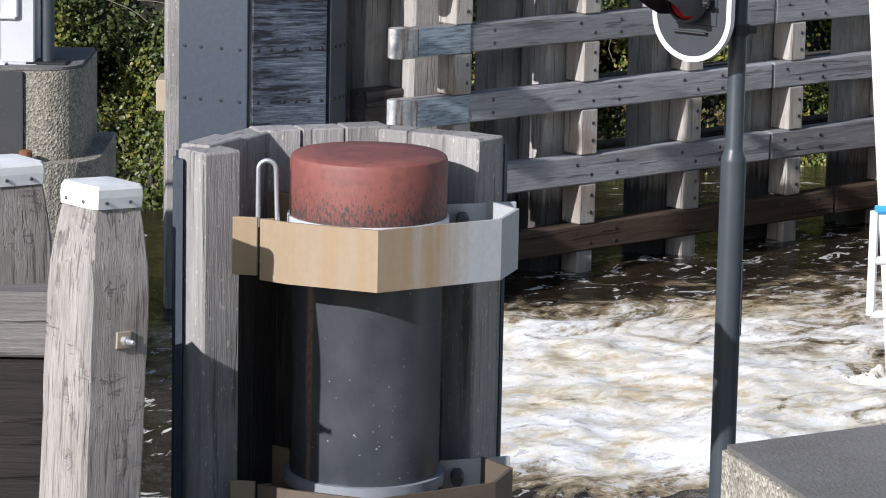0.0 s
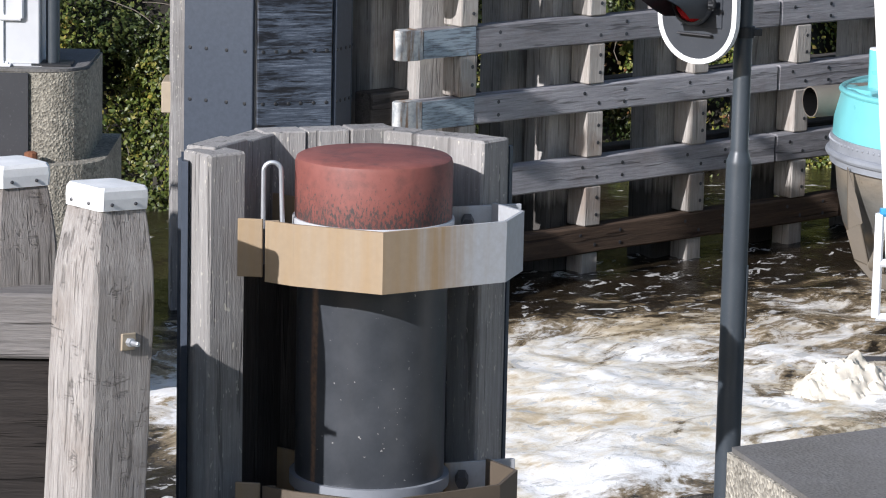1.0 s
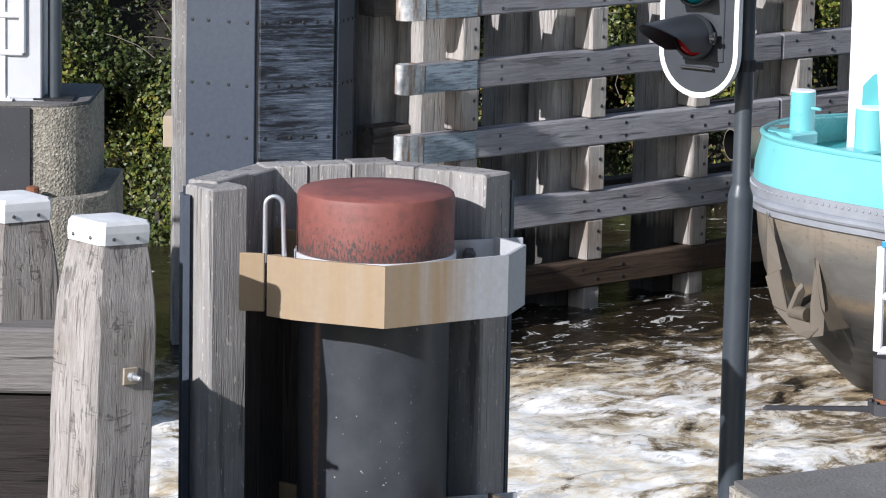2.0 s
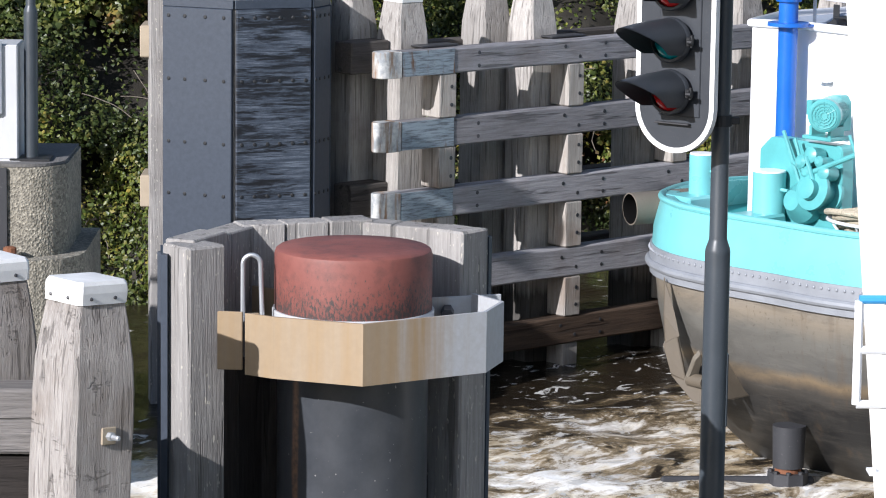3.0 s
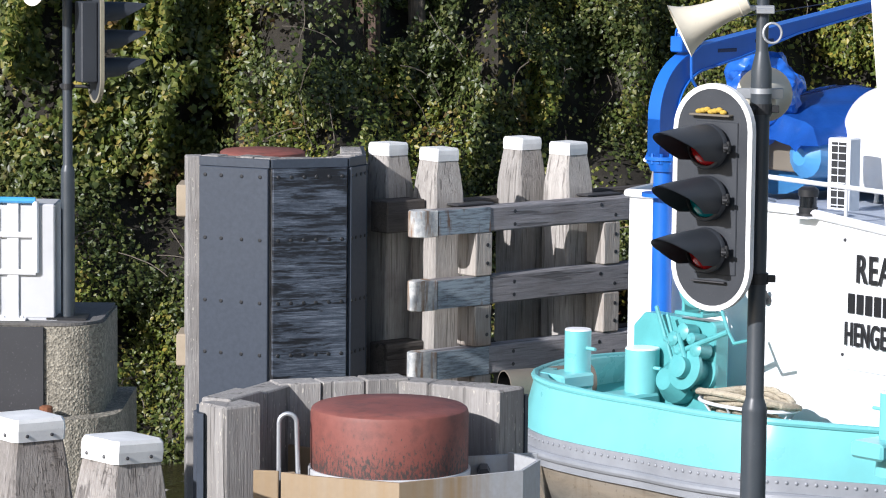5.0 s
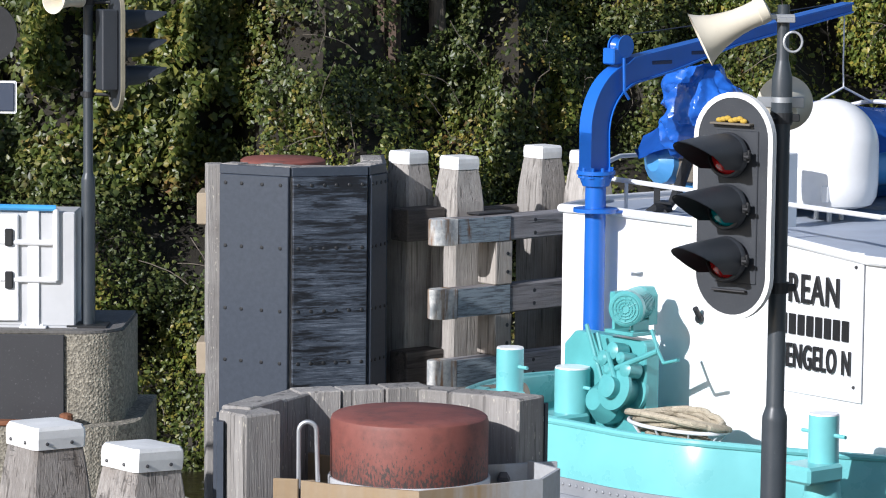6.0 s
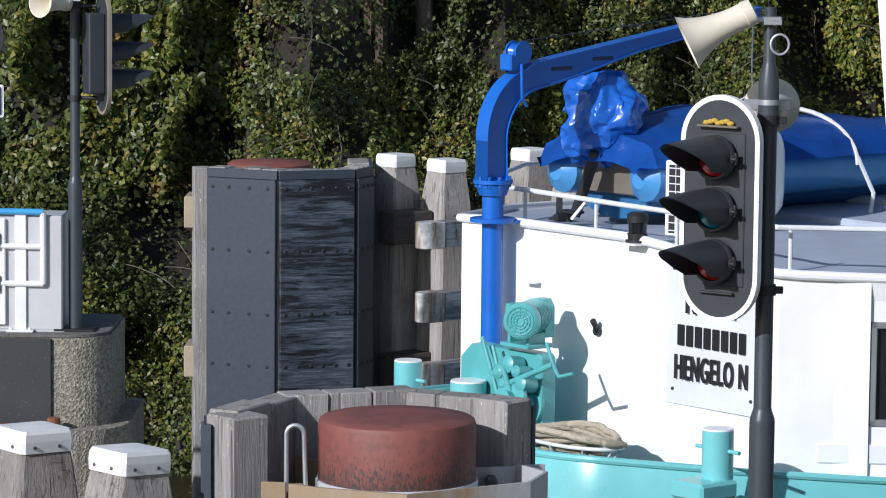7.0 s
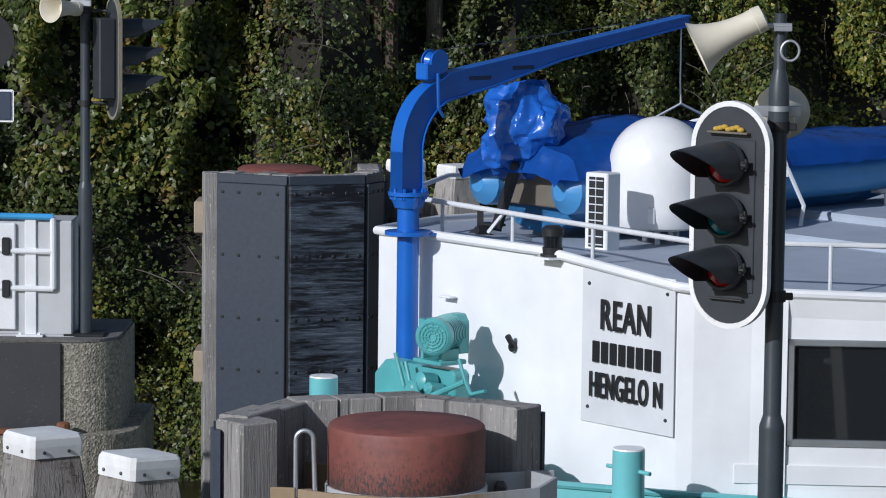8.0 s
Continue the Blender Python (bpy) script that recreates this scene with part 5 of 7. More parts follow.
def far_back():
    t = thing("tree", "tree with a grey trunk rising from the thicket", "tree", pose(-0.427, 37.5, 2.0))
    bm = bmesh.new()
    tube(bm, [(0, 0, -0.4), (0.02, 0, 1.2), (-0.03, 0, 2.4), (-0.06, 0.05, 3.6), (0.05, 0.1, 5.5), (0.0, 0.1, 8.0)], [0.13, 0.11, 0.10, 0.09, 0.08, 0.04], 12)
    for a in range(6):
        g = radians(60 * a)
        tube(bm, [(0, 0.1, 4.0 + 0.5 * a), (0.8 * math.cos(g), 0.1 + 0.8 * math.sin(g), 4.8 + 0.5 * a), (1.7 * math.cos(g), 0.1 + 1.7 * math.sin(g), 5.4 + 0.5 * a)], [0.045, 0.03, 0.012], 8)
    part("trunk", bm, M_BARK, t, smooth=True)
    rng = np.random.default_rng(5)
    k = 60
    cc = np.stack([rng.uniform(-7, 9, k), rng.uniform(36.8, 39.5, k), rng.uniform(7.4, 10.5, k)], 1)
    pts = np.concatenate([c + rng.normal(0, 0.45, (350, 3)) for c in cc])
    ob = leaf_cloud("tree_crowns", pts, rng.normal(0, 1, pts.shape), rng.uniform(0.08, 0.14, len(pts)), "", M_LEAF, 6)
    tagged(ob, "leafy tree crowns above the thicket", "tree crowns", kind="stuff")
    bm = bmesh.new()
    for i in range(9):
        box(bm, (-1.98 + 0.13 * i, 36.9, 5.0), (0.085, 0.06, 3.0), 0.004)
    box(bm, (-1.45, 36.96, 5.0), (1.2, 0.04, 3.0))
    ob = part("wall_brown", bm, M_BROWN_WALL, None)
    tagged(ob, "brown corrugated wall half hidden by shrubs", "wall", kind="structure")
    bm = bmesh.new()
    for i in range(7):
        box(bm, (2.22 + 0.12 * i, 36.4, 5.55), (0.08, 0.05, 1.4), 0.004)
    box(bm, (2.58, 36.45, 5.55), (0.9, 0.04, 1.4))
    ob = part("wall_violet", bm, M_PURPLE, None)
    tagged(ob, "violet-blue clad wall far behind the trees", "wall", kind="structure")


build_ground()
build_water()
WASH = build_wash()
SPRAY = build_splash()
near_dolphin()
far_dolphin()
near_posts()
guide_fence()
left_quay()
right_quay()
signals()
ivy_bank()
far_back()


# ---- the barge, backing along the fence; local x points aft, local y to its near side, z up from the water ----
SHIP_AT = Vector((-1.089, 24.297, 0))
SHIP_TURN = math.degrees(math.atan2(U_DIR.y, U_DIR.x))
CY = 1.65                                  # its middle line in local y
GUN = [(0.0, 0.82), (0.5, 0.81), (1.0, 0.69), (1.3, 0.47), (1.6, 0.20), (2.0, -0.20), (2.5, -0.85), (2.85, -1.5), (3.06, -2.5), (3.15, -5.0), (3.15, -12.0)]
GUN_FAR = [(0.0, 0.82), (0.5, 0.84), (1.0, 0.81), (1.3, 0.73), (1.6, 0.56), (2.0, 0.16), (2.5, -0.6), (2.8, -1.4), (2.95, -2.5), (3.1, -5.0), (3.15, -12.0)]


def half_curve(gun, inset, n):
    half = []
    pts = [Vector((x, d)) for d, x in gun]
    for i in range(len(pts) - 1):
        p0, p1, p2, p3 = pts[max(i - 1, 0)], pts[i], pts[i + 1], pts[min(i + 2, len(pts) - 1)]
        if i == 0:
            p0 = Vector((p2.x, -p2.y))
        for k in range(n):
            t = k / n
            half.append(0.5 * ((2 * p1) + (p2 - p0) * t + (2 * p0 - 5 * p1 + 4 * p2 - p3) * t * t + (3 * p1 - p0 - 3 * p2 + p3) * t ** 3))
    half.append(pts[-1])
    out = []
    for i, p in enumerate(half):
        t = (half[min(i + 1, len(half) - 1)] - half[max(i - 1, 0)]).normalized() if i else Vector((0, 1))
        out.append(p - Vector((t.y, -t.x)) * inset)
    return out


def gun_curve(inset=0.0, n=8):
    """Plan of the gunwale from the far side round the stern to the near side."""
    near = [(p.x, CY + p.y) for p in half_curve(GUN, inset, n)]
    far = [(p.x, CY - p.y) for p in half_curve(GUN_FAR, inset, n)[:0:-1]]
    return far + near


def sheer(x):
    """The stern's edge drops towards midships."""
    return -0.075 * max(0.0, min(3.0, 0.6 - x))


def ring_mesh(bm, loops, closed=False):
    vs = [[bm.verts.new(p) for p in lp] for lp in loops]
    for a, b in zip(vs, vs[1:]):
        for i in range(len(a) - 1):
            bm.faces.new((a[i], a[i + 1], b[i + 1], b[i]))
    return vs


def barge():
    s = thing("barge", "inland barge with turquoise bulwark, white deckhouse and scraped hull", "ship", pose(*SHIP_AT, 0, 0, SHIP_TURN))
    # hull below the rubbing strake
    bm = bmesh.new()
    levels = [(0.04, 1.72), (0.05, 1.50), (0.09, 1.25), (0.17, 1.0), (0.33, 0.75), (0.62, 0.50), (0.98, 0.25), (1.4, 0.0), (1.8, -0.3), (2.2, -0.9), (2.4, -1.4)]
    loops = []
    for inset, z in levels:
        k = 1 - inset / 3.1 * 0.72
        lp = []
        for x, y in gun_curve(0.0):
            xx = x - inset * 0.2 * (1 if x > -6 else 0)
            taper = 1 - (1 - k) * max(0.0, min(1.0, 1.0 + x / 7.0)) ** 1.3
            lp.append((xx - (0.35 * inset if x > -2 else 0.35 * inset * max(0, (12 + x) / 10)), CY + (y - CY) * taper, z + sheer(x) * (z > 0)))
        loops.append(lp)
    ring_mesh(bm, loops)
    part("hull", bm, M_HULL, s, "grey-brown scraped hull plates, black below", smooth=True)
    # bulwark
    bm = bmesh.new()
    ring_mesh(bm, [[(x, y, z + sheer(x)) for x, y in gun_curve(i)] for i, z in ((0.05, 1.70), (0.0, 1.74), (0.01, 1.9), (0.06, 2.10), (0.075, 2.14), (0.17, 2.14), (0.18, 2.10), (0.13, 1.95), (0.12, 1.78))])
    part("bulwark", bm, M_TEAL, s, "glossy turquoise bulwark", smooth=True)
    bm = bmesh.new()
    tube(bm, [(x, y, 2.135 + sheer(x)) for x, y in gun_curve(0.065)], 0.026, 8)
    part("gunwale_bar", bm, M_TEAL, s, smooth=True)
    # rubbing strake: flat strip, half-round bar, rivets
    bm = bmesh.new()
    ring_mesh(bm, [[(x, y, z + sheer(x)) for x, y in gun_curve(i)] for i, z in ((0.04, 1.76), (-0.015, 1.755), (-0.02, 1.70), (-0.015, 1.52), (0.05, 1.515))])
    part("rubbing_strake", bm, M_RUB, s, "worn grey steel rubbing strake", smooth=True)
    bm = bmesh.new()
    tube(bm, [(x, y, 1.61 + sheer(x)) for x, y in gun_curve(-0.02)], 0.036, 10)
    part("rubbing_bar", bm, M_RUB, s, smooth=True)
    bm = bmesh.new()
    lathe(bm, [(0.014, 0), (0.012, 0.008), (0.004, 0.012)], 8)
    rivet = mesh_of(bm)
    path = [Vector((x, y, 0)) for x, y in gun_curve(-0.018)]
    acc, count = 0.0, 0
    for a, b in zip(path, path[1:]):
        L = (b - a).length
        while acc < L and count < 280:
            p = a + (b - a) * (acc / L)
            if p.x > -2.4:
                t = (b - a).normalized()
                nrm = Vector((t.y, -t.x, 0))
                if nrm.dot(p - Vector((-2, CY, 0))) < 0:
                    nrm = -nrm
                place("rivet", rivet, M_RUB, s, m=Matrix.Translation((p.x, p.y, 1.715 + sheer(p.x))) @ nrm.to_track_quat("Z", "Y").to_matrix().to_4x4())
                count += 1
            acc += 0.07
        acc -= L
    # deck
    bm = bmesh.new()
    lp = [bm.verts.new((x, y, 1.86 + sheer(x) * 0.6)) for x, y in gun_curve(0.08)]
    bm.faces.new(lp)
    part("deck", bm, M_TEAL_DARK, s, "turquoise steel deck")
    # rudder and stock
    bm = bmesh.new()
    box(bm, (0.36, 0, -0.57), (1.2, 0.07, 1.40), 0.02, pose(0.62, 1.60, 0, 0, 0, -38))
    part("rudder", bm, M_DARK_RUBBER, s, "black rudder blade, awash")
    bm = bmesh.new()
    lathe(bm, [(0.12, 0.82), (0.13, 1.15)], 24, Matrix.Translation((0.60, 1.63, -0.61)))
    lathe(bm, [(0.16, 0.66), (0.16, 0.78)], 8, Matrix.Translation((0.60, 1.63, -0.61)))
    lathe(bm, [(0.09, 0.3), (0.09, 0.9)], 20, Matrix.Translation((0.60, 1.63, -0.61)))
    part("rudder_stock", bm, M_DARK_RUBBER, s, "black rudder stock with bolted coupling", smooth=True)
    for a in range(8):
        bm = bmesh.new()
        lathe(bm, [(0.02, 0.14), (0.02, 0.30)], 6, Matrix.Translation((0.60 + 0.135 * math.cos(radians(45 * a)), 1.63 + 0.135 * math.sin(radians(45 * a)), -0.11)))
        part("coupling_bolt", bm, M_DARK_RUBBER, s)
    bm = bmesh.new()
    lathe(bm, [(0.105, 0.78), (0.105, 0.83)], 20, Matrix.Translation((0.60, 1.63, -0.61)))
    part("stock_collar", bm, M_RUSTY, s, "rusty collar")
    # stern anchor in its pocket between two fins
    def plate(pts, thick, name, label):
        b = bmesh.new()
        p = [Vector(q) for q in pts]
        nrm = (p[1] - p[0]).cross(p[2] - p[0]).normalized() * thick
        lo = [b.verts.new(q) for q in p]
        hi = [b.verts.new(q + nrm) for q in p]
        b.faces.new(lo[::-1])
        b.faces.new(hi)
        for i in range(len(p)):
            b.faces.new((lo[i], lo[(i + 1) % len(p)], hi[(i + 1) % len(p)], hi[i]))
        bmesh.ops.bevel(b, geom=b.edges[:], offset=0.006, segments=1, affect="EDGES")
        part(name, b, M_SCALE, s, label)
    plate([(0.80, 0.41, 1.56), (0.86, 0.48, 1.27), (0.90, 0.54, 1.04), (0.86, 0.66, 1.12), (0.82, 0.55, 1.30)], 0.03, "anchor_fin", "scraped steel anchor fairing fin")
    plate([(0.90, 0.54, 1.05), (0.94, 0.68, 0.83), (0.93, 0.84, 0.80), (0.86, 0.66, 1.12)], 0.03, "pocket_plate", "scraped pocket plate")
    plate([(0.94, 0.68, 0.83), (0.95, 0.95, 0.65), (0.95, 1.09, 0.635), (0.88, 1.14, 0.72), (0.90, 0.90, 0.80)], 0.03, "pocket_floor", "rusty pocket floor")
    plate([(0.78, 0.95, 1.26), (0.90, 1.03, 0.90), (0.95, 1.08, 0.64), (0.90, 1.15, 0.66), (0.85, 1.11, 0.88)], 0.035, "anchor_fin", "scraped steel anchor fairing fin")
    plate([(0.78, 0.95, 1.26), (0.85, 1.11, 0.88), (0.88, 1.24, 0.71), (0.55, 1.22, 0.71), (0.55, 1.06, 1.0)], 0.02, "anchor_fin", "scraped steel anchor fairing fin")
    a = thing_part("anchor", s, "scraped steel stern anchor in its pocket")
    bm = bmesh.new()
    rod(bm, (0.62, 0.96, 1.02), (0.92, 0.90, 0.86), 0.03)
    part("shank", bm, M_SCALE, a, smooth=True)
    bm = bmesh.new()
    rod(bm, (0.93, 0.86, 0.82), (0.93, 1.03, 0.82), 0.055, n=14)
    part("crown", bm, M_SCALE, a, smooth=True)
    bm = bmesh.new()
    prism(bm, [(-0.05, -0.05), (0.05, -0.05), (0.035, 0.2), (0.0, 0.27), (-0.035, 0.2)], -0.025, 0.025, 0.008, pose(0.93, 0.88, 0.84, 60, 0, -20))
    part("fluke", bm, M_BARE, a)
    # exhaust pipe through the far quarter
    bm = bmesh.new()
    pm = Matrix.Translation((-0.43, -0.30, 1.965)) @ Vector((0.95, -0.28, -0.02)).to_track_quat("Z", "Y").to_matrix().to_4x4()
    lathe(bm, [(0.135, 0), (0.135, 0.75), (0.124, 0.752)], 28, pm, False)
    part("exhaust_pipe", bm, M_PIPE, s, "tan soot-blackened exhaust pipe", smooth=True)
    # inner wall and end of the pipe, near-black throughout
    bm = bmesh.new()
    lathe(bm, [(0.124, 0.751), (0.122, 0.50), (0.12, 0.05), (0.01, 0.05)], 28, pm, False)
    part("exhaust_soot", bm, M_BORE, s, "black pipe inside")
    # bollards
    for x, y, big in ((0.0, 0.02, 0.105), (0.30, 1.06, 0.132), (0.36, 3.65, 0.105)):
        b_ = thing_part("bollard", s, "turquoise bollard with a pale worn top")
        bm = bmesh.new()
        lathe(bm, [(big * 1.25, 1.86), (big, 2.10), (big, 2.43), (big * 0.99, 2.44)], 28, Matrix.Translation((x, y, 0)))
        part("drum", bm, M_TEAL, b_, smooth=True)
        bm = bmesh.new()
        lathe(bm, [(big * 0.99, 2.441), (big * 0.96, 2.452), (0.01, 2.455)], 28, Matrix.Translation((x, y, 0)))
        part("worn_top", bm, M_SHIP_WHITE, b_, "pale worn top", smooth=True)
        bm = bmesh.new()
        rod(bm, (x, y + 0.2, 2.31), (x, y - (0.2 if y > 3 else 0.0), 2.31), 0.014, n=8)
        part("pin", bm, M_TEAL, b_)
        bm = bmesh.new()
        box(bm, (x + 0.12, y, 2.06), (0.34, 0.30, 0.12), 0.02)
        part("seat_plate", bm, M_TEAL, b_)
    deckhouse(s)
    crane(s)
    winch(s)
    roof_gear(s)
    return s


M_BORE = paint("black_bore", (0.006, 0.006, 0.006), 0.95, 0, (0.012, 0.011, 0.01), 0.3, 5, 0, 0.05)
M_TEAL_DARK = paint("turquoise_deck_paint", (0.04, 0.30, 0.31), 0.5, 0, (0.1, 0.12, 0.1), 0.4, 2)


def thing_part(name, parent, label):
    ob = new(name)
    ob.parent = parent
    ob.empty_display_size = 0.1
    return tagged(ob, label)


AFT = -0.35


def house_plan(o=0.0):
    """Plan of the deckhouse walls, grown outwards by o: far side, aft wall, near quarter, near side."""
    return [(-12, -0.9 - o), (-1.7, -0.75 - o), (AFT - 0.02 + o * 0.6, 0.19 - o * 0.6), (AFT + 0.02 + o, 0.8), (AFT + 0.05 + o, 1.8), (AFT + 0.04 + o, 2.75),
            (AFT + 0.03 + o, 3.38), (AFT - 0.03 + o * 0.9, 3.47 + o * 0.5), (AFT - 0.13 + o * 0.8, 3.57 + o * 0.7), (-1.60, 4.64 + o), (-12, 4.64 + o)]


def roof_z(x, y):
    far = max(0.0, 1.0 - (y - 0.3) / 3.3)
    return 3.41 + 0.14 * min(1.0, far * 2.2) - 0.03 * max(0.0, far - 0.85) * 5 - 0.04 * max(0.0, min(1.0, (-0.5 - x) / 1.35))


def deckhouse(s):
    pl = house_plan()
    bm = bmesh.new()
    # walls, with the window's opening left in the near quarter
    A, B = Vector((pl[8][0], pl[8][1], 0)), Vector((pl[9][0], pl[9][1], 0))
    t = (B - A).normalized()
    w0, w1, wz0, wz1 = 0.47, 1.46, 2.38, 3.09
    cuts = [A, A + t * w0, A + t * w1, B]
    for i in range(len(pl) - 1):
        if i == 8:
            continue
        (x0, y0), (x1, y1) = pl[i], pl[i + 1]
        bm.faces.new([bm.verts.new(p) for p in ((x0, y0, 1.80), (x1, y1, 1.80), (x1, y1, roof_z(x1, y1) - 0.03), (x0, y0, roof_z(x0, y0) - 0.03))])
    for i in range(3):
        a, b = cuts[i], cuts[i + 1]
        ta, tb = roof_z(a.x, a.y) - 0.03, roof_z(b.x, b.y) - 0.03
        zs = [(1.80, ta, tb)] if i != 1 else [(1.80, wz0, wz0), (wz1, ta, tb)]
        for z0, za, zb in zs:
            bm.faces.new([bm.verts.new(p) for p in ((a.x, a.y, z0), (b.x, b.y, z0), (b.x, b.y, zb), (a.x, a.y, za))])
    bmesh.ops.remove_doubles(bm, verts=bm.verts, dist=0.0005)
    bmesh.ops.solidify(bm, geom=bm.faces[:], thickness=0.03)
    part("deckhouse_wall", bm, M_SHIP_WHITE, s, "glossy white deckhouse walls")
    n = Vector((t.y, -t.x, 0))
    if n.dot(A - Vector((-3, CY, 0))) < 0:
        n = -n
    def on(f, z, off=0.0):
        p = A + t * f + n * off
        return (p.x, p.y, z)
    win = thing_part("window", s, "dark glazed window in a grey metal frame")
    bm = bmesh.new()
    for (f0, z0, f1, z1) in ((w0, wz0, w1, wz0 + 0.045), (w0, wz1 - 0.045, w1, wz1), (w0, wz0, w0 + 0.05, wz1), (w1 - 0.05, wz0, w1, wz1)):
        c0, c1 = Vector(on(f0, z0, 0.012)), Vector(on(f1, z1, -0.06))
        ctr = (c0 + c1) / 2
        ang = math.degrees(math.atan2(t.y, t.x))
        box(bm, (0, 0, 0), (abs(f1 - f0), 0.075, abs(z1 - z0)), 0.006, Matrix.Translation(Vector(on((f0 + f1) / 2, (z0 + z1) / 2, -0.022))) @ Matrix.Rotation(radians(ang), 4, "Z"))
    part("window_frame", bm, M_FRAME, win)
    bm = bmesh.new()
    ang = math.degrees(math.atan2(t.y, t.x))
    box(bm, (0, 0, 0), (w1 - w0 - 0.06, 0.012, wz1 - wz0 - 0.06), 0, Matrix.Translation(Vector(on((w0 + w1) / 2, (wz0 + wz1) / 2, -0.03))) @ Matrix.Rotation(radians(ang), 4, "Z"))
    part("pane", bm, M_GLASS, win, "dark glass")
    bm = bmesh.new()
    box(bm, (0, 0, 0), (1.05, 0.012, 0.13), 0.004, Matrix.Translation(Vector(on(0.66, 2.19, 0.008))) @ Matrix.Rotation(radians(ang), 4, "Z"))
    part("wall_band", bm, M_SHIP_WHITE, s)
    # coping round the roof's edge
    bm = bmesh.new()
    path = house_plan(0.015)
    fine = []
    for (x0, y0), (x1, y1) in zip(path, path[1:]):
        for k in range(6):
            f = k / 6
            fine.append((x0 + (x1 - x0) * f, y0 + (y1 - y0) * f))
    tube(bm, [(x, y, roof_z(x, y) - 0.012) for x, y in fine], 0.034, 10)
    part("roof_coping", bm, M_SHIP_WHITE, s, smooth=True)
    bm = bmesh.new()
    inner = [bm.verts.new((x, y, roof_z(x, y) - 0.035)) for x, y in house_plan(-0.02)]
    mid = [bm.verts.new((x - 1.2, CY + (y - CY) * 0.55, 3.43)) for x, y in house_plan(-0.02)]
    for i in range(len(inner) - 1):
        bm.faces.new((inner[i], inner[i + 1], mid[i + 1], mid[i]))
    bm.faces.new(mid)
    part("roof", bm, M_ROOF, s, "blue-grey painted steel roof", smooth=True)
    bm = bmesh.new()
    box(bm, (-6.9, CY + 0.7, 3.44), (8.0, 3.6, 0.08), 0.02)
    box(bm, (-7.9, CY + 0.6, 3.50), (8.0, 3.0, 0.08), 0.02)
    part("roof_step", bm, M_ROOF, s, "raised blue-grey roof step")
    # name board; the register number is left as a bar
    nb = thing_part("name_board", s, "white name board with black raised letters")
    x0 = AFT + 0.034
    bm = bmesh.new()
    box(bm, (0, 0, 0), (0.012, 0.90, 1.05), 0.003)
    part("board", bm, M_BOARD, nb, m=pose(x0 + 0.012, 2.92, 2.94))
    for dy in (-0.38, 0.38):
        for dz in (-0.40, 0.44):
            bm = bmesh.new()
            lathe(bm, [(0.014, 0), (0.010, 0.01)], 10, Matrix.Translation((x0 + 0.018, 2.92 + dy, 2.92 + dz)) @ Matrix.Rotation(radians(90), 4, "Y"))
            part("screw", bm, M_BOLT, nb)
    for text, y, z, h, wid in (("REAN", 2.915, 3.065, 0.205, 0.475), ("HENGELO N", 2.925, 2.60, 0.17, 0.70)):
        cu = bpy.data.curves.new("letters", "FONT")
        cu.body, cu.align_x, cu.size, cu.extrude, cu.offset, cu.space_character = text, "CENTER", h / 0.70, 0.008, 0.002, 1.13
        ob = new("tmp_letters", cu)
        dg = bpy.context.evaluated_depsgraph_get()
        me = bpy.data.meshes.new_from_object(ob.evaluated_get(dg))
        bpy.data.objects.remove(ob)
        w = max(v.co.x for v in me.vertices) - min(v.co.x for v in me.vertices)
        me.materials.clear()
        place("lettering", me, M_LETTER, nb, "raised black capital letters", pose(x0 + 0.035, y, z, 90, 0, 90) @ Matrix.Diagonal((wid / w, 1, 1, 1)))
    for i in range(8):
        bm = bmesh.new()
        box(bm, (0, -0.2975 + 0.085 * i, 0), (0.016, 0.062, 0.145), 0.004)
        part("number_bar", bm, M_LETTER, nb, "plain black bar", pose(x0 + 0.028, 2.92, 2.905))
    # small fittings on the aft wall
    bm = bmesh.new()
    rod(bm, (AFT + 0.06, 1.78, 2.84), (AFT + 0.13, 1.80, 2.92), 0.022, n=12)
    lathe(bm, [(0.035, 0), (0.035, 0.02)], 12, Matrix.Translation((AFT + 0.06, 1.78, 2.84)) @ Matrix.Rotation(radians(90), 4, "Y"))
    part("air_pipe", bm, M_BLACK, s, "small black outlet", smooth=True)
    bm = bmesh.new()
    box(bm, (AFT + 0.08, 1.08, 3.12), (0.06, 0.13, 0.015), 0.004)
    part("ledge", bm, M_SHIP_WHITE, s)
    lt = thing_part("stern_lantern", s, "black stern lantern with a clear lens")
    bm = bmesh.new()
    at = Matrix.Translation((AFT + 0.06, 2.17, 0.05))
    lathe(bm, [(0.085, 3.46), (0.085, 3.475), (0.066, 3.475), (0.072, 3.52)], 16, at)
    part("base", bm, M_BLACK, lt, smooth=True)
    bm = bmesh.new()
    lathe(bm, [(0.074, 3.60), (0.076, 3.65), (0.05, 3.67)], 16, at)
    part("cap", bm, M_BLACK, lt, smooth=True)
    bm = bmesh.new()
    lathe(bm, [(0.066, 3.52), (0.066, 3.60)], 16, at)
    part("lens", bm, M_GLASS, lt, smooth=True)
    bm = bmesh.new()
    prism(bm, [(AFT - 0.05, 2.06), (AFT + 0.17, 2.09), (AFT + 0.17, 2.26), (AFT - 0.05, 2.30)], 3.495, 3.508)
    part("bracket", bm, M_SHIP_WHITE, lt)
    # handrail on the roof
    hr = thing_part("roof_rail", s, "white tubular handrail along the roof's edge")
    path = [p for p in house_plan(-0.14) if p[0] > -9]
    path = [(-7, -0.7)] + path + [(-7, 4.5)]
    bm = bmesh.new()
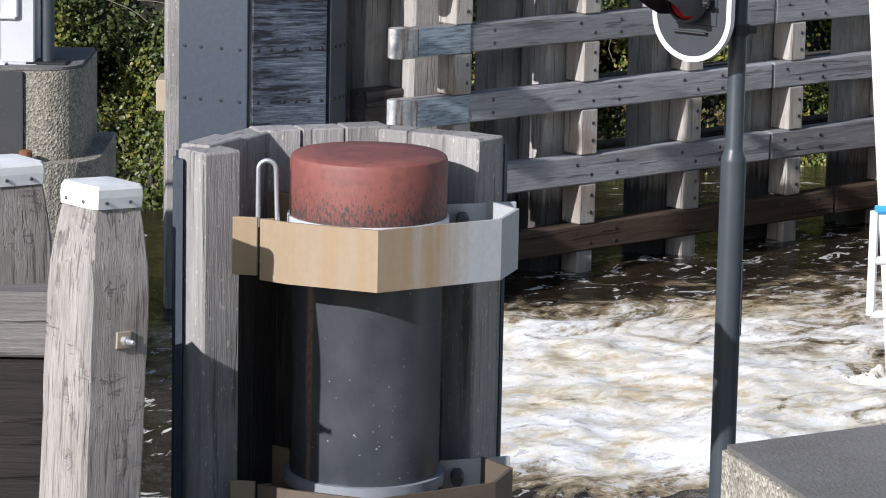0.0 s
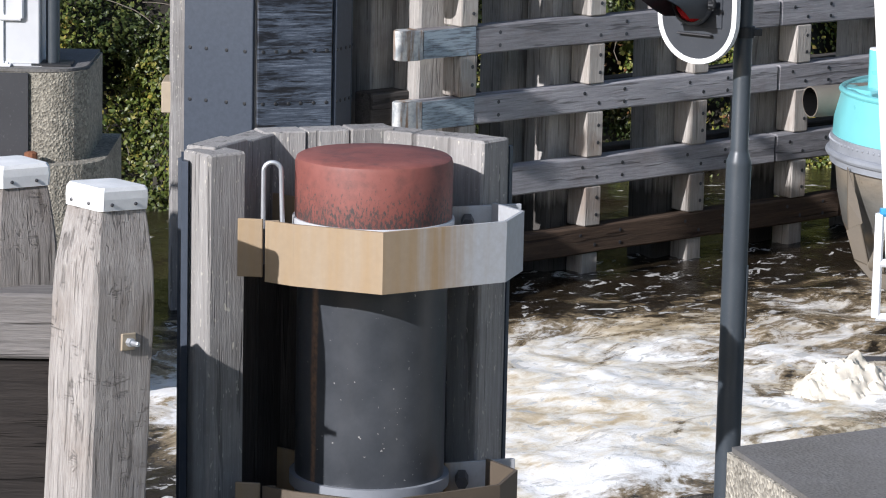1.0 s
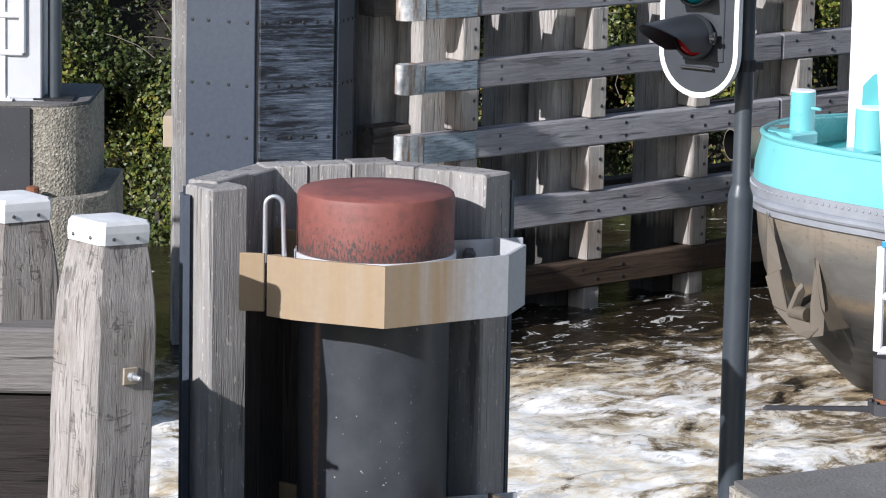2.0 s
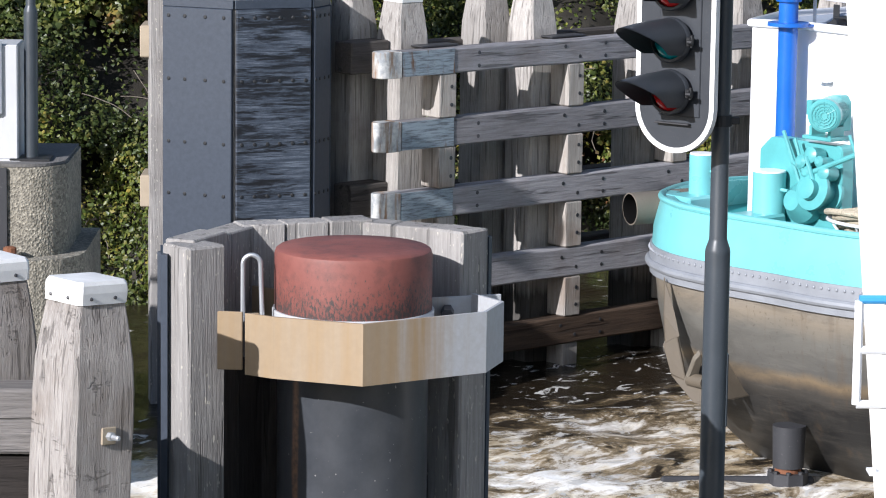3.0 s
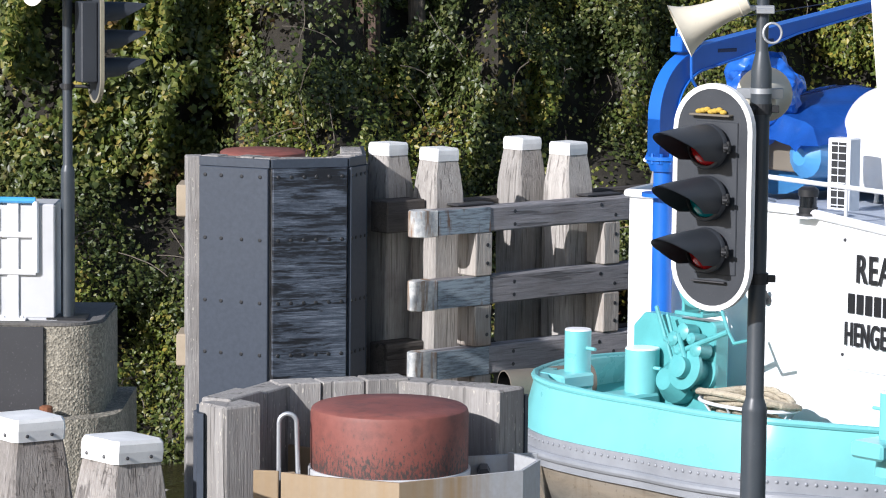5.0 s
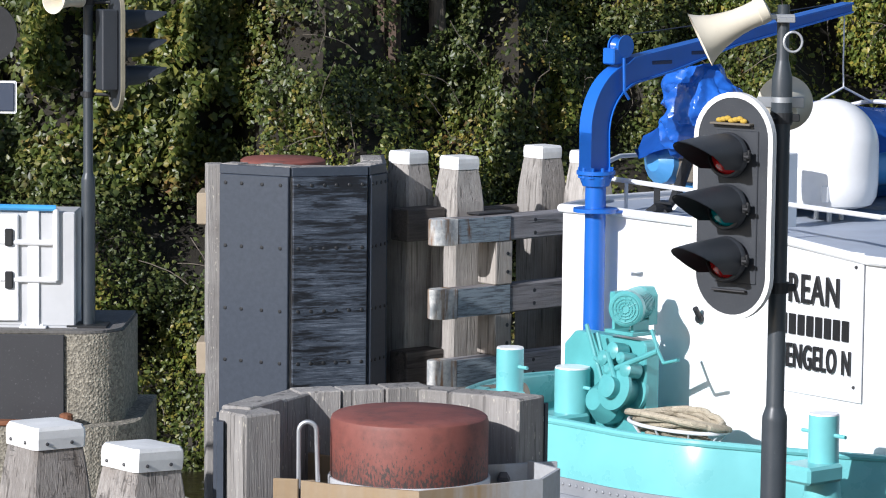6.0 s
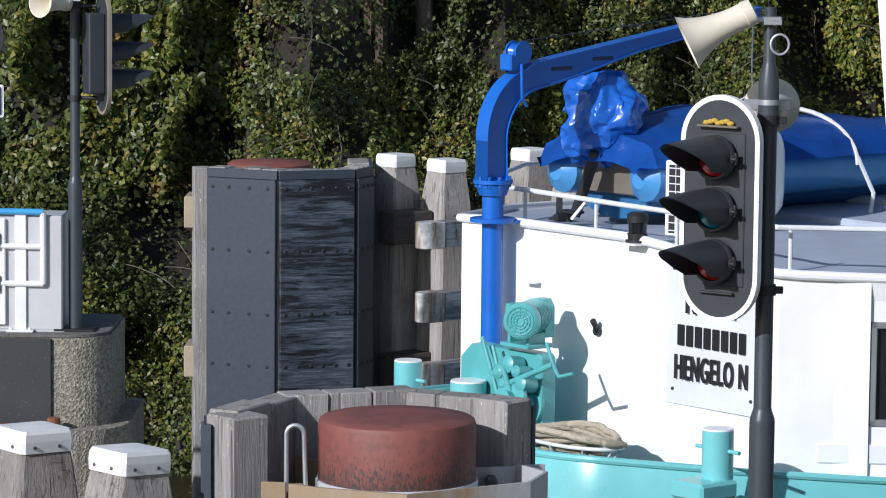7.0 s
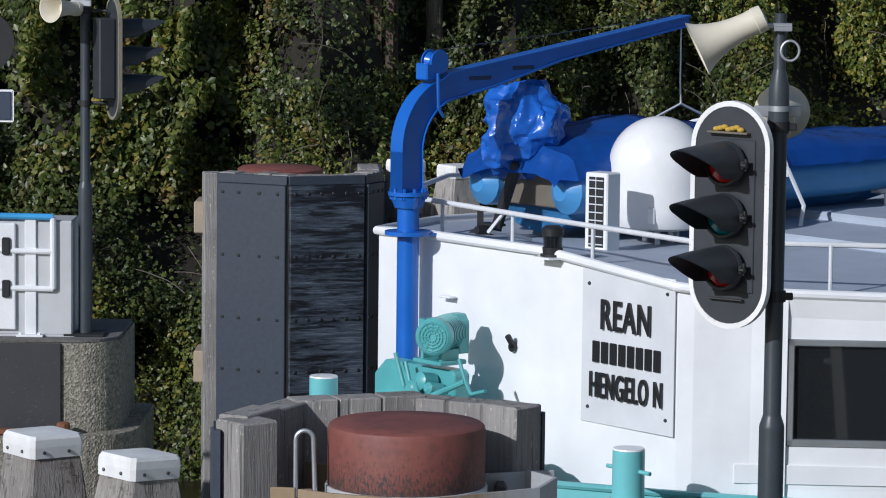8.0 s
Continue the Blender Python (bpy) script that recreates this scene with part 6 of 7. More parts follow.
    tube(bm, [(x, y, 3.70 + 0.07 * max(0, 1 - (y - 0.3) / 3.3)) for x, y in path], 0.019, 10)
    part("rail", bm, M_RAIL_GREY, hr, smooth=True)
    for x, y in ((-0.5, 0.75), (-0.47, 1.55), (-0.45, 2.4), (-0.6, 3.35), (-1.1, 4.0), (-1.9, 4.5), (-3.0, 4.5)):
        bm = bmesh.new()
        tube(bm, [(x, y, 3.38), (x, y, 3.70 + 0.07 * max(0, 1 - (y - 0.3) / 3.3))], 0.014, 8)
        part("stanchion", bm, M_RAIL_GREY, hr, smooth=True)
    bm = bmesh.new()
    tube(bm, [(-0.48, 1.45, 3.74), (-0.42, 1.35, 3.60), (-0.95, 1.2, 3.5)], 0.014, 8)
    part("brace", bm, M_RAIL_GREY, hr, smooth=True)


M_FRAME = paint("grey_metal_frame", (0.38, 0.40, 0.41), 0.35, 0.6)
M_BOARD = paint("white_board", (0.66, 0.68, 0.70), 0.35, 0, (0.6, 0.6, 0.6), 0.15, 2)
M_RAIL_GREY = paint("pale_grey_rail_paint", (0.66, 0.68, 0.70), 0.4, 0, (0.4, 0.4, 0.4), 0.3, 4)


def crane(s):
    c = thing_part("deck_crane", s, "bright blue steel deck crane with a long jib")
    x, y = -0.14, 0.80
    at = Matrix.Translation((x, y, 0))
    bm = bmesh.new()
    lathe(bm, [(0.078, 1.86), (0.078, 3.80)], 28, at)
    part("column", bm, M_BLUE, c, smooth=True)
    for z, r in ((3.84, 0.145), (3.56, 0.165)):
        bm = bmesh.new()
        lathe(bm, [(r, z - 0.014), (r, z + 0.014)], 28, at)
        if z > 3.7:
            lathe(bm, [(0.10, z - 0.1), (0.13, z - 0.02)], 24, at)
            for a in range(10):
                nut = bmesh.new()
                lathe(nut, [(0.014, z - 0.04), (0.014, z + 0.04)], 6, at @ Matrix.Rotation(radians(36 * a), 4, "Z") @ Matrix.Translation((r - 0.025, 0, 0)))
                part("flange_bolt", nut, M_BLUE, c)
        part("flange", bm, M_BLUE, c, smooth=True)
    # box-section post and knee, then the tapering jib, swung towards local -x
    jib = pose(x, y, -0.06, 0, 0, 180 + 4)
    def outline(path, half_y, name):
        bm = bmesh.new()
        loops = [[bm.verts.new((p[0], sgn * half_y, p[1])) for p in path] for sgn in (-1, 1)]
        bm.faces.new(loops[0][::-1])
        bm.faces.new(loops[1])
        n = len(path)
        for i in range(n):
            bm.faces.new((loops[0][i], loops[0][(i + 1) % n], loops[1][(i + 1) % n], loops[1][i]))
        bmesh.ops.triangulate(bm, faces=[f for f in bm.faces if len(f.verts) > 4])
        return part(name, bm, M_BLUE, c, m=jib)
    knee_out = [(0.36 - 0.48 * math.cos(radians(a)), 4.20 + 0.50 * math.sin(radians(a))) for a in range(0, 81, 2)]
    knee_in = [(0.46 - 0.38 * math.cos(radians(a)), 4.18 + 0.38 * math.sin(radians(a))) for a in range(80, -1, -2)]
    outline([(-0.115, 3.86)] + knee_out + [(0.34, 4.735), (2.90, 5.09), (2.90, 5.035), (1.5, 4.80), (0.8, 4.63)] + knee_in + [(0.09, 3.86)], 0.045, "jib_web")
    # flanges along top and bottom edges
    bm = bmesh.new()
    top = [(-0.12, 3.86)] + knee_out + [(0.34, 4.735), (2.90, 5.095)]
    low = [(0.09, 3.86)] + knee_in[::-1] + [(0.8, 4.63), (1.5, 4.80), (2.90, 5.025)]
    for path in (top, low):
        vs = [[bm.verts.new((p[0], w, p[1] + dz)) for p in path] for w, dz in ((-0.062, 0), (0.062, 0), (0.062, 0.014), (-0.062, 0.014))]
        for k in range(4):
            for i in range(len(path) - 1):
                bm.faces.new((vs[k][i], vs[k][i + 1], vs[(k + 1) % 4][i + 1], vs[(k + 1) % 4][i]))
    part("jib_flange", bm, M_BLUE, c, m=jib)
    for xs in (0.66, 1.1):
        bm = bmesh.new()
        box(bm, (xs, 0, 4.70 + (xs - 0.66) * 0.14), (0.24, 0.098, 0.045), 0.012, Matrix())
        part("slot", bm, M_SLOT, c, "dark slot in the jib", m=jib)
    bm = bmesh.new()
    for yy in (-0.05, 0.05):
        lathe(bm, [(0.085, 0), (0.085, 0.012)], 24, Matrix.Translation((0.24, yy, 4.83)) @ Matrix.Rotation(radians(90), 4, "X"))
    lathe(bm, [(0.07, -0.045), (0.05, 0), (0.07, 0.045)], 24, Matrix.Translation((0.24, 0, 4.83)) @ Matrix.Rotation(radians(90), 4, "X"))
    box(bm, (0.16, 0, 4.76), (0.1, 0.12, 0.12), 0.01)
    part("sheave", bm, M_BLUE, c, m=jib, smooth=True)
    bm = bmesh.new()
    tube(bm, [(0.2, -0.08, 4.75), (0.21, -0.08, 4.5), (0.26, -0.08, 4.44)], 0.012, 8)
    part("hook_rod", bm, M_BLUE, c, m=jib)
    bm = bmesh.new()
    tube(bm, [(0.25, 0, 4.91), (1.5, 0, 5.0), (2.7, 0, 5.10)], 0.004, 5)
    part("wire", bm, M_BOLT, c, m=jib)
    bm = bmesh.new()
    tube(bm, [(2.86, 0, 5.03), (2.86, 0, 4.6), (2.87, 0, 4.43)], 0.007, 6)
    tube(bm, [(2.60, 0, 4.34), (2.87, 0, 4.43), (3.20, -0.02, 4.30)], 0.010, 6)
    part("sling", bm, M_RAIL_GREY, c, "pale lifting sling", m=jib)
    bm = bmesh.new()
    box(bm, (AFT + 0.12, 0.8, 3.55), (0.2, 0.3, 0.02), 0.004)
    part("wall_bracket", bm, M_BLUE, c)


M_SLOT = paint("dark_blue_slot", (0.006, 0.02, 0.08), 0.5)


# darker copy of the ship's turquoise, with the winch's shade in its colour
M_WINCH = paint("turquoise_winch_shaded", (0.095, 0.37, 0.38), 0.35, 0, (0.05, 0.12, 0.12), 0.5, 6, 0.05)


def winch(s):
    w = thing_part("anchor_winch", s, "turquoise electric anchor winch with crank handle")
    w.matrix_basis = Matrix.Translation((0, -0.08, 0.15))
    bm = bmesh.new()
    pts = [(-0.50, 1.70), (0.38, 1.70), (0.38, 2.52), (0.35, 2.55), (-0.38, 2.55), (-0.50, 2.44)]
    prism(bm, pts, -0.07, 0.07, 0.01, Matrix.Translation((0.12, 1.42, 0)) @ Matrix(((0, 0, 1, 0), (1, 0, 0, 0), (0, 1, 0, 0), (0, 0, 0, 1))))
    part("gear_case", bm, M_WINCH, w)
    bm = bmesh.new()
    lathe(bm, [(0.16, 0.0), (0.16, 0.03), (0.10, 0.04), (0.10, 0.16), (0.16, 0.17), (0.16, 0.20), (0.08, 0.21), (0.08, 0.27), (0.04, 0.28)], 28, Matrix.Translation((0.18, 1.66, 2.16)) @ Matrix.Rotation(radians(75), 4, "Y"))
    part("chain_drum", bm, M_WINCH, w, smooth=True)
    bm = bmesh.new()
    lathe(bm, [(0.16, -0.2), (0.165, 0), (0.08, 0.12)], 24, Matrix.Translation((0.26, 1.45, 2.08)) @ Matrix.Rotation(radians(78), 4, "Y"))
    part("brake_drum", bm, M_WINCH, w, smooth=True)
    mo = part_motor(w)
    bm = bmesh.new()
    box(bm, (0.16, 1.60, 2.60), (0.24, 0.30, 0.03), 0.006)
    for dy in (-0.14, 0.14):
        box(bm, (0.16, 1.60 + dy * 0.7, 2.65), (0.16, 0.03, 0.08), 0.004)
    part("motor_base", bm, M_WINCH, w)
    for i, (p0, p1, r) in enumerate((((0.32, 1.50, 2.20), (0.26, 1.24, 2.62), 0.016), ((0.34, 1.56, 2.28), (0.30, 1.40, 2.58), 0.014), ((0.34, 1.62, 2.34), (0.30, 2.04, 2.52), 0.022), ((0.30, 2.04, 2.52), (0.28, 1.95, 2.66), 0.013), ((0.30, 2.04, 2.52), (0.3, 2.10, 2.44), 0.013), ((0.3, 2.10, 2.44), (0.3, 2.25, 2.48), 0.013), ((0.36, 1.70, 2.2), (0.36, 1.58, 2.46), 0.02), ((0.32, 1.40, 2.40), (0.32, 1.62, 2.30), 0.018))):
        bm = bmesh.new()
        rod(bm, p0, p1, r, n=10)
        part("lever", bm, M_WINCH, w, smooth=True)
    for y, z, r in ((1.60, 2.46, 0.065), (1.50, 2.40, 0.055), (1.69, 2.42, 0.045), (1.56, 2.32, 0.05), (1.74, 2.34, 0.06)):
        bm = bmesh.new()
        lathe(bm, [(r, -0.04), (r, 0.08), (r * 0.5, 0.1)], 16, Matrix.Translation((0.26, y, z)) @ Matrix.Rotation(radians(80), 4, "Y"))
        part("gear", bm, M_WINCH, w, smooth=True)
    # rope in its bowl
    rb = thing_part("rope_bowl", s, "shallow grey hoop with a coiled pale mooring rope")
    c0 = Vector((0.32, 2.20, 2.11))
    bm = bmesh.new()
    tube(bm, [(c0.x + 0.23 * math.cos(a), c0.y + 0.45 * math.sin(a), c0.z + 0.06) for a in [2 * math.pi * i / 40 for i in range(41)]], 0.014, 8)
    for a in range(0, 360, 40):
        tube(bm, [(c0.x + 0.23 * math.cos(radians(a)), c0.y + 0.45 * math.sin(radians(a)), c0.z + 0.06), (c0.x + 0.12 * math.cos(radians(a)), c0.y + 0.3 * math.sin(radians(a)), c0.z - 0.12)], 0.008, 6)
    tube(bm, [(c0.x, c0.y, c0.z - 0.12), (c0.x, c0.y, 1.86)], 0.03, 8)
    part("hoop", bm, M_RAIL_GREY, rb, smooth=True)
    rng = random.Random(3)
    for k in range(9):
        bm = bmesh.new()
        ph = rng.uniform(0, 6)
        path = []
        for i in range(34):
            a = 2 * math.pi * i / 30 + ph
            q = 0.55 + 0.32 * math.sin(a * 1.0 + k) * 0.5 + 0.05 * k
            path.append((c0.x + 0.21 * q * math.cos(a) + 0.02 * rng.uniform(-1, 1), c0.y + 0.45 * q * math.sin(a), c0.z - 0.02 + 0.018 * k + 0.03 * math.sin(2 * a + k)))
        tube(bm, path, 0.024, 8)
        part("rope_coil", bm, M_ROPE, rb, smooth=True)


def part_motor(w):
    bm = bmesh.new()
    m = Matrix.Translation((0.12, 1.60, 2.79)) @ Vector((0.86, 0.5, 0.0)).to_track_quat("Z", "Y").to_matrix().to_4x4() @ Matrix.Scale(1.12, 4)
    prof = [(0.065, -0.12), (0.10, -0.11)]
    for i in range(8):
        z = -0.10 + 0.028 * i
        prof += [(0.112, z), (0.112, z + 0.012), (0.10, z + 0.014), (0.10, z + 0.026)]
    prof += [(0.116, 0.14), (0.116, 0.20), (0.10, 0.212)]
    lathe(bm, prof, 30, m)
    mo = part("motor", bm, M_WINCH, w, "finned turquoise electric motor", smooth=True)
    bm = bmesh.new()
    for r in (0.025, 0.045, 0.065, 0.088):
        tube(bm, [m @ Vector((r * math.cos(a), r * math.sin(a), 0.214)) for a in [2 * math.pi * i / 24 for i in range(25)]], 0.006, 5)
    for a in range(0, 360, 30):
        tube(bm, [m @ Vector((0.02 * math.cos(radians(a)), 0.02 * math.sin(radians(a)), 0.214)), m @ Vector((0.095 * math.cos(radians(a)), 0.095 * math.sin(radians(a)), 0.214))], 0.005, 5)
    part("fan_grille", bm, M_WINCH, mo)
    bm = bmesh.new()
    box(bm, (0.14, 1.45, 2.82), (0.14, 0.06, 0.12), 0.01)
    part("terminal_box", bm, M_WINCH, mo)
    bm = bmesh.new()
    rounded = [(0.0, 2.62), (0.18, 2.62), (0.18, 2.84), (0.14, 2.895), (0.05, 2.895), (0.0, 2.84)]
    prism(bm, rounded, -0.05, 0.05, 0.008, Matrix.Translation((-0.02, 1.47, 0.02)) @ Matrix(((0, 0, 1, 0), (1, 0, 0, 0), (0, 1, 0, 0), (0, 0, 0, 1))))
    part("gearbox", bm, M_WINCH, mo)
    return mo


def roof_gear(s):
    # satellite dome
    d = thing_part("satellite_dome", s, "glossy white satellite dome on a short stand")
    at = Matrix.Translation((-2.0, 1.42, 0))
    bm = bmesh.new()
    prof = [(0.02, 3.535), (0.27, 3.54), (0.325, 3.56), (0.36, 3.62), (0.37, 3.72), (0.37, 3.96)] + [(0.37 * math.cos(radians(a)), 3.99 + 0.37 * math.sin(radians(a))) for a in range(6, 90, 7)] + [(0.004, 4.36)]
    lathe(bm, prof, 48, at)
    part("dome", bm, M_DOME, d, smooth=True)
    bm = bmesh.new()
    for i, w_ in enumerate((0.02, 0.06, 0.035, 0.06, 0.02, 0.02, 0.02)):
        a = radians(-62 + 9.5 * i)
        box(bm, (0.368, 0, 3.79), (0.008, w_, 0.10 if i not in (1, 3) else 0.075), 0.001, at @ Matrix.Rotation(a, 4, "Z"))
    part("blue_mark", bm, M_MARK_BLUE, d, "plain dark blue mark")
    bm = bmesh.new()
    box(bm, (0.36, 0, 3.66), (0.04, 0.06, 0.13), 0.01, at @ Matrix.Rotation(radians(38), 4, "Z"))
    part("catch", bm, M_DOME, d)
    bm = bmesh.new()
    box(bm, (0.36, 0, 3.66), (0.04, 0.06, 0.13), 0.01, at @ Matrix.Rotation(radians(-75), 4, "Z"))
    part("catch", bm, M_DOME, d)
    bm = bmesh.new()
    for a in (45, 165, 285):
        rod(bm, (-2.0 + 0.12 * math.cos(radians(a)), 1.42 + 0.12 * math.sin(radians(a)), 3.35), (-2.0 + 0.1 * math.cos(radians(a)), 1.42 + 0.1 * math.sin(radians(a)), 3.56), 0.02, n=8)
    part("stand", bm, M_RAIL_GREY, d)
    bm = bmesh.new()
    box(bm, (-2, 1.42, 3.545), (0.34, 0.34, 0.02), 0.003)
    part("base_plate", bm, M_BLACK, d)
    # cool-air unit
    a = thing_part("air_conditioner", s, "white outdoor air conditioner with a dark grille")
    at = pose(-1.25, 1.63, 3.40, 0, 0, 100)
    bm = bmesh.new()
    box(bm, (0, 0, 0.30), (0.20, 0.16, 0.60), 0.01)
    part("case", bm, M_SHIP_WHITE, a, m=at)
    bm = bmesh.new()
    box(bm, (0.005, -0.082, 0.32), (0.13, 0.01, 0.50), 0.002)
    part("grille_back", bm, M_BLACK, a, m=at)
    for i in range(9):
        bm = bmesh.new()
        box(bm, (0.005, -0.09, 0.09 + 0.057 * i), (0.13, 0.01, 0.008), 0.001)
        part("grille_bar", bm, M_RAIL_GREY, a, m=at)
    bm = bmesh.new()
    rod(bm, (0.005, -0.092, 0.07), (0.005, -0.092, 0.57), 0.004, n=5)
    part("grille_bar", bm, M_RAIL_GREY, a, m=at)
    # dinghy under its cover
    g = thing_part("dinghy", s, "blue rubber dinghy under a blue tarpaulin on the roof")
    L = 4.6
    at = pose(-1.53, 0.62, 3.62, 0, 0, 0)
    bm = bmesh.new()
    secs = []
    for i in range(15):
        f = i / 14
        x = -L * f
        half = 0.56 * (1 - max(0, f - 0.62) ** 2 * 5.2)
        depth = 0.47 * (1 - 0.9 * (max(0, f - 0.6) / 0.4) ** 2)
        lp = []
        for a_ in range(0, 181, 15):
            q = radians(180 + a_)
            lp.append((x, half * math.cos(q), 0.32 + depth * math.sin(q)))
        secs.append(lp)
    vs = ring_mesh(bm, secs)
    bm.faces.new(vs[0])
    bmesh.ops.solidify(bm, geom=bm.faces[:], thickness=0.02)
    part("hull", bm, M_DINGHY, g, "mid-blue dinghy hull", m=at, smooth=True)
    for sy in (-1, 1):
        bm = bmesh.new()
        path, rad = [], []
        for i in range(18):
            f = i / 17
            half = 0.46 * (1 - max(0, f - 0.6) ** 2 * 5.4)
            path.append((0.20 - (0.0, 0.07)[i] if i < 2 else 0.18 - (L + 0.1) * f, sy * half, 0.19 + 0.25 * max(0, f - 0.55) ** 1.5))
            rad.append((0.20 - 0.04 * f) * (0.35, 0.86, 1.0)[min(i, 2)])
        tube(bm, path, rad, 14)
        part("side_tube", bm, M_DINGHY, g, "inflated blue side tube", m=at, smooth=True)
    bm = bmesh.new()
    n1, n2 = 40, 22
    secs = []
    for i in range(n1 + 1):
        f = i / n1
        x = 0.30 - (L + 0.33) * f
        half = (0.60 + 0.16 * math.sqrt(min(1, f * 8))) * (1 - max(0, f - 0.62) ** 2 * 4.6)
        base = 0.35 + 0.04 * max(0, f - 0.3)
        ridge = float(np.interp(f, [0, 0.06, 0.13, 0.22, 0.40, 0.7, 1.0], [0.12, 0.19, 0.26, 0.32, 0.21, 0.10, 0.05]))
        lp = []
        for k in range(n2 + 1):
            u = -1 + 2 * k / n2
            z = base + ridge * (1 - abs(u) ** 2.2) + 0.02
            p = Vector((x, half * u * (1 - 0.06 * u * u), z))
            p.z += 0.02 * abs(noise.noise(Vector((x * 9, u * 2.0, 3))))
            p += noise.noise_vector(Vector((x * 2.2, u * 3.0, 2))) * 0.035 + noise.noise_vector(Vector((x * 6, u * 5, 5))) * 0.014
            if i == 0:
                p.z -= 0.17
            if k in (0, n2):
                p.z = base - 0.06 + 0.025 * noise.noise(Vector((x * 7, u, 0)))
            lp.append(p)
        secs.append(lp)
    vs = ring_mesh(bm, secs)
    bmesh.ops.solidify(bm, geom=bm.faces[:], thickness=0.012)
    part("cover", bm, M_TARP, g, "creased bright blue tarpaulin", m=at, smooth=True)
    # wrapped outboard motor at the stern
    o = part_outboard(g, at)
    bm = bmesh.new()
    for x in (-0.9, -3.2):
        for sy in (-0.55, 0.55):
            rod(bm, (x, sy, -0.28), (x, sy, 0.05), 0.022, n=8)
        rod(bm, (x, -0.65, 0.03), (x, 0.65, 0.03), 0.025, n=8)
    part("cradle", bm, M_RAIL_GREY, g, "grey tube cradle", m=at)
    bm = bmesh.new()
    for x in (-1.9,):
        pts = [(x, 0.72 * math.cos(a), 0.22 + 0.40 * math.sin(a)) for a in [math.pi * i / 20 for i in range(21)]]
        tube(bm, pts, 0.018, 6)
        tube(bm, [(x, 0.72, 0.28), (x - 0.1, 0.8, 0.0), (x + 0.05, 0.9, -0.2)], 0.018, 6)
    part("lashing", bm, M_RAIL_GREY, g, "pale lashing rope", m=at)
    # posts of the roof further on
    bm = bmesh.new()
    rod(bm, (-3.05, 3.3, 3.4), (-3.05, 3.3, 3.95), 0.045, n=14)
    part("roof_post", bm, M_RAIL_GREY, s, "stout white roof post", smooth=True)
    bm = bmesh.new()
    tube(bm, [(-3.05, 3.3, 3.88), (-4.5, 3.9, 3.88), (-8, 3.9, 3.88)], 0.02, 8)
    part("roof_hand_bar", bm, M_RAIL_GREY, s, smooth=True)


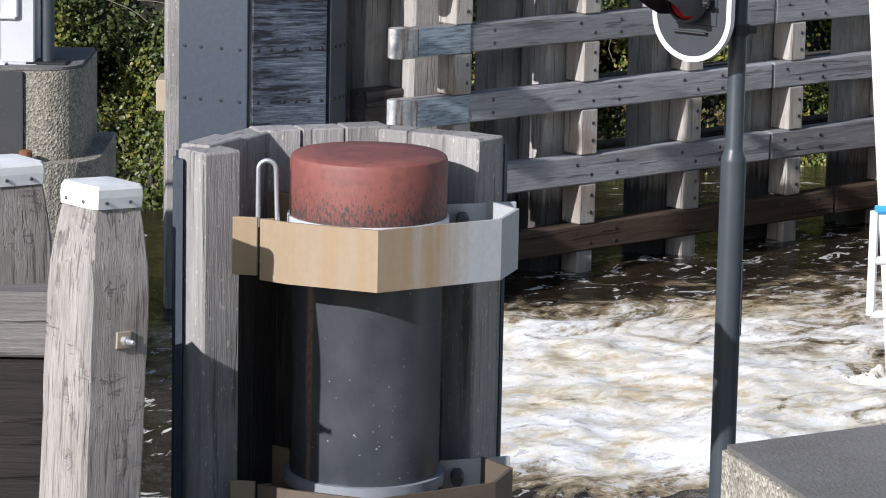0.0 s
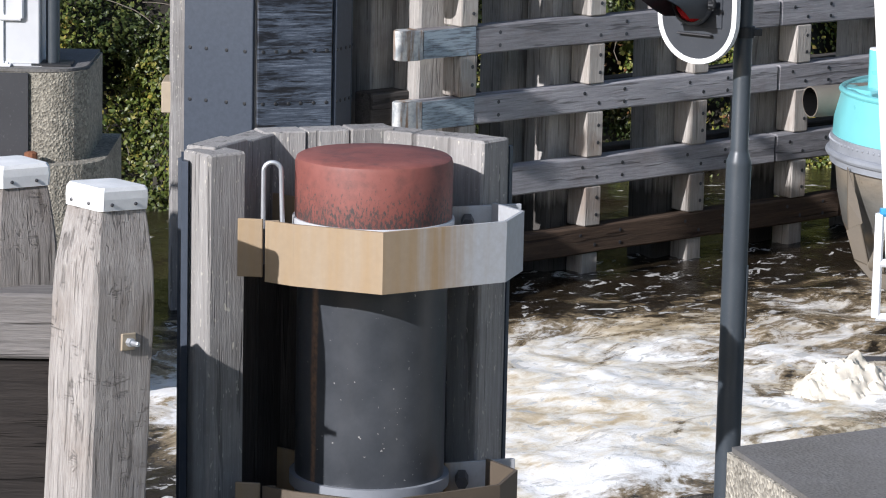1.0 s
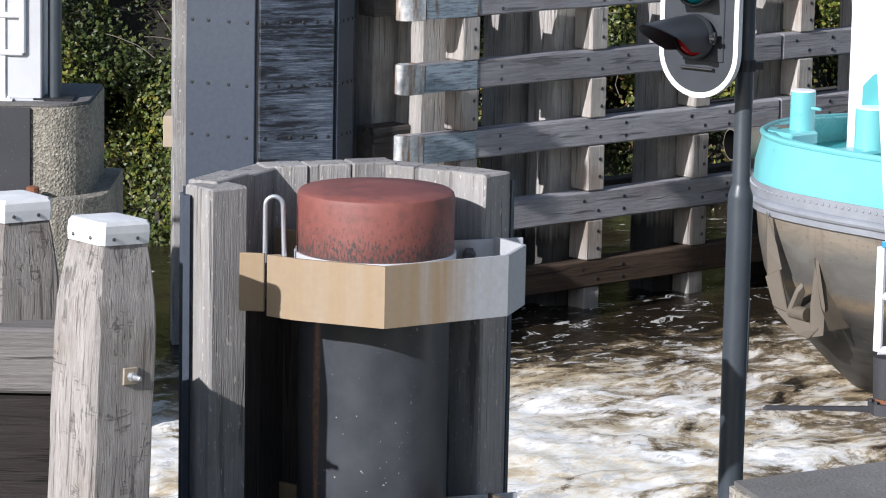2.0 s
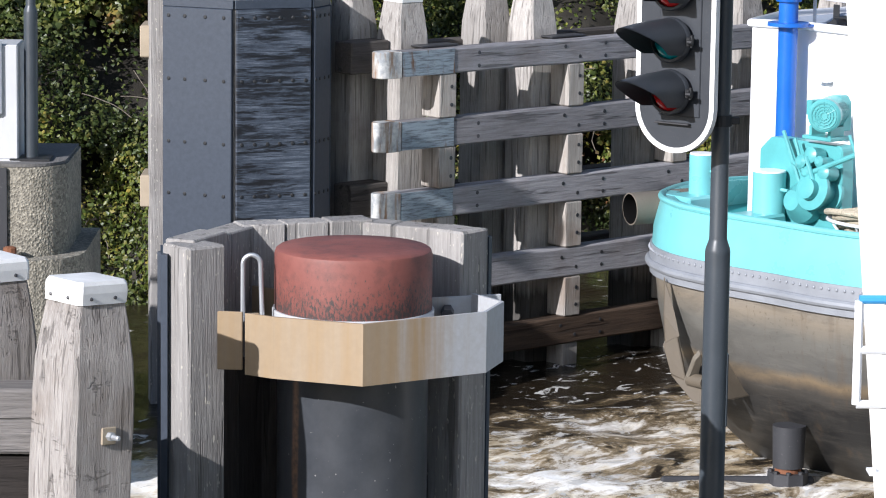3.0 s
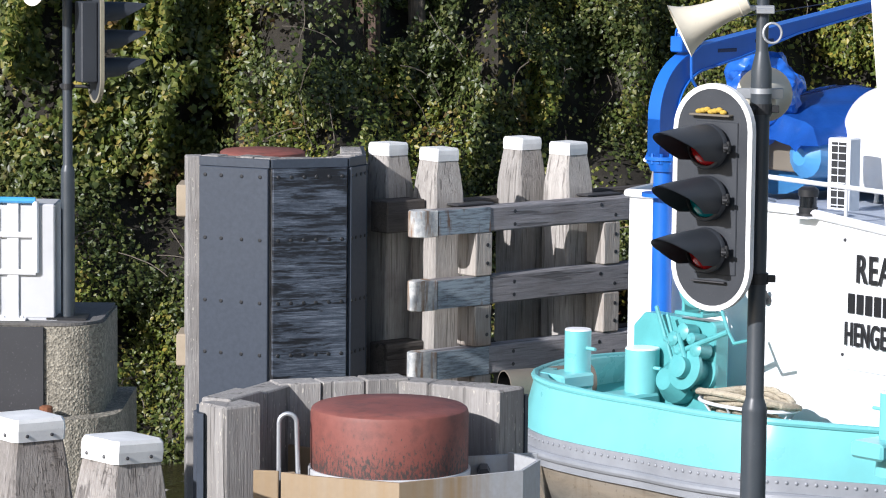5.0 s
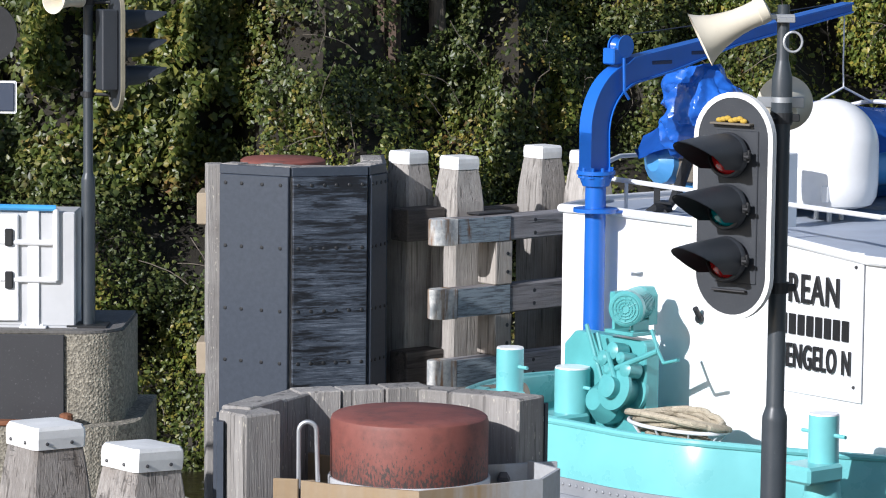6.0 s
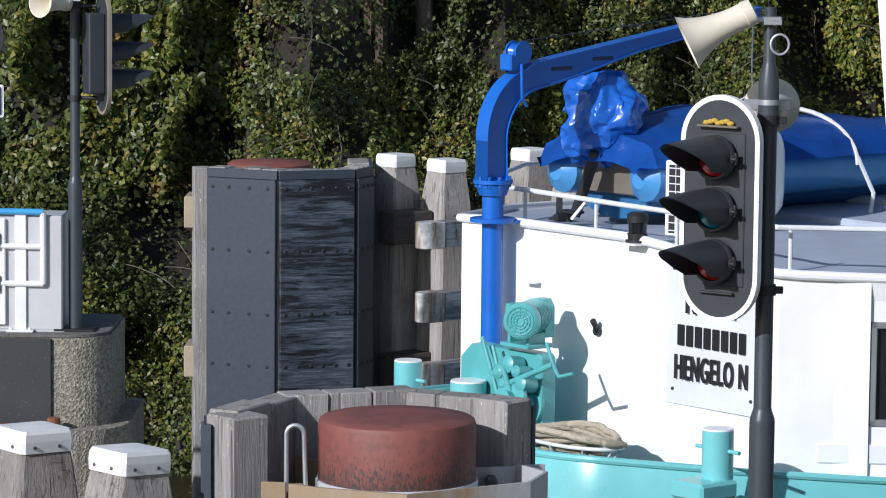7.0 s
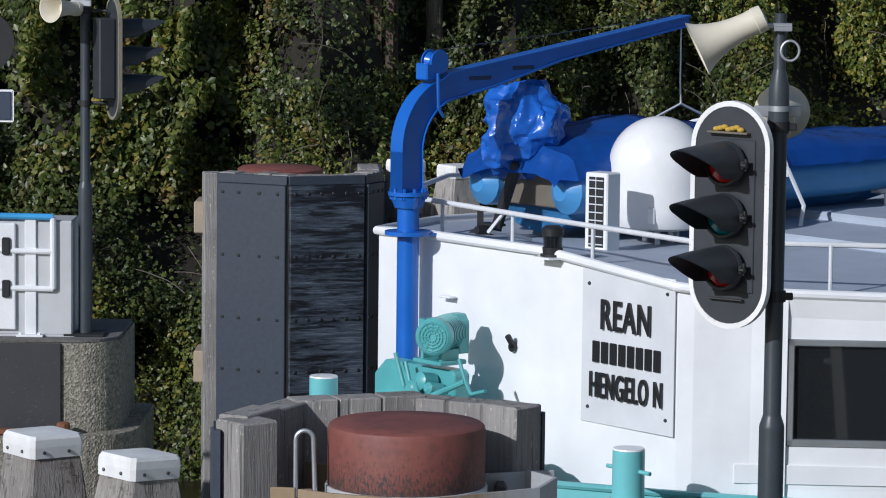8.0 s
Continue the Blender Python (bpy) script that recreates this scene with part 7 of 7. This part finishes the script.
def part_outboard(g, at):
    bm = bmesh.new()
    bmesh.ops.create_icosphere(bm, subdivisions=2, radius=1)
    rng = random.Random(11)
    # an angular bag: sharp folds between slack facets, tied in below
    for v in bm.verts:
        c = v.co.copy()
        box_up = 0.88 / max(abs(c.x), abs(c.y), abs(c.z)) ** 0.62
        c *= box_up
        wide = 1.0 - 0.50 * max(0, -c.z - 0.1)
        k = 1.0 + rng.choice((-0.26, -0.12, -0.02, 0.04, 0.06))
        v.co = Vector((c.x * 0.34 * wide * k + 0.06 * max(0, -c.z), c.y * 0.36 * wide * k - 0.10 * max(0, -c.z), c.z * 0.40 * (1 + rng.uniform(-0.05, 0.03))))
    bmesh.ops.subdivide_edges(bm, edges=bm.edges[:], cuts=3, use_grid_fill=True)
    for i in range(2):
        bmesh.ops.smooth_vert(bm, verts=bm.verts, factor=0.45, use_axis_x=True, use_axis_y=True, use_axis_z=True)
    bmesh.ops.subdivide_edges(bm, edges=bm.edges[:], cuts=2, use_grid_fill=True)
    bm.normal_update()
    shift = []
    for v in bm.verts:
        q = v.co * 4.2 + Vector((3, 1, 7))
        q += 0.55 * noise.noise_vector(v.co * 3.0)
        near, _ = noise.voronoi(q)
        fold = min(near[1] - near[0], 0.55)
        near2, _ = noise.voronoi(q * 2.3 + Vector((9, 0, 0)))
        small = min(near2[1] - near2[0], 0.5)
        drape = abs(noise.noise(Vector((v.co.x * 7, v.co.y * 7, v.co.z * 1.6))))
        shift.append(v.co + v.normal * (0.055 - 0.13 * fold - 0.03 * small - 0.05 * drape))
    for v, q in zip(bm.verts, shift):
        v.co = q
    bmesh.ops.transform(bm, matrix=Matrix.Translation((0.10, -0.02, 0.60)), verts=bm.verts)
    part("motor_cover", bm, M_TARP, g, "outboard motor wrapped in creased blue tarpaulin", m=at, smooth=True)
    bm = bmesh.new()
    box(bm, (0.26, -0.1, 0.10), (0.07, 0.09, 0.55), 0.02, Matrix.Rotation(radians(-24), 4, "X"))
    box(bm, (0.26, -0.22, -0.10), (0.12, 0.20, 0.02), 0.006)
    for a in (0, 120, 240):
        box(bm, (0, 0, 0.08), (0.012, 0.07, 0.13), 0.005, Matrix.Translation((0.30, -0.30, -0.14)) @ Matrix.Rotation(radians(a), 4, "X"))
    lathe(bm, [(0.035, -0.12), (0.045, 0), (0.03, 0.1)], 12, Matrix.Translation((0.28, -0.25, -0.14)) @ Matrix.Rotation(radians(90), 4, "Y"))
    part("motor_leg", bm, M_BLACK, g, "black outboard leg and propeller", m=at)
    bm = bmesh.new()
    box(bm, (0.05, 0.05, 0.22), (0.06, 0.75, 0.34), 0.01)
    part("transom", bm, M_BARE, g, "grey-brown transom board", m=at)


BARGE = barge()


# ---- what moves ----
def motions():
    way = [(0.0, -7.34), (0.5, -6.85), (1.0, -6.36), (2.5, -4.91), (3.0, -4.465), (3.5, -4.02), (4.0, -3.57), (4.5, -3.12), (5.0, -2.69), (6.5, -1.325), (7.0, -0.89), (7.5, -0.44), (8.0, 0.0)]
    walk(BARGE, [(t, pose(*(SHIP_AT + U_DIR * d), 0, 0, SHIP_TURN)) for t, d in way])
    start = Vector((1.9, 27.3, 0))
    walk(WASH, [(t, pose(*(start + U_DIR * (1.15 * t)), 0, 0, FLOW)) for t in (0.0, 2.0, 4.0, 6.0, 8.0)])
    rise = [(0.0, -0.28), (0.2, -0.13), (0.6, -0.07), (1.0, -0.10), (1.5, -0.38), (2.2, -0.9), (8.0, -0.95)]
    walk(SPRAY, [(t, pose(3.62 - 0.25 * t, 26.0 - 0.22 * t, h, 0, 0, 20)) for t, h in rise])


motions()
